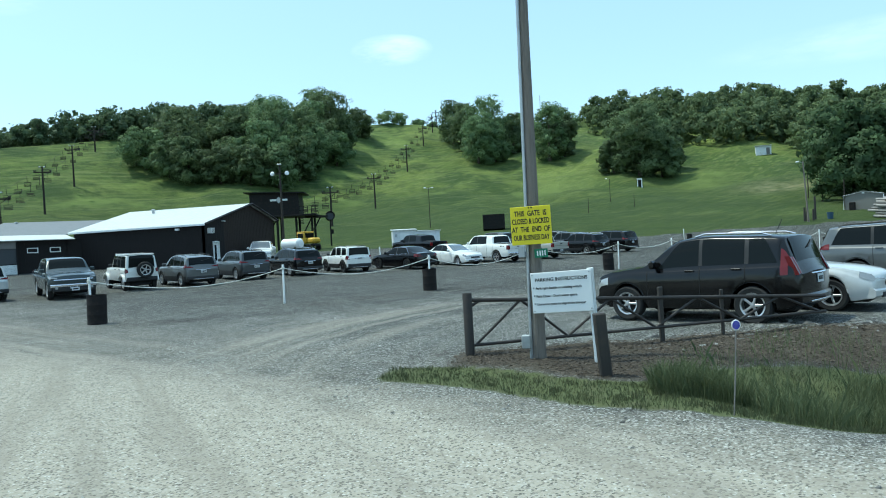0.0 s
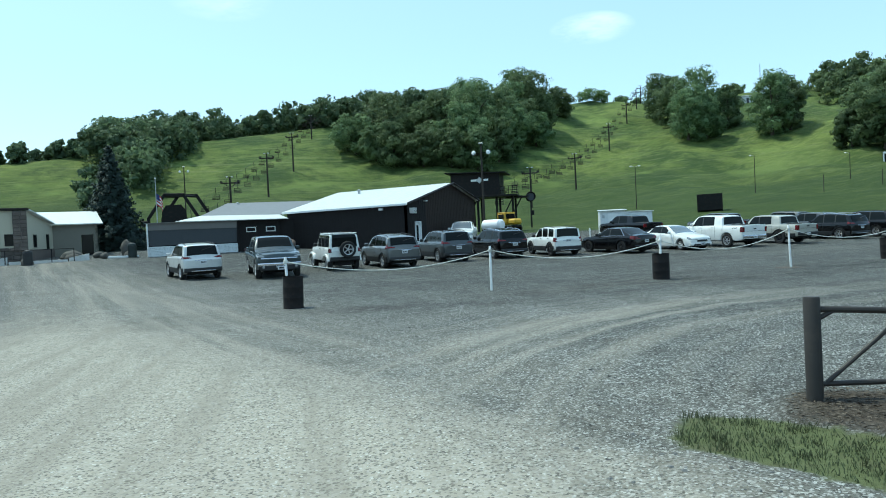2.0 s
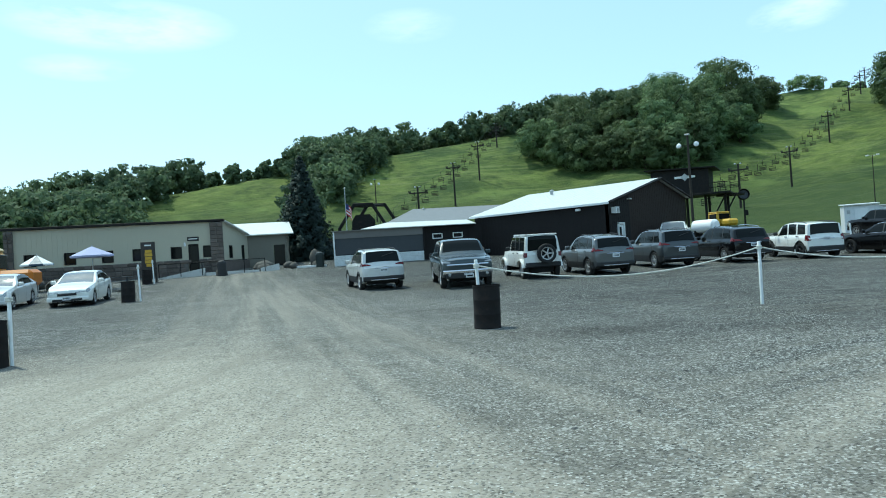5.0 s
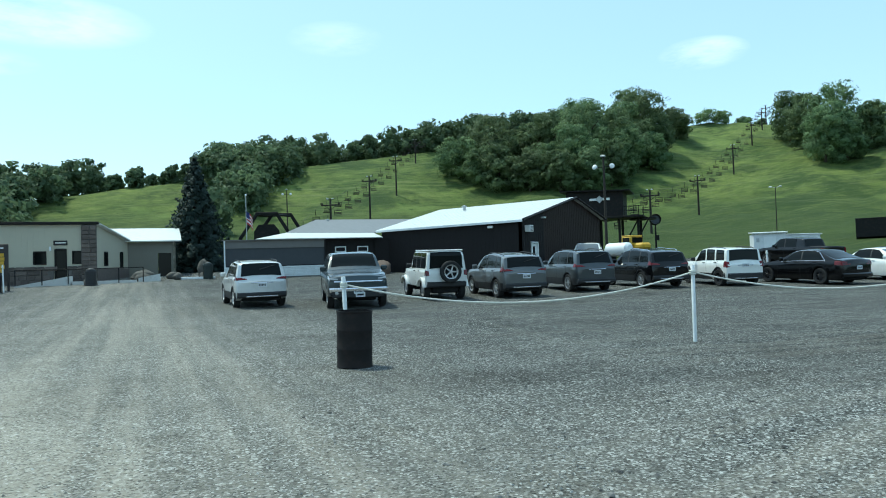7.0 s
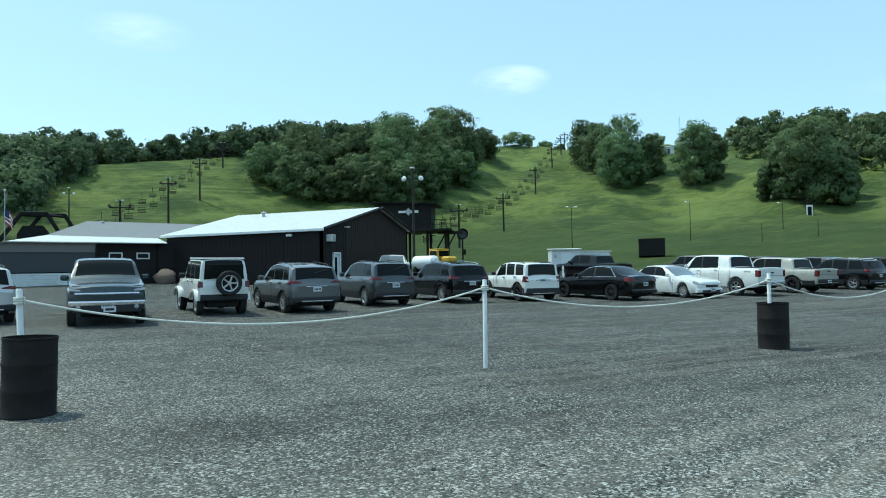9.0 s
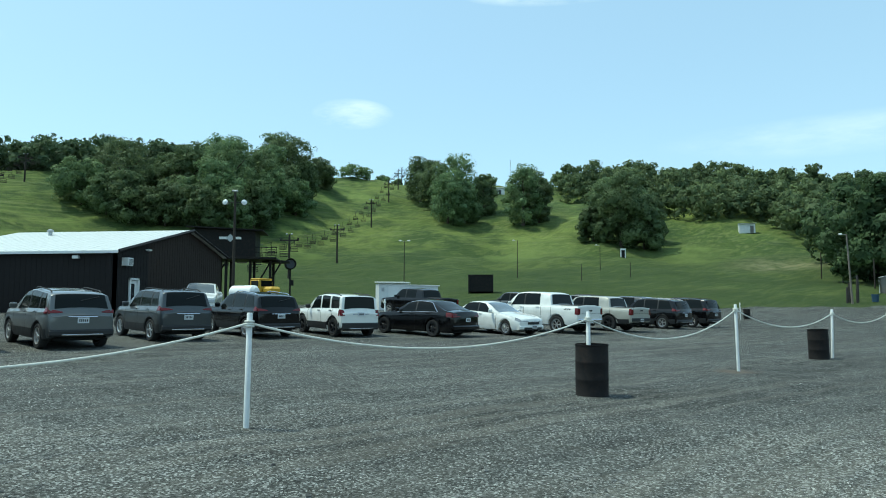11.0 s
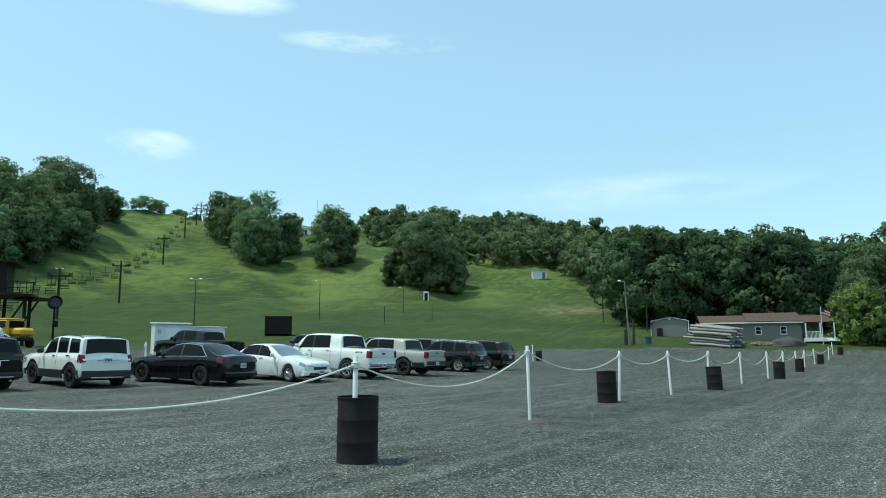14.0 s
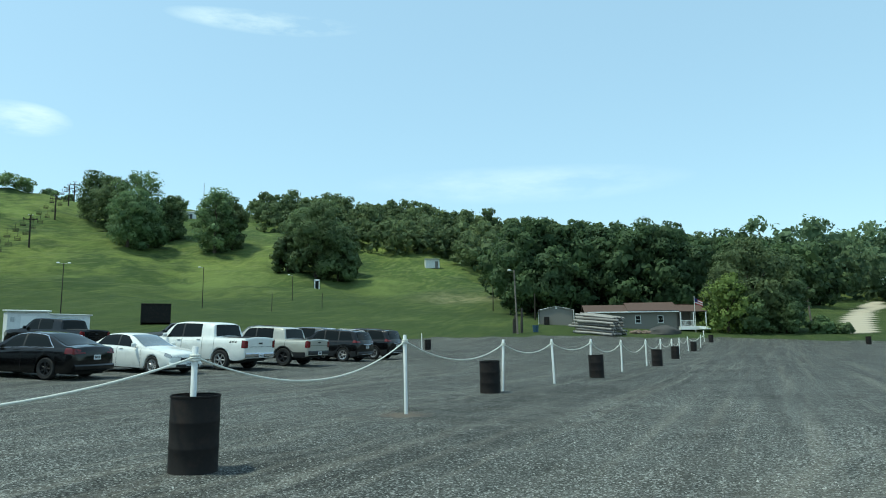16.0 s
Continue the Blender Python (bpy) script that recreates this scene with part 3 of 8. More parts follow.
    grit = math_node("MULTIPLY", ramp(nt, tex_noise(nt, vec, 9, 6, 0.85), 0.5, 0.6), 0.42)
    stones = mix_colour(nt, grit, stones, mix_colour(nt, 1.0, stones, (0.38, 0.38, 0.37), "MULTIPLY"))
    stones = mix_colour(nt, ramp(nt, tex_noise(nt, vec, 24, 4, 0.8), 0.56, 0.66, 0, 0.45), stones, (0.33, 0.34, 0.33))
    stones = mix_colour(nt, clods, stones, mix_colour(nt, 1.0, stones, (0.42, 0.41, 0.39), "MULTIPLY"))
    body = ramp(nt, vor3.outputs["Distance"], 0.42, 0.3)
    pale = math_node("MULTIPLY", ramp(nt, bw3.outputs["Val"], 0.75, 0.765, 0, 0.66), body)
    dark = math_node("MULTIPLY", ramp(nt, bw3.outputs["Val"], 0.3, 0.27, 0, 0.85), body)
    stones = mix_colour(nt, pale, stones, (0.5, 0.505, 0.48))
    stones = mix_colour(nt, dark, stones, (0.018, 0.018, 0.017))
    sand = mix_colour(nt, pale, sand, (0.6, 0.59, 0.55))
    sand = mix_colour(nt, dark, sand, (0.07, 0.066, 0.058))
    stones = mix_colour(nt, math_node("MULTIPLY", worn, 0.66), stones, sand)
    spot = nt.nodes.new("ShaderNodeVectorMath")
    spot.operation = "DISTANCE"
    nt.links.new(flat.outputs["Vector"], spot.inputs[0])
    spot.inputs[1].default_value = (0.42, 35.3, 0)
    soil = math_node("ADD", spot.outputs["Value"], ramp(nt, tex_noise(nt, vec, 2.5, 5, 0.7), 0.3, 0.7, -0.3, 0.3))
    stones = mix_colour(nt, ramp(nt, soil, 0.6, 0.25, 0, 0.75), stones, (0.14, 0.11, 0.088))
    sand = mix_colour(nt, math_node("MULTIPLY", streaks(128, 9, 0.5, 0.46, 0.62), 0.5), sand, (0.22, 0.2, 0.165))
    track = nt.nodes.new("ShaderNodeMath")
    track.operation = "MULTIPLY_ADD"
    nt.links.new(tex_noise(nt, vec, 0.9, 6, 0.65), track.inputs[0])
    track.inputs[1].default_value = 0.9
    nt.links.new(attr("dirt"), track.inputs[2])
    col = mix_colour(nt, ramp(nt, track.outputs["Value"], 0.55, 1.25), stones, sand)
    chips = mix_colour(nt, ramp(nt, tex_noise(nt, vec, 34, 6, 0.8), 0.35, 0.7), (0.025, 0.021, 0.017), (0.11, 0.09, 0.07))
    chips = mix_colour(nt, ramp(nt, tex_noise(nt, vec, 1.3, 5, 0.7), 0.5, 0.7, 0, 0.6), chips, (0.09, 0.082, 0.06))
    col = mix_colour(nt, attr("bed"), col, chips)
    col = mix_colour(nt, attr("road"), col, (0.5, 0.44, 0.34))
    # mown hill grass: sunlit and shaded zones put into the turf colour, lush zones, marks of mowing and machines down
    # the slope
    g_fine = tex_noise(nt, vec, 3.2, 6, 0.7)
    turf = mix_colour(nt, g_fine, (0.04, 0.074, 0.018), (0.105, 0.15, 0.04))
    turf = mix_colour(nt, math_node("MULTIPLY", ramp(nt, tex_noise(nt, vec, 0.028, 7, 0.68), 0.45, 0.6), 0.8), turf, (0.175, 0.215, 0.055))
    turf = mix_colour(nt, math_node("MULTIPLY", attr("lush"), ramp(nt, tex_noise(nt, vec, 0.05, 5, 0.6), 0.3, 0.6, 0.3, 0.75)), turf, mix_colour(nt, g_fine, (0.02, 0.04, 0.012), (0.06, 0.092, 0.028)))
    turf = mix_colour(nt, math_node("MULTIPLY", streaks(70, 16, 3.5, 0.48, 0.62), 0.4), turf, (0.05, 0.075, 0.022))
    turf = mix_colour(nt, math_node("MULTIPLY", streaks(58, 45, 1.4, 0.48, 0.62), 0.5), turf, (0.2, 0.225, 0.075))
    turf = mix_colour(nt, math_node("MULTIPLY", streaks(172, 30, 4.5, 0.5, 0.62), 0.35), turf, (0.035, 0.055, 0.016))
    turf = mix_colour(nt, ramp(nt, tex_noise(nt, vec, 1.1, 8, 0.8), 0.4, 0.62, 0, 0.5), turf, mix_colour(nt, 0.5, turf, (0.02, 0.035, 0.01)))
    turf = mix_colour(nt, math_node("MULTIPLY", ramp(nt, tex_noise(nt, vec, 0.018, 5, 0.65), 0.52, 0.66), 0.7), turf, (0.048, 0.072, 0.024))
    turf = mix_colour(nt, ramp(nt, tex_noise(nt, vec, 0.6, 7, 0.75), 0.55, 0.72, 0, 0.4), turf, (0.04, 0.06, 0.018))
    turf = mix_colour(nt, math_node("MULTIPLY", ramp(nt, tex_noise(nt, vec, 0.075, 6, 0.66), 0.5, 0.62), 0.6), turf, (0.022, 0.046, 0.016))
    turf = mix_colour(nt, math_node("MULTIPLY", ramp(nt, tex_noise(nt, vec, 0.05, 4, 0.6), 0.56, 0.68), 0.55), turf, (0.2, 0.26, 0.07))
    turf = mix_colour(nt, math_node("MULTIPLY", streaks(38, 40, 2.2, 0.56, 0.66), 0.4), turf, (0.17, 0.19, 0.09))
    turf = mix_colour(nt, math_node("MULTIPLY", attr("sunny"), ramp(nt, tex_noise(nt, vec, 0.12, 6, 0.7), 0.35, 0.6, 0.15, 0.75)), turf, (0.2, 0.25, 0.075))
    rough_grass = mix_colour(nt, tex_noise(nt, vec, 9, 6, 0.7), (0.05, 0.066, 0.027), (0.135, 0.148, 0.068))
    turf = mix_colour(nt, math_node("MULTIPLY", attr("lush"), ramp(nt, tex_noise(nt, vec, 0.05, 5, 0.6), 0.3, 0.6, 0.35, 0.8)), turf, mix_colour(nt, g_fine, (0.024, 0.042, 0.013), (0.062, 0.088, 0.027)))
    rough_grass = mix_colour(nt, ramp(nt, tex_noise(nt, vec, 1.6, 5, 0.7), 0.5, 0.7, 0, 0.6), rough_grass, (0.085, 0.075, 0.05))
    turf = mix_colour(nt, math_node("MULTIPLY", attr("trodden"), ramp(nt, tex_noise(nt, vec, 0.22, 7, 0.75), 0.42, 0.58, 0.1, 0.8)), turf, (0.25, 0.235, 0.13))
    turf = mix_colour(nt, attr("verge"), turf, rough_grass)
    gmask = nt.nodes.new("ShaderNodeMath")
    gmask.operation = "MULTIPLY_ADD"
    nt.links.new(tex_noise(nt, vec, 3.0, 6, 0.7), gmask.inputs[0])
    gmask.inputs[1].default_value = 0.9
    nt.links.new(attr("grass"), gmask.inputs[2])
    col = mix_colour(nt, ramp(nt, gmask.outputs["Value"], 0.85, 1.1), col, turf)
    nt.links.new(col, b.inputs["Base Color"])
    b.inputs["Roughness"].default_value = 0.95
    b.inputs["Specular IOR Level"].default_value = 0.15
    hsum = nt.nodes.new("ShaderNodeMath")
    hsum.operation = "MULTIPLY_ADD"
    nt.links.new(g_fine, hsum.inputs[0])
    hsum.inputs[1].default_value = 0.8
    nt.links.new(bw.outputs["Val"], hsum.inputs[2])
    bump(nt, b, hsum.outputs["Value"], 1.0, 0.035)
    return m


ground = new("ground", build_ground())
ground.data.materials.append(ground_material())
tagged(ground, "grey gravel lot with pale wheel tracks, rising into a green grassy ski hill", "ground", kind="structure")

# ---- vehicles ----


def slopes(xs, ys):
    """Slopes of a smooth curve that never overshoots its points."""
    n = len(xs)
    h = [max(xs[i + 1] - xs[i], 1e-4) for i in range(n - 1)]
    d = [(ys[i + 1] - ys[i]) / h[i] for i in range(n - 1)]
    m = [d[0]] + [0.0] * (n - 2) + [d[-1]]
    for i in range(1, n - 1):
        if d[i - 1] * d[i] > 0:
            w1, w2 = 2 * h[i] + h[i - 1], h[i] + 2 * h[i - 1]
            m[i] = (w1 + w2) / (w1 / d[i - 1] + w2 / d[i])
    return m


def curve_at(xs, ys, ms, x):
    x = min(max(x, xs[0]), xs[-1])
    i = 0
    while i < len(xs) - 2 and x > xs[i + 1]:
        i += 1
    h = max(xs[i + 1] - xs[i], 1e-4)
    t = (x - xs[i]) / h
    a = t * t * (3 - 2 * t)
    return ys[i] * (1 - a) + ys[i + 1] * a + h * t * (1 - t) * (ms[i] * (1 - t) - ms[i + 1] * t)


class Body:
    """A car body lofted through smooth cross-sections along its length; t runs from the nose to the tail."""

    def __init__(self, s):
        self.s = s
        self.L, self.hw = s["L"], s["W"] / 2
        self.nose = s["fo"] + s["wb"] / 2          # x of the nose, with x = 0 half-way between the axles
        self.wheels_t = (s["fo"], s["fo"] + s["wb"])
        self.bow_f, self.bow_r = s.get("bow_f", 0.2), s.get("bow_r", 0.1)
        self.lines = {}
        for key in ("top", "belt"):
            xs, ys = [a for a, _ in s[key]], [b for _, b in s[key]]
            self.lines[key] = (xs, ys, slopes(xs, ys))
        self.known = {}

    def top(self, t):
        return curve_at(*self.lines["top"], t)

    def belt(self, t):
        return curve_at(*self.lines["belt"], t)

    def bowed(self, t, y):
        """Place along the car of a point of the section at t: the ends are curved in plan."""
        k = (y / self.hw) ** 2
        return self.nose - t - self.bow_f * k * max(0, 1 - t / 1.1) ** 1.5 + self.bow_r * k * max(0, 1 - (self.L - t) / 0.8) ** 1.5

    def control(self, t):
        s, L = self.s, self.L
        e = L - t
        plan = 1 - s.get("nose_in", 0.1) * max(0, 1 - t / 0.65) ** 2 - s.get("tail_in", 0.05) * max(0, 1 - e / 0.4) ** 2
        plan -= 0.045 * max(0, 1 - t / 0.06) ** 2 + 0.035 * max(0, 1 - e / 0.06) ** 2
        hw = self.hw * plan
        zb = s["sill"] + 0.10 * max(0, 1 - t / 0.5) ** 2 + 0.12 * max(0, 1 - e / 0.5) ** 2
        for w in self.wheels_t:
            R = s["r"] * 1.17
            d = abs(t - w)
            if d < R:
                zb = max(zb, s["r"] + math.sqrt(R * R - d * d) * 0.98)
        zt = self.top(t)
        zk = min(self.belt(t), zt - 0.03)
        zb = min(zb, zk - 0.12)
        zm = max(s["sill"] + 0.5 * (zk - s["sill"]), zb + 0.05)
        cab = min(1.0, (zt - zk) / 0.3)
        roof = hw * 0.945 - s["tumble"] * (zt - zk)
        crown = 0.02 + 0.02 * (1 - cab)
        return [(hw * 0.8, zb), (hw * 0.955, zb + 0.015), (hw, zm), (hw * 0.985, zk - 0.06), (hw * 0.945, zk),
                (roof, zk + (zt - zk) * 0.9), (roof * 0.88, zt - 0.008), (roof * 0.45, zt + crown * 0.75), (0, zt + crown)]

    def section(self, t):
        key = round(t, 4)
        if key not in self.known:
            c = self.control(t)
            d = [0.0]
            for (y0, z0), (y1, z1) in zip(c, c[1:]):
                d.append(d[-1] + max(math.hypot(y1 - y0, z1 - z0), 1e-3))
            ys, zs = [p[0] for p in c], [p[1] for p in c]
            self.known[key] = (d, ys, slopes(d, ys), zs, slopes(d, zs))
        return self.known[key]

    def flat(self, t, u):
        d, ys, my, zs, mz = self.section(t)
        i = min(int(u), len(d) - 2)
        x = d[i] + (d[i + 1] - d[i]) * (u - i)
        return curve_at(d, ys, my, x), curve_at(d, zs, mz, x)

    def height_u(self, t, z):
        """Where on the side of the section at t the height z lies."""
        best = 1.0
        while best < 5.0 and self.flat(t, best)[1] < z:
            best += 0.04
        return best

    def point(self, t, u, side, lift=0.0):
        y, z = self.flat(t, u)
        p = Vector((self.bowed(t, y), side * y, z))
        if lift:
            e = 0.02
            a = self.point(min(t + e, self.L), u, side) - self.point(max(t - e, 0), u, side)
            b = self.point(t, min(u + e, 7.999), side) - self.point(t, max(u - e, 0), side)
            n = a.cross(b)
            n = n.normalized() if n.length > 1e-9 else Vector((0, side, 0))
            mid = Vector((self.nose - t, 0, 0.7))
            if n.dot(p - mid) < 0:
                n = -n
            p = p + n * lift
        return p

    def patch(self, mb, t0, t1, u0, u1, side, lift, nt=4, nu=2):
        """A sheet that follows the body; t0 and t1 are numbers or (lower, upper) pairs."""
        rows = []
        for j in range(nu + 1):
            g = j / nu
            a = t0[0] * (1 - g) + t0[1] * g if isinstance(t0, tuple) else t0
            c = t1[0] * (1 - g) + t1[1] * g if isinstance(t1, tuple) else t1
            rows.append([self.point(a + (c - a) * i / nt, u0 + (u1 - u0) * g, side, lift) for i in range(nt + 1)])
        mb.grid(rows, flip=side < 0)
        return mb

    def across(self, mb, t0, t1, u, lift, nt=4, nu=6):
        """A sheet over the top from side to side."""
        rows = []
        for i in range(nt + 1):
            t = t0 + (t1 - t0) * i / nt
            row = [self.point(t, u + (7.999 - u) * j / (nu / 2), 1, lift) for j in range(nu // 2 + 1)]
            row += [self.point(t, 7.999 - (7.999 - u) * j / (nu / 2), -1, lift) for j in range(1, nu // 2 + 1)]
            rows.append(row)
        mb.grid(rows)
        return mb

    def setback(self, end, z):
        """How far the nose or tail has drawn back at height z."""
        t = 0.0
        while t < 0.7 and self.top(t if end > 0 else self.L - t) < z + 0.01:
            t += 0.01
        return t

    def strip(self, mb, end, y0, y1, z0, z1, out=0.012, deep=0.08, soft=0.012, n=8):
        """A bar bent along the bowed nose (end 1) or tail (end -1); z0 and z1 are numbers or (at y0, at y1) pairs."""
        vs, fs = [], []
        for j in range(n + 1):
            g = j / n
            y = y0 + (y1 - y0) * g
            a = z0[0] * (1 - g) + z0[1] * g if isinstance(z0, tuple) else z0
            c = z1[0] * (1 - g) + z1[1] * g if isinstance(z1, tuple) else z1
            k = min(soft, (c - a) * 0.4)
            lo, hi = self.setback(end, a), self.setback(end, c)
            xl, xh = (self.bowed(t if end > 0 else self.L - t, y) + end * out for t in (lo, hi))
            for x, z in ((xl, a + k), (xh, c - k), (xh - end * k, c), (xh - end * deep, c), (xl - end * deep, a), (xl - end * k, a)):
                vs.append((x, y, z))
        for j in range(n):
            for k in range(6):
                fs.append((j * 6 + k, j * 6 + (k + 1) % 6, j * 6 + 6 + (k + 1) % 6, j * 6 + 6 + k))
        fs += [tuple(range(6)), tuple(n * 6 + k for k in range(5, -1, -1))]
        return mb.add(vs, fs)

    def shell(self):
        mb = Mesh()
        ts = set(np.round(np.linspace(0, self.L, 30), 3)) | {a for a, _ in self.s["top"] if 0 <= a <= self.L} | {0.02, 0.05, 0.09, self.L - 0.02, self.L - 0.05, self.L - 0.09}
        for w in self.wheels_t:
            R = self.s["r"] * 1.17
            ts |= set(np.round(np.linspace(w - R, w + R, 17), 3))
        ts = sorted(float(x) for x in ts if 0 <= x <= self.L)
        us = (0, 0.5, 1, 1.4, 2, 2.5, 3, 3.5, 4, 4.25, 4.6, 5, 5.25, 5.6, 6, 6.5, 7, 8)
        rows = []
        for t in ts:
            sec = [self.flat(t, u) for u in us]
            rows.append([(self.bowed(t, y), y, z) for y, z in sec] + [(self.bowed(t, y), -y, z) for y, z in sec[-2::-1]])
        mb.grid(rows)
        for t in (ts[0], ts[-1]):
            face = []
            for u in us[:-1]:
                y, z = self.flat(t, u)
                face.append([(self.bowed(t, q), q, z) for q in np.linspace(-y, y, 9)])
            mb.grid(face, flip=t == 0)
        return weld(mb)


WHEELS = {}


def wheel_meshes(r, rim, spokes):
    key = (r, rim.name, spokes)
    if key not in WHEELS:
        turn = pose(0, 0, 0, 90, 0, 0)
        tyre = Mesh().lathe([(r * 0.62, -0.1), (r * 0.9, -0.115), (r * 0.985, -0.09), (r, -0.05), (r, 0.05), (r * 0.985, 0.09), (r * 0.9, 0.115), (r * 0.62, 0.1)], 24, turn)
        hub = Mesh().lathe([(r * 0.66, 0.095), (r * 0.66, 0.11), (r * 0.58, 0.1), (r * 0.56, 0.04), (r * 0.56, -0.09)], 24, turn)
        hub.lathe([(0.001, 0.105), (r * 0.13, 0.1), (r * 0.16, 0.06)], 12, turn)
        for k in range(spokes):
            a = 360 / spokes * k
            hub.box((r * 0.36, 0, 0.075), (r * 0.5, r * 0.13, 0.03), 0.008, turn @ pose(0, 0, 0, 0, 0, a))
        disc = Mesh().lathe([(0.001, 0.0), (r * 0.6, 0.0)], 20, turn)
        WHEELS[key] = (mesh_data("tyre", tyre, RUBBER), mesh_data("rim", hub, rim), mesh_data("brake_disc", disc, UNDER))
    return WHEELS[key]


def vehicle(name, s, m, label, group="parked cars", category="car"):
    b = Body(s)
    car = thing(name, label, category, group, m)
    pt = s["paint"]
    L, hw, r = b.L, b.hw, s["r"]
    body = part("body", b.shell(), pt, car, "", 28)
    # glass
    for side in (1, -1):
        for a, c in s["side"]:
            part("side_window", b.patch(Mesh(), a, c, 4.1, 5.02, side, 0.006, 6, 4), GLASS_DARK, car)
        for (_, c), (a, _) in zip(s["side"], s["side"][1:]):
            part("door_pillar", b.patch(Mesh(), (c[0] if isinstance(c, tuple) else c) - 0.005, (a[0] if isinstance(a, tuple) else a) + 0.005, 4.1, 5.02, side, 0.005, 1, 4), s.get("pillar_mat", PLASTIC), car)
        if s.get("window_trim"):
            a, c = s["side"][0][0], s["side"][-1][1]
            top_a, top_c, low_a, low_c = a[1] - 0.02, c[1] + 0.03, a[0] - 0.06, c[0] + 0.08
            line = [b.point(top_a + (top_c - top_a) * k / 9, 5.06, side, 0.012) for k in range(10)] + [b.point(top_c + (low_c - top_c) * k / 4, 5.06 - 0.98 * k / 4, side, 0.012) for k in (1, 2, 3, 4)]
            mb = Mesh().tube(line, 0.013, 6)
            mb.tube([b.point(low_a + (low_c - low_a) * k / 9, 4.06, side, 0.01) for k in range(10)], 0.008, 5)
            part("window_trim", mb, CHROME, car)
    part("windshield", b.across(Mesh(), *s["ws"], 6.0, 0.008, 6, 8), s.get("front_glass", GLASS_FRONT), car)
    part("rear_window", b.across(Mesh(), *s["rw"], 6.05, 0.008, 4, 8), GLASS_DARK, car)
    # wheels
    tyre, rim, disc = wheel_meshes(r, s.get("rim", ALLOY), s.get("spokes", 5))
    yo = hw - 0.125
    for wt_ in b.wheels_t:
        for side in (1, -1):
            w = new("wheel")
            w.parent = car
            w.matrix_basis = pose(b.nose - wt_, side * yo, r, 0, 0, 0 if side < 0 else 180)
            part("tyre", tyre, None, w)
            part("rim", rim, None, w)
            part("brake_disc", disc, None, w)
    und = Mesh().box((b.nose - L / 2, 0, s["sill"] + 0.1), (L - 0.5, hw * 1.45, 0.26), 0.05)
    for wt_ in b.wheels_t:
        und.tube([(b.nose - wt_, -yo, r), (b.nose - wt_, yo, r)], 0.05, 8)
        und.box((b.nose - wt_, 0, r + 0.12), (r * 2.1, hw * 1.3, r * 1.3), 0.05)
    part("underbody", und, UNDER, car)
    # doors: seams and handles
    for side in (1, -1):
        for t in s["seams"]:
            part("door_seam", b.patch(Mesh(), t - 0.007, t + 0.007, 1.2, 4.05, side, 0.004, 1, 6), UNDER, car)
        for t in s["handles"]:
            p = b.point(t, 3.25, side, 0.02)
            part("door_handle", Mesh().box(p, (0.2, 0.035, 0.035), 0.012), s.get("handle_mat", pt), car)
        a = s["mirror"]
        p = b.point(a, 4.15, side)
        part("wing_mirror", Mesh().box((p.x, p.y + side * 0.13, p.z + 0.09), (0.11, 0.22, 0.17), 0.04), s.get("mirror_mat", pt), car)
        if s.get("cladding"):
            mb = Mesh()
            b.patch(mb, 0.15, L - 0.15, 1.0, s["cladding"], side, 0.006, 48, 2)
            part("lower_cladding", mb, PLASTIC, car)
        if s.get("rails"):
            a, c = s["rails"]
            pts = [b.point(a + (c - a) * i / 8, 6.0, side, 0.05 if 0 < i < 8 else 0.01) for i in range(9)]
            part("roof_rail", Mesh().tube(pts, 0.018, 6), s.get("rail_mat", PLASTIC), car)
        for wt_ in b.wheels_t:
            R = r * 1.17
            arch = []
            for k in range(13):
                ang = math.pi * (0.02 + 0.96 * k / 12)
                t = min(max(wt_ + R * math.cos(ang), 0.02), L - 0.02)
                y, z = b.flat(t, 1.0)
                arch.append((b.bowed(t, y), side * (y + 0.012), z + 0.012))
            part("wheel_arch", Mesh().tube(arch, 0.034 if s.get("cladding") else 0.018, 6), PLASTIC if s.get("cladding") else pt, car)
        # lights
        z0, z1, y0, x1 = s["tail"]
        back = b.setback(-1, z1) + 0.03
        wide = b.flat(L - back, b.height_u(L - back, (z0 + z1) / 2))[0] + 0.004
        tl = b.strip(Mesh(), -1, side * (wide - y0), side * wide, (z0 + 0.02, z0), (z1 - 0.02, z1), 0.014, 0.1)
        t0, t1 = L - x1 - back, L - back
        b.patch(tl, t0, t1, b.height_u(t1, z0), b.height_u(t1, z1), side, 0.012, 3, 3)
        part("tail_light", tl, RED_LENS, car)
        z0, z1, y0, x1 = s["head"]
        nw = b.flat(0.04, b.height_u(0.04, (z0 + z1) / 2))[0] + 0.004
        hl = b.strip(Mesh(), 1, side * (nw - y0), side * nw, (z0, z0 + 0.02), (z1 - 0.025, z1 + 0.015), 0.014, 0.1)
        b.patch(hl, 0.03, x1 + 0.03, b.height_u(0.1, z0), b.height_u(0.1, z1), side, 0.012, 3, 3)
        part("headlight", hl, CLEAR_LENS, car)
    # front and rear
    if s.get("grille"):
        z0, z1, w = s["grille"]
        g = part("grille", b.strip(Mesh(), 1, -w / 2, w / 2, z0, z1, 0.012), PLASTIC, car)
        if s.get("intake"):
            part("lower_intake", b.strip(Mesh(), 1, -s["W"] * 0.32, s["W"] * 0.32, *s["intake"], 0.042, 0.08), PLASTIC, car)
        bars = Mesh()
        for k in range(s.get("bars", 2)):
            z = z0 + (z1 - z0) * (k + 1) / (s.get("bars", 2) + 1)
            b.strip(bars, 1, -w * 0.48, w * 0.48, z - 0.017, z + 0.017, 0.026, 0.04, 0.006)
        part("grille_bar", bars, CHROME if s.get("chrome") else PLASTIC, g)
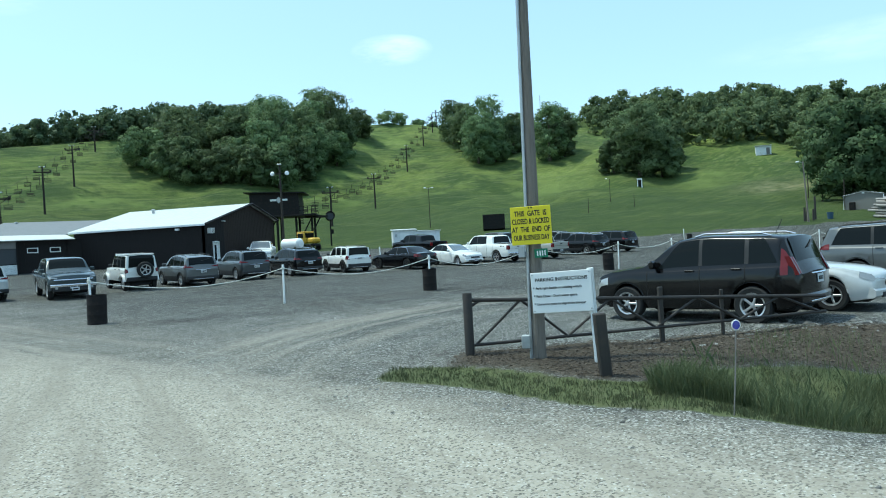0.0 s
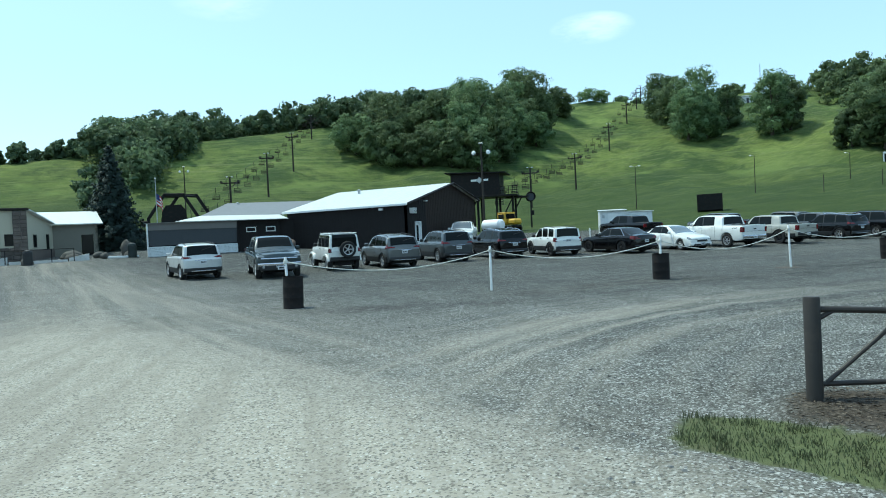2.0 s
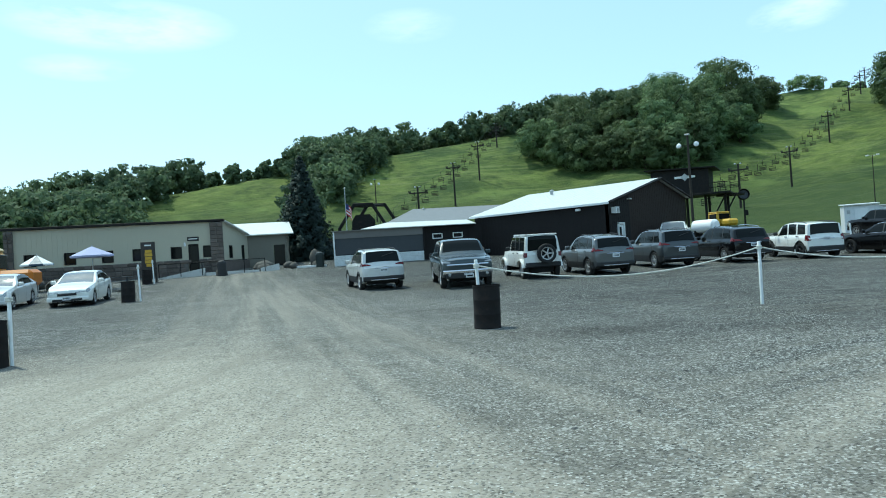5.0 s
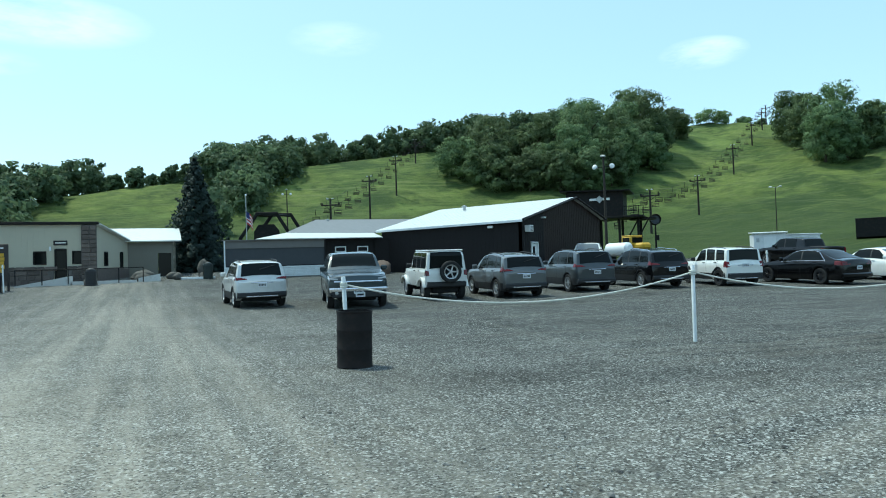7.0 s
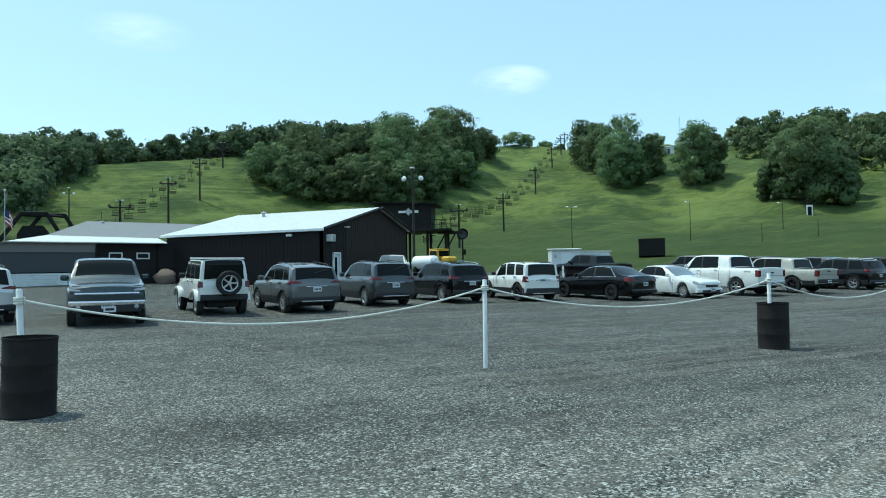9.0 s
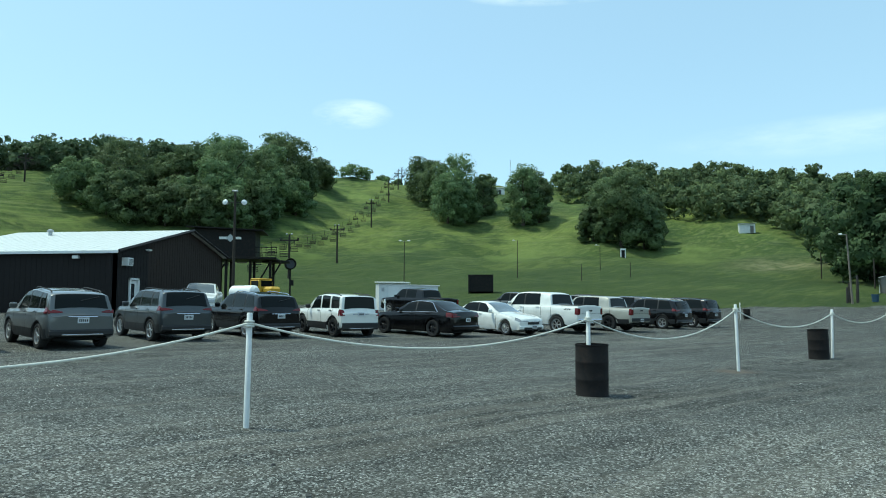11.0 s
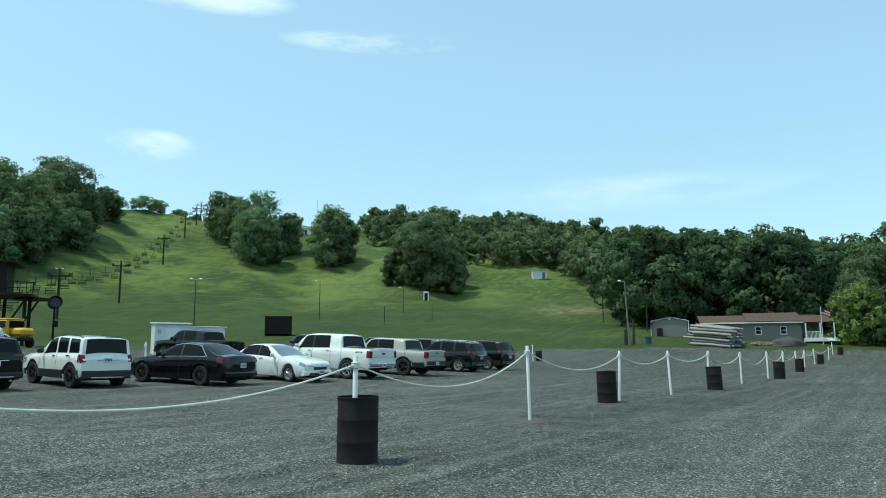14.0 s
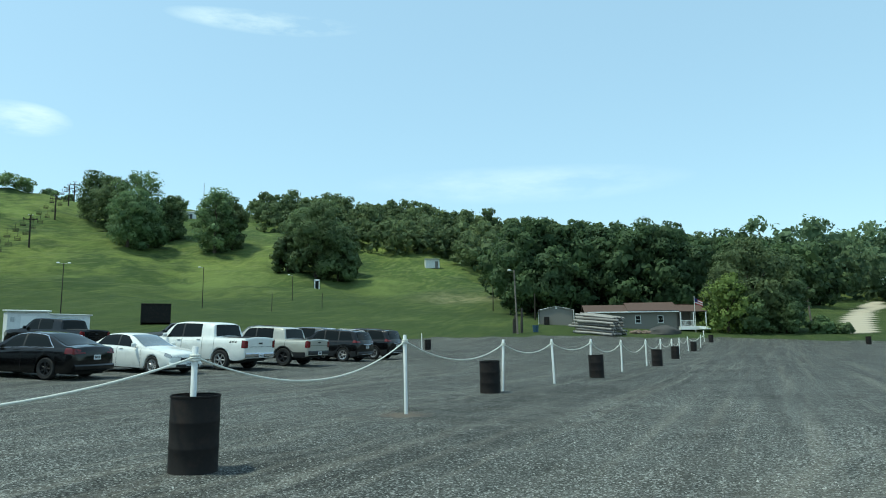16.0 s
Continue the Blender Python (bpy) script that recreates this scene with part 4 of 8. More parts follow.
    fb = s.get("bumper", PLASTIC)
    part("front_bumper", b.strip(Mesh(), 1, -hw * 0.9, hw * 0.9, s["sill"] + 0.06, s["sill"] + 0.26, 0.035, 0.25, 0.05, 12), fb, car)
    up, tall = s["sill"] + s.get("rb_up", 0.2), s.get("rb_h", 0.2)
    part("rear_bumper", b.strip(Mesh(), -1, -hw * 0.93, hw * 0.93, up - tall / 2, up + tall / 2, 0.045, 0.3, 0.05, 12), s.get("rear_bumper", fb), car)
    if s.get("hatch_trim"):
        z = s["hatch_trim"]
        part("hatch_trim", b.strip(Mesh(), -1, -hw * 0.42, hw * 0.42, z - 0.025, z + 0.025, 0.02, 0.05, 0.008), CHROME, car)
        part("lower_trim", b.strip(Mesh(), -1, -hw * 0.6, hw * 0.6, up - tall / 2 + 0.03, up - tall / 2 + 0.07, 0.052, 0.05, 0.008), CHROME, car)
    for x, z, side in ((b.nose + 0.05, s["sill"] + 0.2, 1), (b.nose - L - 0.012 - s.get("plate_out", 0), s["plate"], -1)):
        pl = part("number_plate", Mesh().box((x, 0, z), (0.012, 0.31, 0.155), 0.003), PLATE, car)
        mb = Mesh()
        for k in range(5):
            mb.box((x + side * 0.008, -0.1 + 0.05 * k, z), (0.004, 0.03, 0.07))
        part("plate_mark", mb, INK, pl)
    if s.get("wiper"):
        part("rear_wiper", Mesh().tube([b.point(s["wiper"], 7.9, 1, 0.03), b.point(s["wiper"] - 0.06, 6.6, -1, 0.03)], 0.012, 5), PLASTIC, car)
    if s.get("exhaust"):
        part("exhaust", Mesh().tube([(b.nose - L + 0.1, -hw * 0.5, s["sill"] + 0.06), (b.nose - L - 0.04, -hw * 0.5, s["sill"] + 0.05)], 0.035, 10), CHROME, car)
    return car, b


def suv(L, W, H, wb, paint_mat, hatch=0.34, slope=0.0, r=0.35, **more):
    """Side profile of a five-door utility car."""
    fo = 0.9
    belt = H * 0.63
    cowl = 1.28
    top = [(0, H * 0.42), (0.06, H * 0.52), (0.25, H * 0.575), (cowl, belt + 0.05), (cowl + 0.78, H - 0.06), (cowl + 1.35, H), (L - hatch - 0.85, H - 0.02 - slope * 0.4),
           (L - hatch, H - 0.08 - slope), (L - 0.1, belt + 0.04), (L - 0.03, belt - 0.1), (L, 0.55 * H)]
    s = dict(L=L, W=W, wb=wb, fo=fo, r=r, sill=0.27, tumble=0.24, paint=paint_mat, top=top, belt=[(0, H * 0.5), (1.0, belt - 0.05), (2.0, belt - 0.02), (L, belt + 0.04)],
             side=[((cowl + 0.32, cowl + 0.82), cowl + 1.22), (cowl + 1.29, cowl + 2.12), (cowl + 2.2, (L - 0.42, L - hatch - 0.35))], ws=(cowl + 0.06, cowl + 0.74), rw=(L - hatch + 0.03, L - 0.12),
             seams=[cowl + 0.12, cowl + 1.25, cowl + 2.14], handles=[cowl + 1.05, cowl + 1.98], mirror=cowl + 0.3, tail=(belt - 0.055, belt + 0.055, 0.36, 0.22), head=(H * 0.42, H * 0.5, 0.42, 0.34),
             grille=(0.42, H * 0.47, W * 0.5), plate=0.82, cladding=1.75, rails=(cowl + 1.1, L - hatch - 0.25), wiper=L - 0.2, tail_in=0.07, hatch_trim=belt - 0.13)
    s.update(more)
    return s


def sedan(L, W, H, wb, paint_mat, r=0.33, **more):
    fo = 0.93
    belt = H * 0.645
    cowl = 1.42
    top = [(0, H * 0.41), (0.04, H * 0.49), (0.3, H * 0.56), (cowl, belt + 0.03), (cowl + 0.95, H - 0.06), (cowl + 1.45, H), (cowl + 1.95, H - 0.03), (L - 0.42, belt + 0.11), (L - 0.1, belt + 0.07), (L - 0.02, belt - 0.06), (L, H * 0.42)]
    s = dict(L=L, W=W, wb=wb, fo=fo, r=r, sill=0.2, tumble=0.38, paint=paint_mat, top=top, belt=[(0, H * 0.42), (1.0, belt - 0.06), (2.2, belt - 0.01), (L, belt + 0.06)],
             side=[((cowl + 0.35, cowl + 0.95), cowl + 1.3), (cowl + 1.37, (cowl + 2.5, cowl + 2.15))], ws=(cowl + 0.05, cowl + 0.92), rw=(cowl + 2.1, L - 0.5),
             seams=[cowl + 0.1, cowl + 1.33, cowl + 2.2], handles=[cowl + 1.12, cowl + 2.05], mirror=cowl + 0.38, tail=(belt - 0.14, belt + 0.03, 0.4, 0.3), head=(H * 0.42, H * 0.5, 0.4, 0.28),
             grille=(0.5, H * 0.43, W * 0.42), bars=3, intake=(0.27, 0.38), plate=0.72, bumper=paint_mat, window_trim=True, tail_in=0.09, nose_in=0.14)
    s.update(more)
    return s


def pickup(L, W, H, wb, paint_mat, r=0.4, cab=3.15, **more):
    fo = 0.95
    belt = H * 0.655
    cowl = 1.42
    rail = belt + 0.06
    top = [(0, H * 0.48), (0.04, H * 0.575), (0.2, H * 0.6), (cowl, belt + 0.05), (cowl + 0.62, H - 0.06), (cowl + 1.15, H), (cowl + cab - 0.75, H - 0.02), (cowl + cab - 0.45, H - 0.1),
           (cowl + cab - 0.3, rail), (cowl + cab - 0.28, rail), (L - 0.03, rail), (L, rail - 0.06)]
    s = dict(L=L, W=W, wb=wb, fo=fo, r=r, sill=0.4, tumble=0.24, paint=paint_mat, top=top, belt=[(0, H * 0.56), (1.0, belt - 0.04), (2.0, belt - 0.04), (cowl + cab - 0.3, belt), (L, belt)],
             side=[((cowl + 0.28, cowl + 0.68), cowl + 1.12), (cowl + 1.2, (cowl + 2.15, cowl + 2.1))], ws=(cowl + 0.05, cowl + 0.6), rw=(cowl + cab - 0.44, cowl + cab - 0.32),
             seams=[cowl + 0.05, cowl + 1.16, cowl + 2.25, cowl + cab - 0.28], handles=[cowl + 1.0, cowl + 2.05], mirror=cowl + 0.3, tail=(belt - 0.32, belt - 0.0, 0.17, 0.12), head=(H * 0.43, H * 0.53, 0.42, 0.25),
             grille=(0.68, H * 0.54, W * 0.56), plate=0.62, bumper=CHROME, rb_up=0.24, rb_h=0.2, tail_in=0.01, nose_in=0.06, bow_f=0.1, bow_r=0.02, chrome=True, plate_out=0.05, bed=(cowl + cab - 0.18, L - 0.1))
    s.update(more)
    return s


def pickup_truck(s, m, label, group="parked cars"):
    car, b = vehicle("pickup_truck", s, m, label, group, "pickup truck")
    # dark sheet on the closed top, in place of an open bed's shaded inside
    part("bed_shade_sheet", b.across(Mesh(), *s["bed"], 6.1, 0.006, 2, 6), UNDER, car)
    part("tailgate_seam", Mesh().box((b.nose - b.L - 0.004, 0, 0.98), (0.012, s["W"] * 0.74, 0.012), 0), UNDER, car)
    part("tailgate_handle", Mesh().box((b.nose - b.L - 0.015, 0, 1.12), (0.03, 0.22, 0.07), 0.01), PLASTIC, car)
    return car, b


WHITE_PAINT = paint("white_car_paint", (0.77, 0.77, 0.73))
SILVER_PAINT = paint("silver_car_paint", (0.6, 0.605, 0.59), 0.15)
GUNMETAL = paint("gunmetal_car_paint", (0.04, 0.046, 0.05), 0.2)
BLACK_PAINT = paint("black_car_paint", (0.004, 0.004, 0.0045), 0.0, 0.16)
BLACK_PAINT.node_tree.nodes["Principled BSDF"].inputs["Coat Weight"].default_value = 0.25
BLACK_PAINT.node_tree.nodes["Principled BSDF"].inputs["Specular IOR Level"].default_value = 0.3
DARK_BLUE = paint("dark_blue_grey_car_paint", (0.011, 0.027, 0.034), 0.1)
SLATE = paint("slate_car_paint", (0.11, 0.115, 0.115), 0.3)


def parked(x, y, heading):
    return lot_tilt(x, y, heading)


def by_wheel(x, y, heading, s, rear=True, left=True):
    """Pose of a vehicle from where one of its wheels stands."""
    h = radians(heading)
    f, l = Vector((math.cos(h), math.sin(h))), Vector((-math.sin(h), math.cos(h)))
    c = Vector((x, y)) + f * (s["wb"] / 2 if rear else -s["wb"] / 2) - l * ((s["W"] / 2 - 0.12) if left else -(s["W"] / 2 - 0.12))
    return lot_tilt(c.x, c.y, heading)


ROW = "cars parked in a row behind the rope"
s = suv(4.4, 1.84, 1.66, 2.68, SILVER_PAINT, rim=ALLOY, bumper=PLASTIC)
vehicle("compact_suv", s, by_wheel(-24.97, 29.01, 149, s), "silver compact suv with red tail lights, parked on the gravel", ROW)
s = pickup(5.85, 2.02, 1.88, 3.65, DARK_BLUE, r=0.41, bars=1, grille=(0.7, 1.14, 1.5), head=(0.98, 1.06, 0.26, 0.25), bumper=PLASTIC, rear_bumper=CHROME, front_glass=GLASS_DARK)
truck, b = pickup_truck(s, by_wheel(-21.3, 30.0, -43, s, rear=False, left=False), "dark blue-grey pickup truck with chrome grille, facing the rope", ROW)
part("chrome_surround", b.strip(b.strip(Mesh(), 1, -0.86, 0.86, 1.12, 1.155, 0.035, 0.06), 1, -0.8, 0.8, 0.91, 0.955, 0.04, 0.06), CHROME, truck)
part("chrome_bumper", b.strip(Mesh(), 1, -0.95, 0.95, 0.58, 0.73, 0.07, 0.2, 0.04, 14), CHROME, truck)
part("lower_valance", b.strip(Mesh(), 1, -0.85, 0.85, 0.4, 0.575, 0.05, 0.12, 0.03, 10), PLASTIC, truck)
plate = part("number_plate", Mesh().box((b.nose + 0.085, 0.05, 0.5), (0.014, 0.31, 0.155), 0.003), PLATE, truck)
part("plate_mark", Mesh().box((b.nose + 0.094, 0.05, 0.5), (0.004, 0.22, 0.06)), INK, plate)
for side in (-1, 1):
    part("lamp_housing", b.strip(Mesh(), 1, side * 0.66, side * 0.94, 0.94, 1.11, 0.008, 0.1), PLASTIC, truck)
for side in (-1, 1):
    part("fog_lamp", Mesh().lathe([(0.06, 0), (0.06, 0.02), (0.001, 0.03)], 12, pose(b.nose + 0.045, side * 0.72, 0.56, 0, 90, 0)), CLEAR_LENS, truck)
s = suv(4.45, 1.85, 1.69, 2.66, SLATE, slope=0.06, r=0.36, rim=ALLOY)
vehicle("compact_suv", s, by_wheel(-18.19, 35.98, 143, s), "slate grey compact suv with high tail lights", ROW)
s = suv(4.5, 1.84, 1.72, 2.66, GUNMETAL, r=0.37, rim=ALLOY, spokes=6)
vehicle("compact_suv", s, by_wheel(-16.95, 39.77, 141, s), "dark grey compact suv with alloy wheels", ROW)
s = suv(4.6, 1.88, 1.67, 2.71, BLACK_PAINT, slope=0.05, r=0.36, rim=ALLOY, spokes=8, rail_mat=CHROME, exhaust=True)
vehicle("compact_suv", s, by_wheel(-14.83, 42.63, 141, s), "black compact suv with a white plate", ROW)
s = suv(4.2, 1.76, 1.66, 2.58, WHITE_PAINT, hatch=0.16, r=0.37, rim=BLACK_RIM, tumble=0.12, tail_in=0.02, nose_in=0.06, bow_r=0.05, bow_f=0.1, tail=(0.82, 1.08, 0.15, 0.1), plate=0.9, handle_mat=PLASTIC, mirror_mat=PLASTIC, pillar_mat=WHITE_PAINT, rw=(4.2 - 0.153, 4.2 - 0.103), side=[((1.6, 1.98), 2.4), (2.5, 3.14), (3.26, (3.92, 3.86))], cladding=1.75, rb_up=0.16, rb_h=0.28)
vehicle("boxy_suv", s, by_wheel(-12.1, 44.75, 135, s), "white boxy suv with dark rims and black roof rails", ROW)
s = sedan(4.9, 1.85, 1.49, 2.8, BLACK_PAINT, r=0.35, rim=BLACK_RIM, spokes=7)
vehicle("sedan", s, by_wheel(-8.4, 46.62, 147, s), "black four-door sedan with chrome window trim", ROW)
s = sedan(4.55, 1.78, 1.46, 2.58, WHITE_PAINT, r=0.325, spokes=9, window_trim=False)
vehicle("sedan", s, by_wheel(-5.45, 49.3, -42, s, rear=False, left=False), "white four-door sedan facing the rope", ROW)
s = pickup(5.9, 2.03, 1.96, 3.68, WHITE_PAINT, r=0.42, rim=ALLOY, spokes=6, tail=(0.92, 1.24, 0.17, 0.14))
truck, b = pickup_truck(s, by_wheel(-3.09, 52.0, 140, s), "white crew-cab pickup truck with four-wheel-drive lettering", ROW)
writing("bedside_lettering", "4X4", 0.17, INK, truck, pose(b.nose - b.L + 0.62, b.hw * 0.985 + 0.004, 1.15, 0, 0, 180), squeeze=1.3)
s = pickup(5.6, 1.92, 1.82, 3.26, paint("champagne_silver_car_paint", (0.4, 0.39, 0.34), 0.1), r=0.42, rim=BLACK_RIM, mirror_mat=PLASTIC, bumper=PLASTIC, cladding=1.7)
pickup_truck(s, by_wheel(-0.23, 55.6, 141, s), "pale silver crew-cab pickup truck with black wheels", ROW)
s = suv(4.78, 1.93, 1.74, 2.85, BLACK_PAINT, r=0.38, rim=ALLOY, slope=0.04, rail_mat=CHROME)
vehicle("large_suv", s, by_wheel(3.35, 60.1, 140, s), "black suv with chrome roof rails", ROW)
s = suv(5.1, 1.93, 1.8, 3.04, BLACK_PAINT, r=0.38, rim=ALLOY)
vehicle("large_suv", s, by_wheel(5.8, 63.6, 140, s), "long black suv at the end of the row", ROW)
BACK = "cars parked farther back on the lot"
s = pickup(5.8, 2.02, 1.92, 3.6, BLACK_PAINT, r=0.42, bumper=PLASTIC)
pickup_truck(s, parked(-12.2, 66.5, 144), "black crew-cab pickup truck by the white shed", BACK)
s = pickup(5.8, 2.0, 1.86, 3.6, GUNMETAL, r=0.4, bumper=PLASTIC)
pickup_truck(s, parked(-5.2, 70.5, 150), "dark grey pickup truck parked farther back", BACK)
s = suv(4.9, 1.95, 1.8, 2.9, SLATE, r=0.37)
vehicle("large_suv", s, parked(-0.5, 74.0, 145), "slate grey suv parked farther back", BACK)
s = pickup(5.6, 1.95, 1.84, 3.3, GUNMETAL, r=0.4, bumper=PLASTIC)
pickup_truck(s, parked(1.8, 63.2, 140), "dark pickup truck half hidden in the row", ROW)
s = pickup(5.6, 1.98, 1.85, 3.5, WHITE_PAINT, r=0.39, cab=2.3, side=[((1.7, 2.1), 2.6)], seams=[1.47, 2.62], handles=[2.45], bumper=CHROME)
pickup_truck(s, parked(-24.0, 58.2, -70), "white single-cab service pickup by the dark building", BACK)
LEFT = "cars parked by the lodge"
s = sedan(4.55, 1.78, 1.43, 2.7, WHITE_PAINT, r=0.325)
vehicle("sedan", s, by_wheel(-34.4, 21.97, -35, s, rear=False, left=True), "white sedan facing the lane, parked near the lodge", LEFT)
s = sedan(4.85, 1.85, 1.48, 2.85, SILVER_PAINT, r=0.335)
vehicle("sedan", s, by_wheel(-36.9, 19.6, -33, s, rear=False, left=True), "silver sedan beside a white one", LEFT)
s = pickup(5.8, 2.0, 1.85, 3.6, BLACK_PAINT, r=0.41, bumper=PLASTIC)
pickup_truck(s, by_wheel(-35.4, 17.5, -36, s, rear=False, left=True), "black pickup truck with dark trim near the lodge", LEFT)
GATE = "cars parked beside the gate"
s = suv(4.45, 1.84, 1.7, 2.63, BLACK_PAINT, r=0.36, rim=ALLOY, rail_mat=CHROME, tail=(0.92, 1.26, 0.14, 0.15), cladding=0, bumper=BLACK_PAINT, rear_bumper=BLACK_PAINT)
car, b = vehicle("compact_suv", s, by_wheel(5.85, 15.62, 146, s, rear=True, left=True), "black compact suv with silver roof rails, parked by the gate", GATE)
part("aerial", Mesh().tube([(b.nose - b.L + 0.75, 0, 1.68), (b.nose - b.L + 0.62, 0, 1.95)], 0.008, 5), PLASTIC, car)
s = sedan(4.8, 1.82, 1.47, 2.78, SILVER_PAINT, r=0.33, chrome=True)
vehicle("sedan", s, parked(6.95, 18.75, -30), "silver sedan with a chrome grille, nose towards the bank", GATE)
s = suv(4.95, 1.95, 1.74, 2.95, SLATE, r=0.36, cladding=0, bumper=SLATE)
vehicle("minivan", s, parked(12.1, 23.2, -36), "grey-blue minivan parked beside the silver sedan", GATE)
s = suv(4.7, 1.88, 1.68, 2.75, SILVER_PAINT, r=0.36)
vehicle("compact_suv", s, parked(16.0, 27.0, -36), "silver suv at the far end by the gate", GATE)


def off_road_car(m):
    """Upright off-road car with clamshell fenders and a spare wheel on the tailgate."""
    H = 1.86
    top = [(0, 0.98), (0.05, 1.1), (1.35, 1.18), (1.5, 1.22), (1.85, H - 0.03), (2.0, H), (4.05, H - 0.02), (4.12, H - 0.1), (4.17, 1.15), (4.2, 1.0)]
    s = dict(L=4.2, W=1.62, wb=2.95, fo=0.62, r=0.41, sill=0.48, tumble=0.12, paint=WHITE_PAINT, top=top, belt=[(0, 0.95), (1.3, 1.12), (4.2, 1.14)],
             side=[((1.68, 1.86), 2.42), (2.52, 3.12), (3.22, (3.98, 3.95))], ws=(1.52, 1.83), rw=(4.10, 4.165), seams=[1.45, 2.47, 3.17], handles=[2.3, 3.05], mirror=1.72, handle_mat=PLASTIC, mirror_mat=PLASTIC,
             tail=(0.92, 1.14, 0.13, 0.08), head=(0.86, 1.04, 0.18, 0.06), grille=(0.72, 1.05, 0.8), bars=1, plate=0.9, bumper=PLASTIC, rb_up=0.12, rb_h=0.22, nose_in=0.16, tail_in=0.0, bow_f=0.04, bow_r=0.02, rim=ALLOY)
    car, b = vehicle("off_road_car", s, m, "white four-door off-road car with black tailgate window and spare wheel", ROW)
    for wt_ in b.wheels_t:
        for side in (1, -1):
            rows = []
            for k in range(11):
                a = math.pi * (0.06 + 0.88 * k / 10)
                x, z = b.nose - wt_ + math.cos(a) * 0.52, 0.42 + math.sin(a) * 0.46
                rows.append([(x, side * 0.74, z), (x, side * 0.89, z - 0.01), (x, side * 0.9, z - 0.09)])
            part("fender", Mesh().grid(rows, side > 0), WHITE_PAINT, car)
    tyre, rim, disc = wheel_meshes(0.41, ALLOY, 5)
    sp = new("spare_wheel")
    sp.parent = car
    sp.matrix_basis = pose(b.nose - b.L - 0.14, -0.12, 1.07, 0, 0, -90)
    part("tyre", tyre, None, sp)
    part("rim", rim, None, sp)
    part("brake_disc", disc, None, sp)
    part("hard_top", Mesh().box((b.nose - 3.05, 0, H + 0.012), (2.1, 1.36, 0.05), 0.02), WHITE_PAINT, car)
    part("rear_glass_panel", Mesh().box((b.nose - b.L - 0.008, 0, 1.45), (0.02, 1.22, 0.46), 0.01), GLASS_DARK, car)


off_road_car(lot_tilt(-21.0, 35.6, 140))

# ---- rope fence with drums ----
FENCE = "rope fence along the lot"
POSTS = [(-17.93, 13.77, 1.42, 1), (-12.42, 21.2, 1.44, 0), (-8.1, 26.02, 1.44, 0), (-3.5, 30.35, 1.46, 0), (0.53, 35.45, 1.62, 1), (4.72, 40.45, 1.5, 1), (7.95, 43.6, 1.5, 0), (10.8, 46.2, 1.5, 1),
         (14.5, 49.9, 1.45, 0), (19.3, 55.2, 1.45, 1), (23.5, 60.0, 1.45, 0), (28.6, 66.0, 1.42, 1), (34.2, 72.9, 1.42, 0), (40.0, 79.5, 1.42, 1), (47.5, 87.5, 1.4, 0), (53.8, 95.0, 1.4, 1)]
DRUM_SPOTS = [(-18.05, 13.46, 3), (-12.13, 21.03, 0), (-3.46, 30.15, 1), (4.2, 40.1, 2), (10.86, 45.8, 4), (19.7, 54.8, 2), (28.0, 64.8, 1), (40.2, 79.0, 5), (54.3, 94.4, 0), (14.6, 82.0, 2), (-33.6, 23.15, 3), (-45.33, 29.68, 1), (66.3, 82.9, 2)]
LONE_POSTS = [(14.0, 81.8, 1.45), (-33.2, 23.5, 1.6), (-44.9, 29.9, 1.5), (-11.0, 49.5, 1.45)]


def steel_drum():
    prof = [(0.001, 0.0), (0.285, 0.0), (0.292, 0.012), (0.286, 0.025)]
    for z in (0.3, 0.6):
        prof += [(0.286, z - 0.03), (0.2915, z - 0.012), (0.2915, z + 0.012), (0.286, z + 0.03)]
    prof += [(0.286, 0.875), (0.295, 0.885), (0.295, 0.905), (0.282, 0.905), (0.276, 0.88), (0.001, 0.865)]
    d = thing("steel_drum", "blackened rusty steel drum standing on the gravel", "drum", "drums along the rope")
    part("shell", Mesh().lathe(prof[1:-2], 32), RUSTY_DRUM, d)
    part("lid", Mesh().lathe([(0.28, 0.86), (0.2, 0.852), (0.001, 0.852)], 24), RUSTY_DRUM, d)
    return d


drum = steel_drum()
for i, (x, y, k) in enumerate(DRUM_SPOTS):
    m = pose(x, y, ground_z(x, y) - 0.012, 1.2 * math.sin(k * 2.1), 1.6 * math.cos(k * 1.7), 40 * k)
    if i == 0:
        drum.matrix_basis = m
    else:
        copy_thing(drum, m)


def fence_post(x, y, h, lean=(0.0, 0.0)):
    p = thing("fence_post", "white painted fence post set in the gravel", "post", FENCE, pose(x, y, ground_z(x, y) - 0.15, lean[0], lean[1], 0))
    part("pole", Mesh().lathe([(0.037, 0), (0.037, h + 0.14), (0.03, h + 0.15), (0.001, h + 0.15)], 12), WHITE_POST, p)
    knot = Mesh()
    for k in range(3):
        ring = [(0.052 * math.cos(a), 0.052 * math.sin(a), h - 0.02 + 0.03 * k) for a in np.linspace(0, 2 * math.pi, 13)]
        knot.tube(ring, 0.016, 6, False)
    part("rope_knot", knot, ROPE, p)
    return p


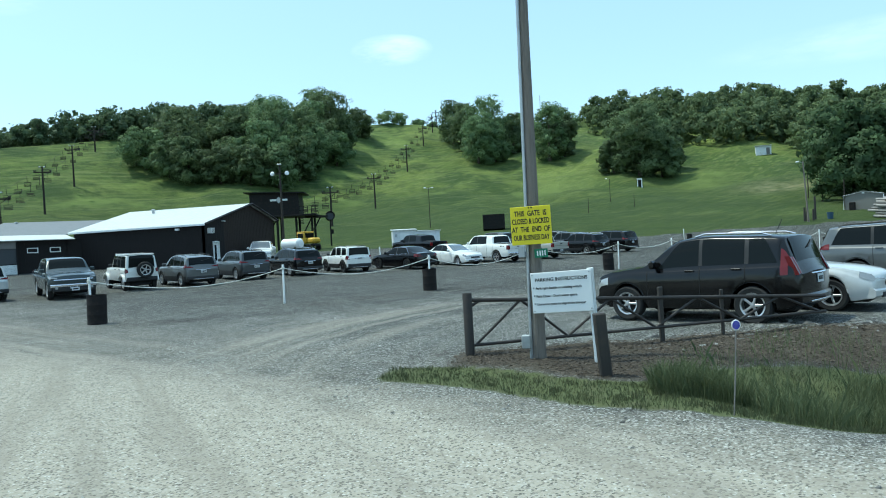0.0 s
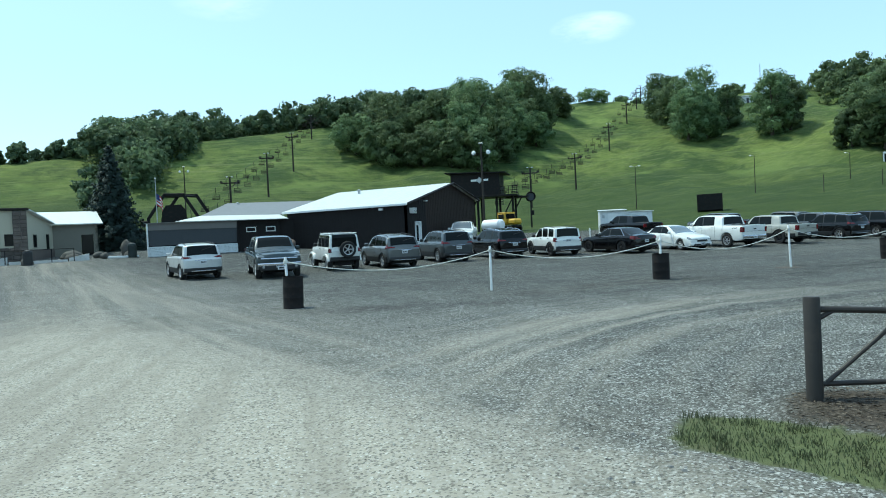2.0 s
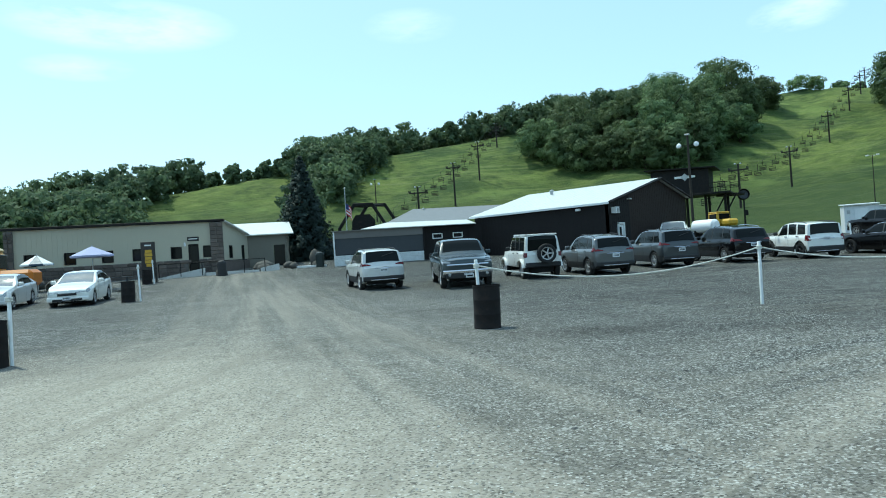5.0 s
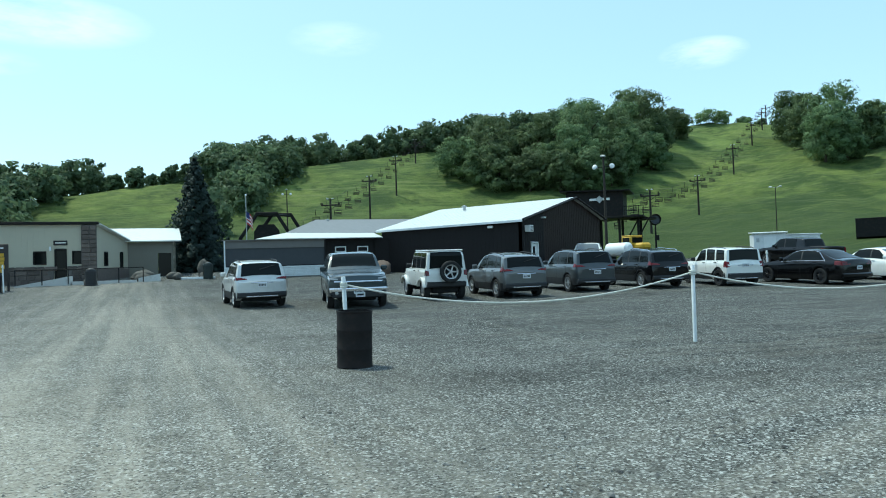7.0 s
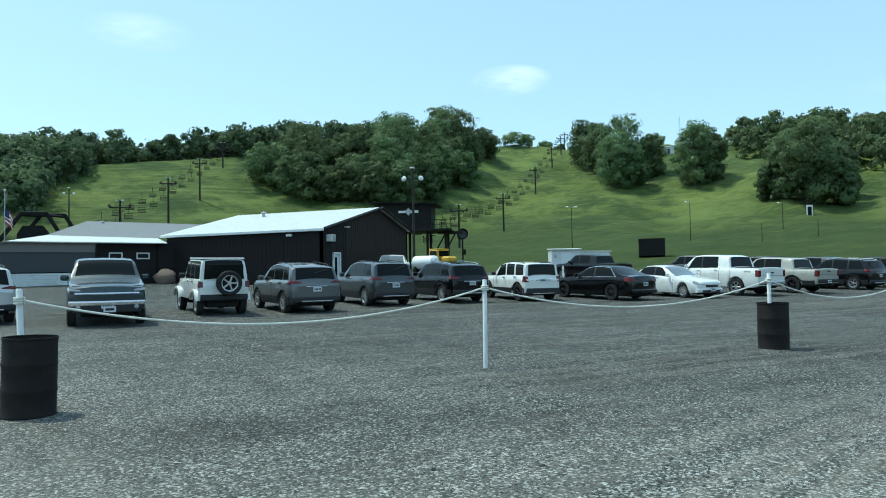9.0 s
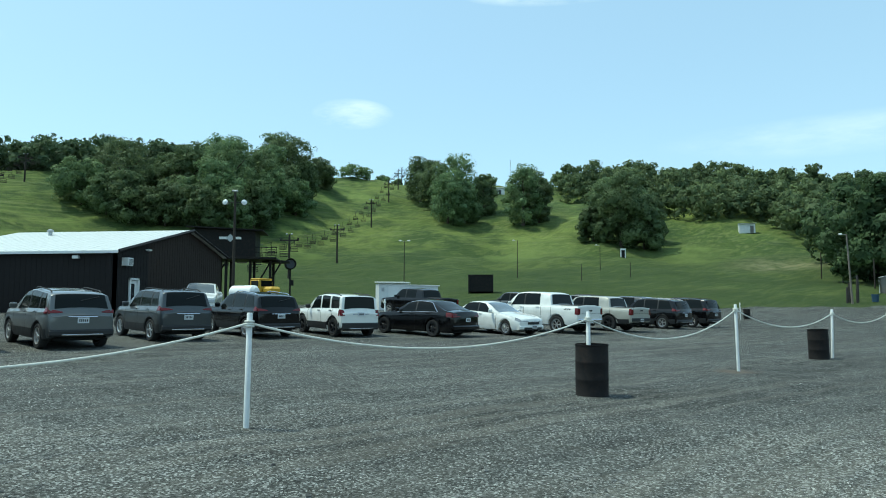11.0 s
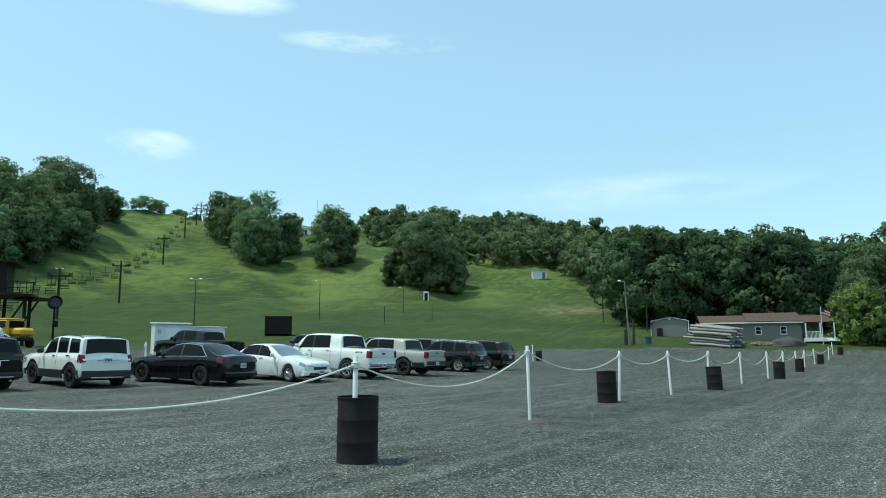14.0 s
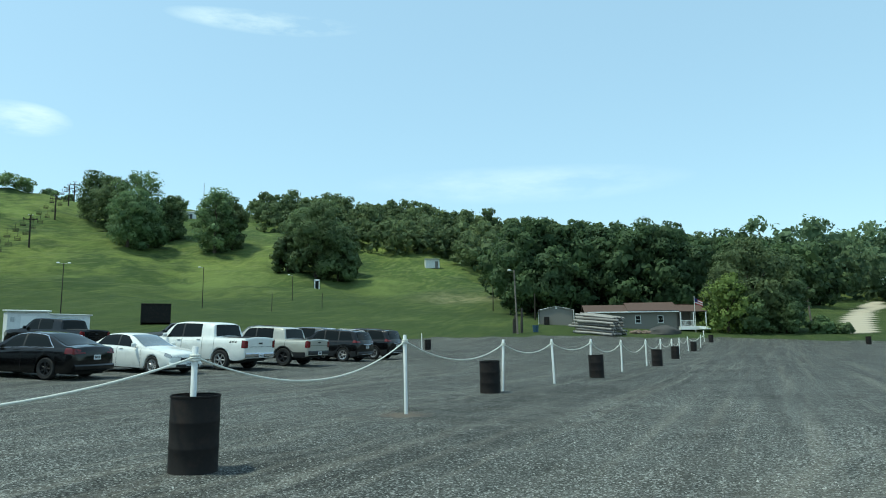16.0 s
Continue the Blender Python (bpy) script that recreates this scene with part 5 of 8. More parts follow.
tops = []
for i, (x, y, h, k) in enumerate(POSTS):
    lean = (1.6 * math.sin(i * 1.9), 1.9 * math.sin(i * 2.7 + 1))
    fence_post(x, y, h, lean)
    up = pose(x, y, ground_z(x, y) - 0.15, *lean, 0) @ Vector((0, 0, h + 0.02))
    tops.append(up)
for x, y, h in LONE_POSTS:
    fence_post(x, y, h, (1.0, -1.2))
for i in range(len(tops) - 1):
    if i == 0:
        continue
    a, b = tops[i], tops[i + 1]
    sag = (0.5, 0.43, 0.42, 0.52, 0.42, 0.4, 0.4, 0.45)[i % 8] * min(1, (b - a).length / 6)
    pts = []
    for k in range(25):
        t = k / 24
        p = a.lerp(b, t)
        p.z -= sag * 4 * t * (1 - t)
        pts.append(p)
    r = new("rope", mesh_data("rope", Mesh().tube(pts, 0.0145, 8), ROPE))
    tagged(r, "white rope sagging between fence posts", "rope", FENCE)

# ---- entrance: pole, signs, gate ----
ux, uy = 1.99, 12.07
pole = thing("utility_pole", "tall weathered grey wooden utility pole with steel conduit", "utility pole", m=pose(ux, uy, ground_z(ux, uy) - 0.3, -0.3, 0.55, 0))
part("pole_shaft", Mesh().tube([(0, 0, 0), (0.01, 0, 2), (0, 0.01, 5), (0.01, 0, 9.5)], [0.115, 0.096, 0.078, 0.062], 20), POLE_WOOD, pole)
part("conduit", Mesh().tube([(-0.105, -0.07, 0.3), (-0.085, -0.06, 3), (-0.06, -0.05, 9)], 0.025, 10), STEEL_GALV, pole)
part("junction_box", Mesh().box((-0.17, -0.12, 0.62), (0.13, 0.1, 0.2), 0.012), STEEL_GALV, pole)
part("junction_box", Mesh().box((-0.17, -0.12, 1.95), (0.1, 0.1, 0.17), 0.012), STEEL_GALV, pole)
FACE = -4.0     # turn of the entrance signs towards the road
base = pose(ux, uy, ground_z(ux, uy), 0, 0, FACE)
yellow = thing("gate_notice_sign", "yellow sign with black capital letters, nailed to the utility pole", "sign", m=base @ pose(0.02, -0.17, 2.035, 0, -0.6, 0))
part("sign_board", Mesh().box((0, 0, 0), (0.59, 0.02, 0.56), 0.004), SIGN_YELLOW, yellow)
for z, words, q in ((0.175, "THIS  GATE  IS", 0.68), (0.06, "CLOSED & LOCKED", 0.57), (-0.06, "AT  THE  END  OF", 0.635), (-0.18, "OUR BUSINESS DAY", 0.545)):
    written("sign_line", words, 0.108, INK, yellow, pose(-0.006, -0.012, z), squeeze=q)
for x in (-0.02, 0.02):
    part("bolt", Mesh().lathe([(0.012, 0), (0.012, 0.012), (0.001, 0.014)], 8, pose(x, -0.01, 0.26, 90)), DARK_STEEL, yellow)
green = thing("number_sign", "small green sign with pale bars on the pole", "sign", m=base @ pose(0.14, -0.13, 1.62, 0, -2, 20))
part("sign_board", Mesh().box((0, 0, 0), (0.2, 0.012, 0.13), 0.004), SIGN_GREEN, green)
for k in range(4):
    part("pale_bar", Mesh().box((-0.055 + 0.037 * k, -0.009, 0), (0.018, 0.006, 0.075)), SIGN_WHITE, green)
wx, wy = 2.83, 11.72
board = thing("parking_sign", "white parking instruction board with black lettering on a white post", "sign", m=pose(wx, wy, ground_z(wx, wy) - 0.1, 0, -1.8, -9))
part("post", Mesh().box((0.02, 0, 0.74), (0.085, 0.085, 1.48), 0.006), WHITE_POST, board)
part("sign_board", Mesh().box((-0.4, -0.055, 1.17), (0.87, 0.02, 0.585), 0.004), SIGN_WHITE, board)
written("heading", "PARKING INSTRUCTIONS", 0.07, INK, board, pose(-0.4, -0.067, 1.355), squeeze=0.94)
for z, words, q in ((1.235, "* Park right beside an existing vehicle", 1.0), (1.12, "* Park Close - Don't waste space", 1.0), (1.005, "* Use white poles to align front bumper", 0.98)):
    written("sign_line", words, 0.05, INK, board, pose(-0.805, -0.067, z), squeeze=q * 0.93, align="LEFT")
for x in (-0.81, 0.01):
    for z in (0.91, 1.43):
        part("bolt", Mesh().lathe([(0.01, 0), (0.01, 0.008), (0.001, 0.01)], 8, pose(x, -0.064, z, 90)), STEEL_GALV, board)


def braced_gate():
    g = thing("steel_gate", "long brown steel pipe gate with zigzag bracing", "gate", m=pose(0.9, 12.45, 0, 0, 0, 20.8))
    z0, z1, L = 0.22, 0.93, 6.3
    part("gate_post", Mesh().lathe([(0.075, -0.1), (0.075, 1.03), (0.068, 1.05), (0.001, 1.055)], 18), GATE_BROWN, g)
    hi = lambda x: z1 - 0.056 * x
    lo = lambda x: z0 + 0.014 * x
    part("gate_rail", Mesh().tube([(0.06, 0, hi(0)), (L, 0, hi(L))], 0.032, 10), GATE_BROWN, g)
    part("gate_rail", Mesh().tube([(0.06, 0, lo(0)), (L, 0, lo(L))], 0.026, 10), GATE_BROWN, g)
    part("corner_brace", Mesh().tube([(0.06, 0, 0.84), (0.22, 0, z1)], 0.025, 8), GATE_BROWN, g)
    n = 8
    xs = [0.1 + (L - 0.2) * k / n for k in range(n + 1)]
    for k in range(n):
        a = (xs[k], 0, lo(xs[k]) if k % 2 == 0 else hi(xs[k]))
        b = (xs[k + 1], 0, hi(xs[k + 1]) if k % 2 == 0 else lo(xs[k + 1]))
        part("brace", Mesh().tube([a, b], 0.022, 8), GATE_BROWN, g)
    part("gate_upright", Mesh().box((3.26, 0.02, 0.4), (0.07, 0.07, 1.05), 0.006), GATE_BROWN, g)
    part("gate_upright", Mesh().box((4.36, 0.02, 0.36), (0.05, 0.05, 0.9), 0.006), GATE_BROWN, g)
    return g


braced_gate()
bx, by = 2.93, 10.72
bp = thing("leaning_post", "dark brown leaning timber post in the mulch", "post", m=pose(bx, by, ground_z(bx, by) - 0.2, 0, -3.5, 10))
part("timber", Mesh().box((0, 0, 0.52), (0.15, 0.14, 1.04), 0.015), GATE_BROWN, bp)
rx, ry = 4.07, 8.85
rf = thing("driveway_marker", "thin pale rod with a round blue reflector in the grass", "marker", m=pose(rx, ry, ground_z(rx, ry) - 0.1, 0, 4, 0))
part("rod", Mesh().tube([(0, 0, 0), (0.005, 0, 0.5), (0, 0, 0.98)], 0.007, 6), LOG_END, rf)
part("reflector", Mesh().lathe([(0.001, -0.01), (0.035, -0.01), (0.035, 0.012), (0.001, 0.016)], 16, pose(0, -0.01, 1.0, 90) @ Matrix.Diagonal((1, 1.25, 1, 1))), REFLECT_BLUE, rf)
part("rim", Mesh().lathe([(0.036, -0.012), (0.043, -0.01), (0.043, 0.004), (0.036, 0.006)], 16, pose(0, -0.008, 1.0, 90) @ Matrix.Diagonal((1, 1.25, 1, 1))), SIGN_WHITE, rf)

# ---- buildings ----


def wall_panel(name, parent, a, b, z0, z1, material, out=(0, 0), thick=0.16, tops=None, openings=()):
    """A wall from a to b in plan; openings (s0, s1, z0, z1) along it go right through; tops gives (s, z) of a sloped upper edge."""
    a, b = Vector((a[0], a[1])), Vector((b[0], b[1]))
    L = (b - a).length
    f = (b - a) / L
    n = Vector((f.y, -f.x))
    mb = Mesh()
    cuts = sorted({0.0, L} | {s for o in openings for s in o[:2]} | ({s for s, _ in tops} if tops else set()))

    def top_at(s):
        return float(np.interp(s, [t[0] for t in tops], [t[1] for t in tops])) if tops else z1

    def block(s0, s1, lo0, lo1, hi0, hi1):
        if s1 - s0 < 1e-4:
            return
        vs = []
        for s, lo, hi in ((s0, lo0, hi0), (s1, lo1, hi1)):
            for d in (0, -thick):
                p = a + f * s + n * d
                vs += [(p.x, p.y, lo), (p.x, p.y, hi)]
        mb.add(vs, [(0, 1, 5, 4), (2, 6, 7, 3), (0, 4, 6, 2), (1, 3, 7, 5), (0, 2, 3, 1), (4, 5, 7, 6)])

    for s0, s1 in zip(cuts, cuts[1:]):
        mid = (s0 + s1) / 2
        gaps = sorted((o[2], o[3]) for o in openings if o[0] - 1e-6 <= mid <= o[1] + 1e-6)
        lo = z0
        for g0, g1 in gaps:
            if g0 > lo:
                block(s0, s1, lo, lo, g0, g0)
            lo = g1
        block(s0, s1, lo, lo, top_at(s0), top_at(s1))
    return part(name, weld(mb), material, parent)


def ribs(parent, a, b, z0, tops, step, material, openings=(), depth=0.01, w=0.03, name="siding_rib"):
    """Raised ribs of sheet-metal siding, one mesh for the sheet."""
    a, b = Vector((a[0], a[1])), Vector((b[0], b[1]))
    L = (b - a).length
    f = (b - a) / L
    n = Vector((f.y, -f.x))
    mb = Mesh()
    ang = math.degrees(math.atan2(f.y, f.x))
    k = step
    while k < L - 0.02:
        zt = float(np.interp(k, [t[0] for t in tops], [t[1] for t in tops])) - 0.03
        lo = z0
        for o in sorted((o[2], o[3]) for o in openings if o[0] - 0.05 < k < o[1] + 0.05):
            if o[0] > lo:
                p = a + f * k + n * depth / 2
                mb.box((0, 0, (lo + o[0]) / 2), (w, depth, o[0] - lo), 0, pose(p.x, p.y, 0, 0, 0, ang))
            lo = o[1]
        p = a + f * k + n * depth / 2
        mb.box((0, 0, (lo + zt) / 2), (w, depth, zt - lo), 0, pose(p.x, p.y, 0, 0, 0, ang))
        k += step
    ob = part(name, mb, material, parent, smooth=0)
    tagged(ob, kind="stuff")
    return ob


def wall_frame(a, b):
    """Pose at a with x along the wall, y into it."""
    return pose(a[0], a[1], 0, 0, 0, math.degrees(math.atan2(b[1] - a[1], b[0] - a[0])))


def window(parent, m, s0, s1, z0, z1, frame_mat, depth=0.05, bars=0, sill=False):
    w = new("window")
    w.parent = parent
    w.matrix_basis = m
    t = 0.07
    fr = Mesh()
    for c, s in ((((s0 + s1) / 2, 0, z0 + t / 2), (s1 - s0, 0.1, t)), (((s0 + s1) / 2, 0, z1 - t / 2), (s1 - s0, 0.1, t)), ((s0 + t / 2, 0, (z0 + z1) / 2), (t, 0.1, z1 - z0 - 2 * t)), ((s1 - t / 2, 0, (z0 + z1) / 2), (t, 0.1, z1 - z0 - 2 * t))):
        fr.box(c, s, 0.008)
    for k in range(bars):
        z = z0 + (z1 - z0) * (k + 1) / (bars + 1)
        fr.box(((s0 + s1) / 2, 0.01, z), (s1 - s0 - 2 * t, 0.05, 0.04), 0.005)
    part("window_frame", fr, frame_mat, w)
    part("pane", Mesh().box(((s0 + s1) / 2, depth, (z0 + z1) / 2), (s1 - s0 - t, 0.012, z1 - z0 - t)), GLASS_DARK, w)
    if sill:
        part("window_sill", Mesh().box(((s0 + s1) / 2, -0.06, z0 - 0.02), (s1 - s0 + 0.12, 0.14, 0.05), 0.01), frame_mat, w)
    return w


def slab(name, parent, corners, thick, material, label=""):
    """A roof sheet: four corners of its upper face, given round."""
    c = [Vector(p) for p in corners]
    n = (c[1] - c[0]).cross(c[3] - c[0]).normalized()
    if n.z < 0:
        n = -n
    vs = [tuple(p) for p in c] + [tuple(p - n * thick) for p in c]
    mb = Mesh().add(vs, [(0, 1, 2, 3), (7, 6, 5, 4), (0, 4, 5, 1), (1, 5, 6, 2), (2, 6, 7, 3), (3, 7, 4, 0)])
    return part(name, mb, material, parent, label)


def roof_seams(parent, c0, c1, c2, c3, n, material):
    """Standing seams down a roof sheet whose eave runs c0-c1 and ridge c3-c2."""
    c0, c1, c2, c3 = (Vector(c) for c in (c0, c1, c2, c3))
    for k in range(1, n):
        a, b = c0.lerp(c1, k / n), c3.lerp(c2, k / n)
        up = Vector((0, 0, 0.004))
        part("roof_seam", Mesh().tube([a + up, b + up], 0.011, 4), material, parent)


# dark hall
hall = thing("dark_hall", "dark brown metal-clad hall with a pale metal gable roof", "building")
x0, x1, y0 = -37.05, -25.7, 51.8
ze, zp, zb_, da, db = 4.62, 6.5, 5.2, 7.9, 13.0
g0 = 0.75
FL = [(0, ze - 0.06), (x1 - x0, ze - 0.06)]
wall_panel("wall", hall, (x0, y0), (x1, y0), g0, ze - 0.06, SIDING_DARK)
ribs(hall, (x0, y0), (x1, y0), g0, FL, 0.3, SIDING_DARK)
door_hole = [(1.25, 2.2, 0.9, 3.22), (0.55, 1.05, 3.82, 4.28)]
wall_panel("wall", hall, (x1, y0), (x1, y0 + 3.2), g0, 0, SIDING_DARK, tops=[(0, ze - 0.06), (3.2, ze - 0.06 + (zp - ze) * 3.2 / da)], openings=door_hole)
wall_panel("wall", hall, (x1, y0 + 3.2), (x1, y0 + db), g0, 0, SIDING_BROWN, tops=[(0, ze - 0.06 + (zp - ze) * 3.2 / da), (da - 3.2, zp - 0.06), (db - 3.2, zb_ - 0.06)])
ribs(hall, (x1, y0 + 3.2), (x1, y0 + db), g0, [(0, ze - 0.06 + (zp - ze) * 3.2 / da), (da - 3.2, zp - 0.06), (db - 3.2, zb_ - 0.06)], 0.3, SIDING_BROWN)
ribs(hall, (x1, y0), (x1, y0 + 3.2), g0, [(0, ze - 0.06), (3.2, ze + 0.66)], 0.3, SIDING_DARK, openings=door_hole)
wall_panel("wall", hall, (x1, y0 + db), (x0, y0 + db), g0, zb_ - 0.06, SIDING_DARK)
wall_panel("wall", hall, (x0, y0 + db), (x0, y0), g0, 0, SIDING_DARK, tops=[(0, zb_ - 0.06), (db - da, zp - 0.06), (db, ze - 0.06)])
e = 0.3
c0, c1, c2, c3 = (x0 - e, y0 - e, ze - 0.04), (x1 + e, y0 - e, ze - 0.04), (x1 + e, y0 + da, zp + 0.03), (x0 - e, y0 + da, zp + 0.03)
roof = slab("roof", hall, [c0, c1, c2, c3], 0.05, ROOF_WHITE)
roof_seams(hall, c0, c1, c2, c3, 24, ROOF_WHITE)
slab("roof", hall, [c3, c2, (x1 + e, y0 + db + e, zb_ - 0.02), (x0 - e, y0 + db + e, zb_ - 0.02)], 0.05, ROOF_WHITE)
rk = x1 + e + 0.03
part("rake_trim", Mesh().tube([(rk, y0 - e, ze - 0.08), (rk, y0 + da, zp - 0.01), (rk, y0 + db + e, zb_ - 0.06)], 0.1, 4), SIDING_DARK, hall)
part("eave_trim", Mesh().box(((x0 + x1) / 2, y0 - e, ze - 0.12), (x1 - x0 + 2 * e, 0.03, 0.14), 0.005), TRIM_WHITE, hall)
part("roof_vent", Mesh().lathe([(0.11, 5.6), (0.11, 6.35), (0.2, 6.36), (0.2, 6.44), (0.02, 6.52)], 12, pose(-33.9, 58.0, 0.0)), STEEL_GALV, hall)
dm = wall_frame((x1, y0), (x1, y0 + db))
door = new("door")
door.parent = hall
door.matrix_basis = dm
part("door_frame", Mesh().box((1.3, 0, 2.06), (0.1, 0.2, 2.32), 0.01).box((2.15, 0, 2.06), (0.1, 0.2, 2.32), 0.01).box((1.725, 0, 3.17), (0.95, 0.2, 0.1), 0.01), TRIM_WHITE, door)
part("door_leaf", Mesh().box((1.725, 0.06, 1.98), (0.76, 0.05, 2.24), 0.01), TRIM_WHITE, door)
part("door_pane", Mesh().box((1.725, 0.03, 2.3), (0.34, 0.02, 1.25), 0.004), GLASS_DARK, door)
ac = new("air_conditioner")
ac.parent = hall
ac.matrix_basis = dm
part("casing", Mesh().box((0.8, -0.16, 4.05), (0.48, 0.42, 0.42), 0.015), TRIM_WHITE, ac)
for k in range(6):
    part("louvre", Mesh().box((0.8, -0.378, 3.9 + 0.055 * k), (0.36, 0.014, 0.02)), SCREEN_GREY, ac)
fm = wall_frame((x0, y0), (x1, y0))
part("wall_light", Mesh().box((9.2, -0.12, 4.25), (0.34, 0.22, 0.16), 0.02, fm), LAMP_GLASS, hall)
part("wall_light", Mesh().box((3.0, -0.12, 4.85), (0.3, 0.25, 0.1), 0.02, dm), LAMP_GLASS, hall)

# annex with the enclosed porch
annex = thing("annex", "low dark annex with grey shingle roof and a screened white-panelled porch", "building")
A0, A1 = Vector((-43.0, 42.6)), Vector((-37.0, 51.0))
f = (A1 - A0).normalized()
n_in = Vector((-f.y, f.x))
LA = (A1 - A0).length
am = wall_frame(A0, A1)
ea, ra, dep = 4.12, 6.05, 9.0
s_w = 6.7
wins = [(7.42, 8.2, 3.06, 3.47), (9.0, 9.78, 3.06, 3.47)]
wall_panel("wall", annex, A0 + f * s_w, A1, 0.8, ea - 0.08, SIDING_DARK, openings=wins)
ribs(annex, A0 + f * s_w, A1, 0.8, [(0, ea - 0.1), (LA, ea - 0.1)], 0.3, SIDING_DARK, openings=[(a - s_w, b - s_w, c, d) for a, b, c, d in wins])
for a, b, c, d in wins:
    window(annex, am, a, b, c, d, TRIM_WHITE)
P0, P1 = A0 - n_in * 0.35, A0 + f * s_w - n_in * 0.35
pm = wall_frame(P0, P1)
wall_panel("porch_fascia", annex, P0, P1, 3.45, 3.98, AWNING_GREY, thick=0.1)
wall_panel("porch_screen", annex, P0 + n_in * 0.06, P1 + n_in * 0.06, 2.28, 3.45, SCREEN_GREY, thick=0.05)
for k in range(12):
    part("porch_panel", Mesh().box((s_w / 2, 0.0, 0.86 + 0.118 * k), (s_w, 0.06 + 0.02 * (k % 2), 0.114), 0.012, pm), PANEL_WHITE, annex)
for s_ in (0.03, s_w - 0.03):
    part("porch_post", Mesh().box((s_, -0.02, 2.35), (0.09, 0.12, 3.2), 0.012, pm), PANEL_WHITE if s_ < 1 else SIDING_DARK, annex)
wall_panel("porch_side", annex, P0 + n_in * 0.4, P0 + n_in * 0.02, 0.8, 3.95, PANEL_WHITE, thick=0.05)
wall_panel("porch_side", annex, P1 + n_in * 0.02, P1 + n_in * 0.4, 0.8, 3.95, SIDING_DARK, thick=0.05)
back = Vector((0.12, 0.99))
wall_panel("wall", annex, A0 + back * 8.5, A0, 0.8, ea - 0.1, SIDING_DARK)
wall_panel("wall", annex, A1, A1 + n_in * dep, 0.8, 0, SIDING_DARK, tops=[(0, ea - 0.1), (dep, ra - 0.1)])
wall_panel("wall", annex, A1 + n_in * dep, A0 + back * 8.5, 0.8, ea - 0.1, SIDING_DARK)


def lift_z(v, z):
    return (v.x, v.y, z)


q0, q1 = A0 + f * 2.0 - n_in * 0.6, A1 + f * 0.4 - n_in * 0.6
m0, m1 = q0 + back * 2.4, A1 + f * 0.4 + n_in * 1.9
h0, h1 = q0 + back * 7.6 - f * 2.0, A1 + f * 6.5 + n_in * dep
slab("porch_roof", annex, [lift_z(q0, ea - 0.06), lift_z(q1, ea - 0.06), lift_z(m1, ea + 0.38), lift_z(m0, ea + 0.38)], 0.06, ROOF_WHITE)
slab("roof", annex, [lift_z(m0, ea + 0.38), lift_z(m1, ea + 0.38), lift_z(h1, ra + 0.02), lift_z(h0, ra - 0.45)], 0.06, ROOF_GREY)
slab("porch_deck", annex, [lift_z(A0 - f * 0.15 - n_in * 0.5, 4.02), lift_z(A0 + f * s_w - n_in * 0.5, 4.02), lift_z(A0 + f * s_w + n_in * 2, 4.04), lift_z(A0 + back * 6, 4.04)], 0.06, AWNING_GREY)
part("chimney_pipe", Mesh().lathe([(0.1, 4.4), (0.1, 5.55), (0.15, 5.56), (0.15, 5.65), (0.02, 5.7)], 12, pose(*(A0 + f * 7.6 + n_in * 3.6), 0)), STEEL_GALV, annex)

# lodge with stone plinth
lodge = thing("lodge", "long beige lodge with a fieldstone plinth and dark windows", "building")
B0, B1 = Vector((-56.9, 25.5)), Vector((-49.1, 37.3))
f = (B1 - B0).normalized()
n_in = Vector((-f.y, f.x))
LB = (B1 - B0).length
zb, zt = 1.15, 5.3
bm_ = wall_frame(B0, B1)
holes = [(1.1, 1.85, 2.75, 3.6), (3.6, 4.35, 2.75, 3.6), (6.0, 6.75, 2.75, 3.6), (8.0, 8.75, 2.75, 3.6), (10.55, 11.3, 2.75, 3.6), (12.75, 13.4, 2.75, 3.6), (11.75, 12.45, 1.35, 3.75)]
wall_panel("wall", lodge, B0, B1, zb, zt, LODGE_WALL, openings=holes, thick=0.22)
ribs(lodge, B0, B1, 2.55, [(0, zt), (LB, zt)], 0.32, LODGE_WALL, openings=holes, depth=0.014)
for a, b, c, d in holes[:6]:
    window(lodge, bm_, a, b, c, d, DARK_STEEL, depth=0.1)
dr = new("door")
dr.parent = lodge
dr.matrix_basis = bm_
part("door_frame", Mesh().box((11.79, 0.02, 2.5), (0.08, 0.2, 2.4), 0.01).box((12.41, 0.02, 2.5), (0.08, 0.2, 2.4), 0.01).box((12.1, 0.02, 3.7), (0.6, 0.2, 0.1), 0.01), DARK_STEEL, dr)
part("door_leaf", Mesh().box((12.1, 0.1, 2.5), (0.56, 0.05, 2.3), 0.01), GLASS_DARK, dr)
part("door_sign", Mesh().box((12.1, -0.04, 4.12), (0.8, 0.05, 0.3), 0.02), INK, dr)
part("door_sign_bar", Mesh().box((12.1, -0.07, 4.12), (0.6, 0.01, 0.06)), SIGN_WHITE, dr)
part("wall_lamp", Mesh().lathe([(0.05, 3.6), (0.08, 3.7), (0.06, 3.85), (0.01, 3.9)], 10, bm_ @ pose(11.52, -0.12, 0)), LAMP_GLASS, lodge)
rng = random.Random(7)
plinth = new("stone_plinth")
plinth.parent = lodge
mm = bm_
for a, b in ((0.5, 11.7), (12.5, LB - 0.8)):
    part("plinth_mortar", Mesh().box(((a + b) / 2, -0.05, 1.85), (b - a, 0.09, 1.4), 0, mm), MORTAR, plinth)
z = 1.15
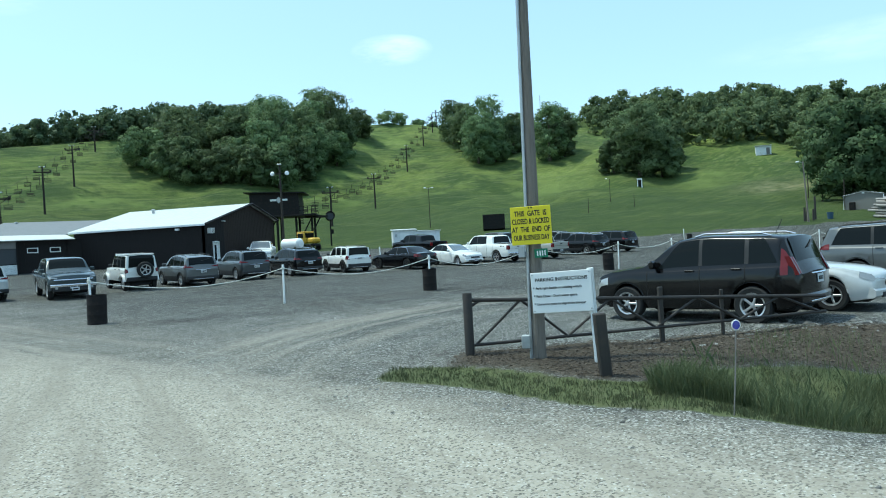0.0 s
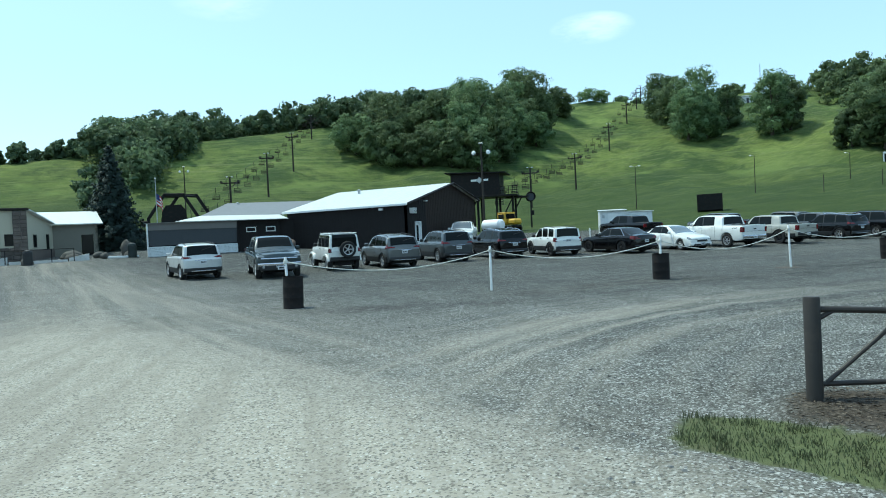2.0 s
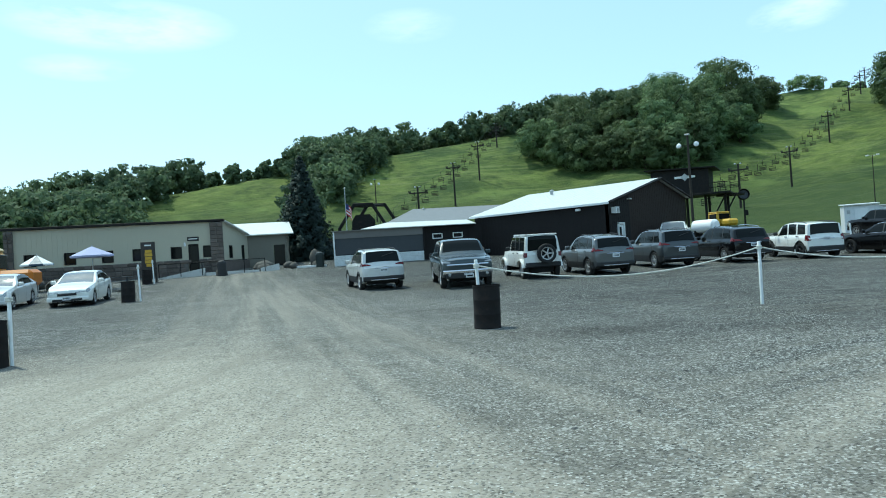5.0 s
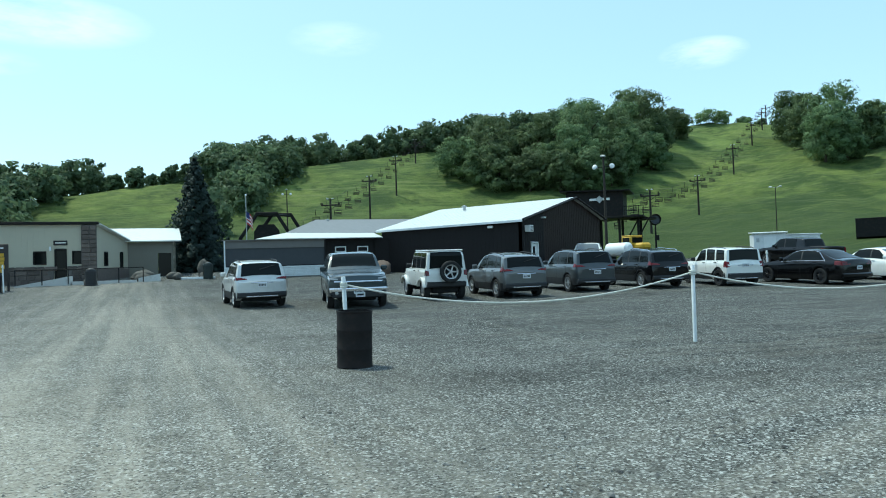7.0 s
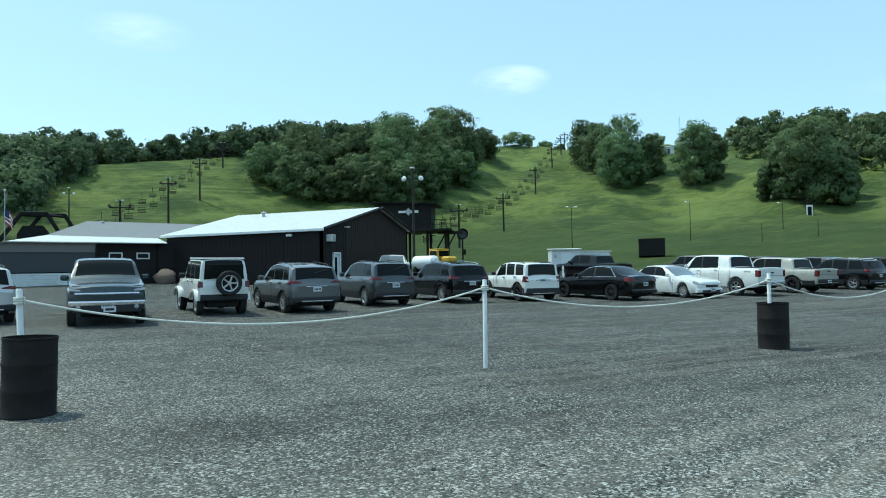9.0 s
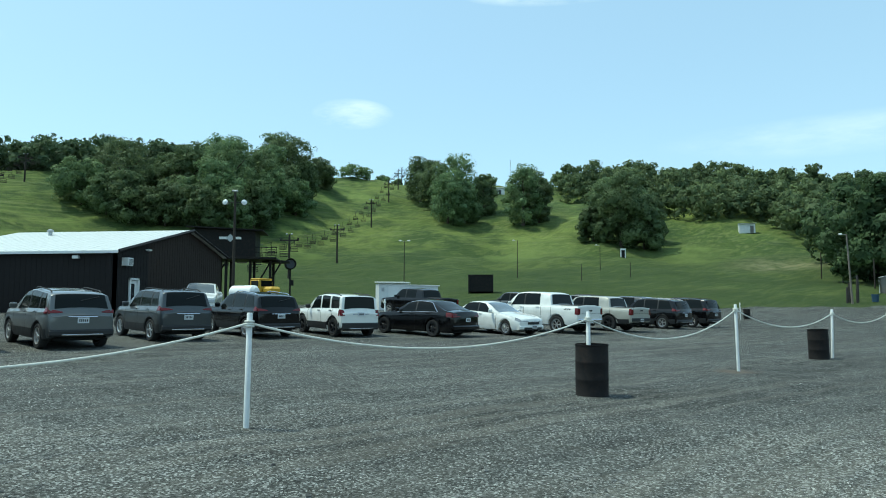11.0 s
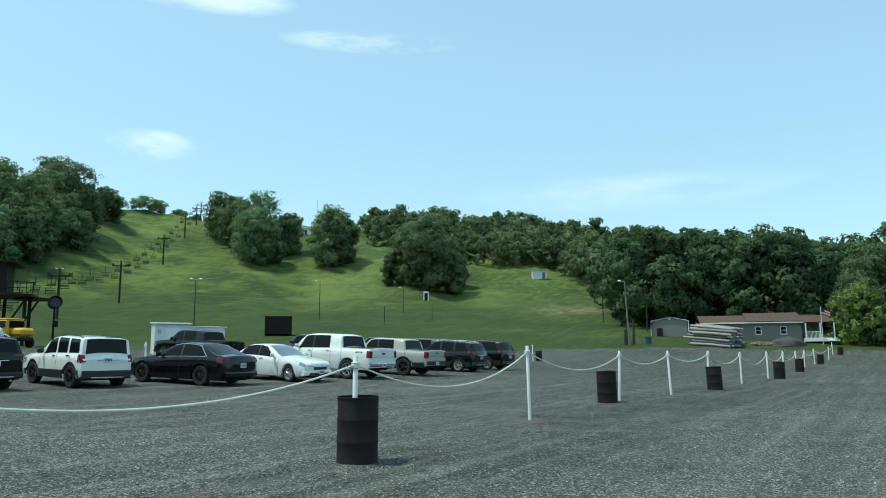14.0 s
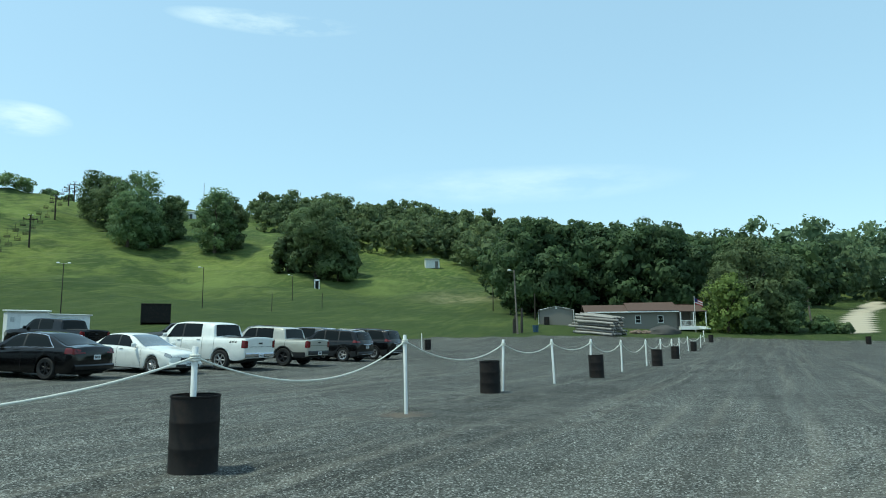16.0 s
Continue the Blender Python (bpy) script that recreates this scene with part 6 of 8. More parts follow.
while z < 2.45:
    h = rng.uniform(0.24, 0.34)
    s_ = 0.5
    while s_ < LB - 0.9:
        w = rng.uniform(0.4, 0.75)
        if not (11.65 < s_ + w / 2 < 12.55):
            part("stone", Mesh().box((s_ + w / 2, -0.1 - rng.uniform(0, 0.03), z + h / 2), (w - 0.03, 0.08, h - 0.03), 0.025, mm), STONE, plinth)
        s_ += w
    z += h
for s0, s1 in ((-0.05, 0.5), (LB - 0.85, LB + 0.05)):
    col = new("stone_column")
    col.parent = lodge
    part("column_core", Mesh().box(((s0 + s1) / 2, -0.06, 3.2), (s1 - s0, 0.2, 4.1), 0, mm), MORTAR, col)
    z = 1.15
    while z < 5.1:
        h = rng.uniform(0.22, 0.34)
        k = rng.uniform(0.35, 0.65)
        for a, b in ((s0, s0 + (s1 - s0) * k), (s0 + (s1 - s0) * k, s1)):
            part("stone", Mesh().box(((a + b) / 2, -0.18, z + h / 2), (b - a - 0.03, 0.1, h - 0.03), 0.03, mm), STONE, col)
        z += h
part("roof_edge", Mesh().box((LB / 2, 0.1, zt + 0.08), (LB + 0.4, 0.7, 0.18), 0.02, mm), DARK_STEEL, lodge)
n_side = Vector((n_in.x * math.cos(-0.4) - n_in.y * math.sin(-0.4), n_in.x * math.sin(-0.4) + n_in.y * math.cos(-0.4)))
G1 = B1 + n_side * 4.4
wall_panel("wall", lodge, B1, G1, zb, 0, LODGE_WALL, tops=[(0, zt), (4.4, 4.35)], openings=[(1.0, 1.5, 2.6, 3.55), (3.2, 3.8, 1.5, 3.6)], thick=0.2)
gm = wall_frame(B1, G1)
window(lodge, gm, 1.0, 1.5, 2.6, 3.55, DARK_STEEL)
part("side_door", Mesh().box((3.5, 0.06, 2.55), (0.6, 0.05, 2.1), 0.01, gm), GLASS_DARK, lodge)
part("side_plinth", Mesh().box((2.2, -0.05, 1.8), (4.4, 0.1, 1.3), 0.02, gm), STONE, lodge)
part("rake_trim", Mesh().tube([(B1.x, B1.y, zt + 0.1), (G1.x, G1.y, 4.45)], 0.1, 4), DARK_STEEL, lodge)
slab("roof", lodge, [lift_z(B0 - f * 0.2, zt + 0.06), lift_z(B1 + f * 0.3, zt + 0.06), lift_z(G1 + f * 0.3, 4.42), lift_z(B0 + n_in * 4.4, 4.42)], 0.08, ROOF_WHITE)
# rear wing with pale roof
W0, W1 = G1, G1 + f * 3.2 + n_in * 0.0
# wing siding darkened: the shade of the recess is put into its colour
wall_panel("wall", lodge, W0, W1, zb, 4.3, surface("shade_toned_wing_siding", (0.17, 0.16, 0.13), 0.65, vary=0.1), openings=[(2.0, 2.9, 1.3, 3.5)], thick=0.2)
part("wing_door", Mesh().box((2.45, 0.08, 2.4), (0.86, 0.05, 2.2), 0.01, wall_frame(W0, W1)), GLASS_DARK, lodge)
wall_panel("wall", lodge, W1, W1 + n_in * 6, zb, 4.3, LODGE_WALL, thick=0.2)
slab("roof", lodge, [lift_z(W0 - n_in * 0.4 - f * 2.2, 4.38), lift_z(W1 - n_in * 0.4 + f * 0.4, 4.38), lift_z(W1 + n_in * 6 + f * 0.4, 5.7), lift_z(W0 + n_in * 6 - f * 2.2, 5.7)], 0.08, ROOF_WHITE)
wall_panel("wall", lodge, B0 + n_in * 4.4, B0, zb, zt, LODGE_WALL, thick=0.2)

# walk and ramp before the lodge
rampm = wall_frame(B0, B1)


def walk_slab(s0, s1, y0, y1, low, top0, top1):
    """A concrete slab before the lodge whose top rises from one end to the other."""
    q = [(s0, y0), (s1, y0), (s1, y1), (s0, y1)]
    vs = [(a, b, low) for a, b in q] + [(s0, y0, top0), (s1, y0, top1), (s1, y1, top1), (s0, y1, top0)]
    ob = new("concrete_walk", mesh_data("concrete_walk", Mesh().add(vs, [(3, 2, 1, 0), (4, 5, 6, 7), (0, 1, 5, 4), (1, 2, 6, 5), (2, 3, 7, 6), (3, 0, 4, 7)], rampm), CONCRETE))
    return tagged(ob, "pale concrete ramp and walk leading to the lodge door", "walk", kind="structure")


walk_slab(9.9, 12.9, -2.6, -1.2, 1.1, 1.42, 1.95)
walk_slab(13.0, 16.6, -2.6, -1.4, 1.1, 1.62, 1.6)
walk_slab(16.7, 18.0, -2.2, -0.9, 1.1, 1.7, 1.95)
rail = thing("handrail", "dark steel handrail along the concrete walk", "railing")
for k in range(6):
    p = rampm @ Vector((10.0 + 1.4 * k, -2.72, 1.45))
    part("rail_post", Mesh().tube([p, p + Vector((0, 0, 0.95))], 0.03, 8), DARK_STEEL, rail)
p0, p1 = rampm @ Vector((10.0, -2.72, 2.38)), rampm @ Vector((17.0, -2.72, 2.38))
part("top_rail", Mesh().tube([p0, p1], 0.028, 8), DARK_STEEL, rail)

# notice board before the lodge
nx, ny = -46.5, 30.4
nb = thing("notice_board", "tall dark brown notice board with yellow panels", "sign", m=pose(nx, ny, ground_z(nx, ny), 0, 0, 56))
part("panel", Mesh().box((0, 0, 1.55), (0.85, 0.1, 2.1), 0.02), GATE_BROWN, nb)
part("post", Mesh().box((-0.4, 0.08, 0.5), (0.12, 0.12, 1.0), 0.01), GATE_BROWN, nb)
part("post", Mesh().box((0.4, 0.08, 0.5), (0.12, 0.12, 1.0), 0.01), GATE_BROWN, nb)
for k, (z, w) in enumerate(((2.0, 0.4), (1.78, 0.45), (1.56, 0.4), (1.34, 0.45), (1.12, 0.3))):
    part("yellow_panel", Mesh().box((0.02, -0.06, z), (w, 0.02, 0.19), 0.006), YELLOW_PAINT, nb)
part("pale_bar", Mesh().box((0, -0.06, 2.38), (0.4, 0.02, 0.08)), SIGN_WHITE, nb)

# boulders by the lodge
for i, (x, y, sx, sy, sz) in enumerate([(-46.03, 43.3, 0.5, 0.4, 0.75), (-46.4, 38.9, 0.6, 0.4, 0.3), (-47.5, 39.6, 0.75, 0.45, 0.4), (-46.6, 41.2, 0.5, 0.4, 0.28), (-46.0, 35.2, 0.55, 0.4, 0.35), (-47.0, 27.6, 0.6, 0.45, 0.4), (-49.5, 26.0, 0.6, 0.5, 0.4), (-51.6, 25.4, 0.7, 0.5, 0.45), (-45.2, 40.6, 0.4, 0.3, 0.28), (-44.3, 42.0, 0.35, 0.3, 0.3), (-47.9, 40.3, 0.3, 0.25, 0.2)]):
    bo = new("boulder", mesh_data("boulder", Mesh().blob((0, 0, sz * 0.6), (sx, sy, sz), 0.16, i + 3, 14, 9), BOULDER, 60))
    bo.matrix_basis = pose(x, y, ground_z(x, y), 0, 0, 40 * i)
    tagged(bo, "grey boulder set beside the lodge walk", "boulder", "boulders by the lodge")
for x, y, sx, sz in ((-35.9, 50.3, 0.62, 0.55), (-30.6, 52.4, 0.6, 0.5)):
    bo = new("boulder", mesh_data("boulder", Mesh().blob((0, 0, sz * 0.6), (sx, sx * 0.8, sz), 0.16, int(sx * 50), 14, 9), BOULDER_TAN, 60))
    bo.matrix_basis = pose(x, y, ground_z(x, y), 0, 0, 25)
    tagged(bo, "tan boulder before the dark lodge wall", "boulder", "boulders by the lodge")
bx, by = -46.0, 36.6


def bin_can(x, y, h, r, mat, label):
    t = thing("litter_bin", label, "bin", m=pose(x, y, ground_z(x, y)))
    part("can", Mesh().lathe([(0.001, 0), (r, 0), (r, h * 0.75)], 18), mat, t)
    part("dome_lid", Mesh().lathe([(r * 1.04, h * 0.75), (r * 1.04, h * 0.8), (r * 0.8, h * 0.94), (r * 0.3, h), (0.001, h)], 18), mat, t)


bin_can(-45.6, 35.0, 1.05, 0.3, PLASTIC, "dark litter bin with a domed lid by the walk")
bin_can(-43.9, 42.0, 1.1, 0.32, surface("dark_green_plastic", (0.012, 0.02, 0.018), 0.5), "dark green litter bin with a domed lid by the annex")
kerb = new("timber_kerb", mesh_data("timber_kerb", Mesh().box((0, 0, 0.08), (2.2, 0.18, 0.16), 0.02), PANEL_WHITE))
kerb.matrix_basis = pose(-44.3, 41.5, ground_z(-44.3, 41.5), 0, 0, 50)
tagged(kerb, "pale timber kerb beside the porch", "kerb")


def umbrella(x, y, mat, h, r, label):
    t = thing("patio_umbrella", label, "umbrella", "patio umbrellas", pose(x, y, ground_z(x, y)))
    part("pole", Mesh().tube([(0, 0, 0), (0, 0, h)], 0.03, 8), STEEL_GALV, t)
    n = 8
    rim_ = [(r * math.cos(2 * math.pi * k / n), r * math.sin(2 * math.pi * k / n)) for k in range(n)]
    for k in range(n):
        a, b = rim_[k], rim_[(k + 1) % n]
        part("canopy_panel", Mesh().add([(0, 0, h), (a[0], a[1], h - 0.55), (b[0], b[1], h - 0.55), (a[0], a[1], h - 0.65), (b[0], b[1], h - 0.65)], [(0, 1, 2), (1, 3, 4, 2)]), mat if k % 2 or mat is CANVAS_BLUE else SIGN_WHITE, t)
    part("finial", Mesh().lathe([(0.03, h), (0.03, h + 0.06), (0.001, h + 0.1)], 8), STEEL_GALV, t)


umbrella(-45.6, 26.6, CANVAS_BLUE, 2.55, 1.25, "pale lilac-blue patio umbrella standing open")
umbrella(-49.1, 24.8, BLUE_BIN, 2.2, 0.95, "blue and white patio umbrella standing open")


def picnic_table(x, y, a):
    t = thing("picnic_table", "weathered wooden picnic table with benches", "table", "picnic tables", pose(x, y, ground_z(x, y), 0, 0, a))
    for k in range(5):
        part("top_plank", Mesh().box((0, -0.32 + 0.16 * k, 0.74), (1.8, 0.14, 0.04), 0.006), SCREEN_GREY, t)
    for s_ in (-1, 1):
        part("bench", Mesh().box((0, s_ * 0.68, 0.44), (1.8, 0.26, 0.04), 0.006), SCREEN_GREY, t)
        for xx in (-0.65, 0.65):
            part("leg", Mesh().tube([(xx, s_ * 0.2, 0.72), (xx, s_ * 0.72, 0)], 0.035, 6), SCREEN_GREY, t)


picnic_table(-42.6, 26.5, 60)
picnic_table(-49.0, 24.9, 60)

# small white shed and black bin on the field edge
shed = thing("white_shed", "small white shed with a low sloped roof and longer rear part", "shed", m=pose(-16.2, 73.0, ground_z(-16.2, 73.0) - 0.05, 0, 0, 20))
part("front_box", Mesh().box((1.2, 1.0, 1.1), (2.4, 2.0, 2.2), 0.02), PANEL_WHITE, shed)
part("front_roof", Mesh().box((1.2, 1.0, 2.26), (2.6, 2.2, 0.09), 0.02, pose(0, 0, 0, 3, 0, 0)), ROOF_WHITE, shed)
part("rear_box", Mesh().box((3.75, 2.2, 1.05), (2.7, 2.2, 2.1), 0.02), PANEL_WHITE, shed)
part("rear_roof", Mesh().box((3.75, 2.2, 2.16), (2.9, 2.4, 0.08), 0.02, pose(0, 0, 0, 0, 1, 0)), ROOF_WHITE, shed)
part("door", Mesh().box((1.2, -0.015, 1.0), (0.9, 0.04, 1.9), 0.01), TRIM_WHITE, shed)
part("wall_vent", Mesh().box((0.3, -0.02, 1.7), (0.22, 0.03, 0.3), 0.005), STEEL_GALV, shed)
tb = thing("black_bin_box", "black steel box raised on a frame at the field edge", "bin", m=pose(-11.0, 120.0, ground_z(-11.0, 120.0) - 0.15, 0, 0, 4))
part("box_body", Mesh().box((0, 0, 1.45), (3.6, 2.2, 2.4), 0.05), DARK_STEEL, tb)
part("box_lid", Mesh().box((0, 0, 2.68), (3.7, 2.3, 0.1), 0.03), DARK_STEEL, tb)
for sx in (-1.7, 1.7):
    for sy in (-0.9, 0.9):
        part("leg", Mesh().box((sx, sy, 0.3), (0.15, 0.15, 0.7), 0.01), DARK_STEEL, tb)

# ---- houses beyond the lot ----
hx, hy = 48.4, 114.2
house = thing("house", "low tan house with brown shingle roof and white porch", "house", m=pose(hx, hy, ground_z(hx + 5, hy - 2) - 0.35, 0, 0, -24))
HW, HD, HH = 15.0, 7.0, 2.75
parts_w = [(6.9, 7.7, 1.05, 2.15), (10.1, 10.9, 1.05, 2.15), (3.2, 3.9, 1.4, 2.1)]
wall_panel("wall", house, (0, 0), (HW - 2.2, 0), 0, HH, HOUSE_WALL, openings=parts_w[:2])
for a, b, c, d in parts_w[:2]:
    window(house, pose(0, 0, 0), a, b, c, d, TRIM_WHITE, bars=1, sill=True)
for k in range(16):
    part("siding_board", Mesh().box((3.0, -0.01, 0.1 + 0.165 * k), (6.0, 0.02, 0.15), 0.004), HOUSE_WALL, house)
wall_panel("wall", house, (HW, 0.0), (HW, HD), 0, HH, HOUSE_WALL)
wall_panel("wall", house, (HW, HD), (0, HD), 0, HH, HOUSE_WALL)
wall_panel("wall", house, (0, HD), (0, 0), 0, HH, HOUSE_WALL)
wall_panel("wall", house, (HW - 2.2, 1.6), (HW, 1.6), 0, HH, HOUSE_WALL)
slab("roof", house, [(-0.4, -0.5, HH - 0.02), (5.9, -0.5, HH - 0.02), (5.9, HD / 2, HH + 1.15), (-0.4, HD / 2, HH + 1.15)], 0.1, HOUSE_ROOF)
slab("roof", house, [(5.8, -0.6, HH + 0.1), (HW - 2.0, -0.6, HH + 0.1), (HW - 2.0, HD / 2, HH + 1.45), (5.8, HD / 2, HH + 1.45)], 0.1, HOUSE_ROOF)
slab("porch_roof", house, [(HW - 2.0, -1.2, HH - 0.1), (HW + 1.8, -1.2, HH - 0.1), (HW + 1.8, HD / 2, HH + 1.0), (HW - 2.0, HD / 2, HH + 1.0)], 0.1, HOUSE_ROOF)
slab("roof", house, [(-0.4, HD / 2, HH + 1.15), (HW + 0.4, HD / 2, HH + 1.15), (HW + 0.4, HD + 0.5, HH), (-0.4, HD + 0.5, HH)], 0.1, HOUSE_ROOF)
part("eave_trim", Mesh().box((HW / 2 - 1, -0.55, HH - 0.08), (HW - 2, 0.04, 0.16), 0.01), TRIM_WHITE, house)
for x in (HW - 1.9, HW - 0.1, HW + 1.6):
    part("porch_post", Mesh().box((x, -1.1, 1.35), (0.14, 0.14, 2.6), 0.01), TRIM_WHITE, house)
part("porch_floor", Mesh().box((HW - 0.1, 0.0, 0.25), (3.8, 2.4, 0.5), 0.02), TRIM_WHITE, house)
part("porch_rail", Mesh().box((HW - 1.0, -1.1, 1.3), (2.0, 0.06, 0.08), 0.01), TRIM_WHITE, house)
for k in range(12):
    part("baluster", Mesh().box((HW - 1.9 + 0.16 * k, -1.1, 0.88), (0.04, 0.04, 0.8)), TRIM_WHITE, house)
for k in range(4):
    part("porch_step", Mesh().box((HW + 1.2, -1.3 - 0.28 * k, 0.42 - 0.11 * k), (1.4, 0.3, 0.1), 0.01), TRIM_WHITE, house)
gs = thing("garage_shed", "grey metal shed with a low gable and white trim", "shed", m=pose(42.5, 118.0, ground_z(44.5, 117) - 0.2, 0, 0, -27))
GW, GE, GP = 5.0, 2.4, 2.95
wall_panel("wall", gs, (0, 0), (GW, 0), 0, 0, HOUSE_WALL, tops=[(0, GE), (GW / 2, GP), (GW, GE)])
wall_panel("wall", gs, (GW, 0), (GW, 6), 0, GE, HOUSE_WALL)
wall_panel("wall", gs, (GW, 6), (0, 6), 0, 0, HOUSE_WALL, tops=[(0, GE), (GW / 2, GP), (GW, GE)])
wall_panel("wall", gs, (0, 6), (0, 0), 0, GE, HOUSE_WALL)
slab("roof", gs, [(-0.2, -0.2, GE), (GW / 2, -0.2, GP + 0.06), (GW / 2, 6.2, GP + 0.06), (-0.2, 6.2, GE)], 0.06, ROOF_GREY)
slab("roof", gs, [(GW / 2, -0.2, GP + 0.06), (GW + 0.2, -0.2, GE), (GW + 0.2, 6.2, GE), (GW / 2, 6.2, GP + 0.06)], 0.06, ROOF_GREY)
part("rake_trim", Mesh().tube([(-0.1, -0.14, 0.0), (-0.1, -0.14, GE), (GW / 2, -0.14, GP), (GW + 0.1, -0.14, GE), (GW + 0.1, -0.14, 0)], 0.06, 4), TRIM_WHITE, gs)
part("gable_vent", Mesh().box((GW / 2, -0.03, GP - 0.25), (0.35, 0.05, 0.25), 0.01), TRIM_WHITE, gs)
part("side_machine", Mesh().box((1.1, -0.5, 0.7), (0.8, 0.6, 1.4), 0.08), DARK_STEEL, gs)

# pole pile
pile_x, pile_y = 43.7, 104.4
ax, ay, bx_, by_ = 0.56, -0.83, 0.83, 0.56
rng = random.Random(21)
for layer in range(7):
    for k in range(8):
        if (layer == 6 and k < 2) or (layer == 5 and k in (0, 7)):
            continue
        L = rng.uniform(5.0, 6.3)
        r0 = rng.uniform(0.15, 0.2)
        along = rng.uniform(-0.45, 0.45)
        off = k * 0.43 + rng.uniform(-0.05, 0.05) + 0.2 * (layer % 2)
        x, y = pile_x + along * ax + off * bx_, pile_y + along * ay + off * by_
        z = ground_z(pile_x + off * bx_, pile_y + off * by_) - 0.09 * along + 0.24 + layer * 0.36
        pl = new("timber_pole", mesh_data("timber_pole", Mesh().tube([(-L / 2, 0, 0), (0, 0, 0.03), (L / 2, 0, -0.04)], [r0, r0 * 0.93, r0 * 0.82], 12), LOG_END))
        pl.matrix_basis = pose(x, y, z, 0, 5.0 + rng.uniform(-0.9, 0.9) + (2 if layer > 5 else 0), -56 + rng.uniform(-2.5, 2.5))
        tagged(pl, "weathered grey timber pole lying in a stack", "timber pole", "stack of poles")
for k in (-1.7, 1.7):
    cx, cy = pile_x + k * ax + 1.6 * bx_, pile_y + k * ay + 1.6 * by_
    bl = new("timber_bearer", mesh_data("timber_bearer", Mesh().box((0, 0, 0.03), (0.25, 3.8, 0.16), 0.02), LOG_END))
    bl.matrix_basis = pose(cx, cy, ground_z(cx, cy), 0, 0, -56)
    tagged(bl, "timber bearer under the stacked poles", "bearer")
rngs = random.Random(8)
for k in range(14):
    x, y, q = 51.6 + rngs.uniform(-1.3, 1.3), 105.6 + rngs.uniform(-0.8, 0.8), rngs.uniform(0.16, 0.34)
    gp = new("stone", mesh_data("stone", Mesh().blob((0, 0, q * 0.6), (q * 1.4, q, q), 0.22, k + 40, 10, 7), BOULDER_TAN, 60))
    gp.matrix_basis = pose(x, y, ground_z(x, y) - 0.03, 0, 0, 37 * k)
    tagged(gp, "rough grey-tan stone lying before the house", "stone", "loose stones before the house")
bb = thing("blue_tub", "small blue plastic tub on the grass", "tub", m=on_ground(37.2, 108.0))
part("tub_body", Mesh().lathe([(0.001, 0), (0.35, 0), (0.42, 0.85), (0.45, 0.87), (0.45, 0.92), (0.4, 0.92)], 16), BLUE_BIN, bb)
for i, (x, y, h) in enumerate([(33.6, 107.0, 1.9), (34.1, 107.6, 2.3), (34.8, 107.2, 1.6), (35.4, 108.4, 3.2)]):
    tp = new("timber_stub", mesh_data("timber_stub", Mesh().tube([(0, 0, -0.2), (0.03, 0, h)], [0.16, 0.13], 10), GATE_BROWN))
    tp.matrix_basis = on_ground(x, y)
    tagged(tp, "short dark timber stub at the lot edge", "post", "timber stubs by the lamp pole")
ws = thing("hillside_hut", "small pale hut on the upper meadow", "hut", m=pose(57.8, 224.8, ground_z(57.8, 224.8) - 0.4, 0, 0, -10))
part("hut_wall", Mesh().box((0, 0, 1.4), (4.2, 3.2, 2.8), 0.03), PANEL_WHITE, ws)
part("hut_roof", Mesh().box((0, 0, 2.88), (4.6, 3.6, 0.16), 0.02, pose(0, 0, 0, 4, 0, 0)), STEEL_GALV, ws)
part("hut_door", Mesh().box((1.2, -1.62, 1.1), (0.9, 0.05, 2.0), 0.01), AWNING_GREY, ws)
oh = thing("outhouse", "small white-framed booth below the lone tree", "booth", m=pose(19.6, 197.0, ground_z(19.6, 197) - 0.1, 0, 0, 5))
part("booth_frame", Mesh().box((-0.55, -0.6, 1.2), (0.25, 0.15, 2.4), 0.02).box((0.55, -0.6, 1.2), (0.25, 0.15, 2.4), 0.02).box((0, -0.6, 2.3), (1.35, 0.15, 0.4), 0.05), SIGN_WHITE, oh)
part("booth_body", Mesh().box((0, 0.1, 1.1), (1.1, 1.1, 2.2), 0.05), DARK_STEEL, oh)

# beyond the lot by the house
md = new("gravel_mound", mesh_data("gravel_mound", Mesh().blob((0, 0, 0), (2.6, 1.6, 1.15), 0.14, 5, 22, 12), surface("dark_crushed_stone", (0.06, 0.058, 0.055), 0.95, vary=0.4, fine=14, coarse=2, relief=0.06, relief_scale=6), 60))
md.matrix_basis = pose(55.2, 105.2, ground_z(55.2, 105.2) - 0.1, 0, 0, 10)
tagged(md, "low dark heap of crushed stone before the house", "mound")
rp_ = thing("road_pole", "leaning grey wooden utility pole beside the climbing road", "utility pole", m=pose(88.0, 112.5, ground_z(88.0, 112.5) - 0.4, 0, -5, 0))
part("pole_shaft", Mesh().tube([(0, 0, 0), (0, 0, 7.2)], [0.17, 0.11], 10), POLE_WOOD, rp_)
part("cross_arm", Mesh().box((0, 0, 6.7), (1.3, 0.1, 0.1), 0.01), POLE_WOOD, rp_)
hf = thing("porch_flag", "small striped flag on a white staff by the porch", "flag", m=pose(61.35, 106.5, ground_z(61.35, 106.5) - 0.1))
part("staff", Mesh().tube([(0, 0, 0), (0, 0, 5.2)], [0.05, 0.035], 8), WHITE_POST, hf)
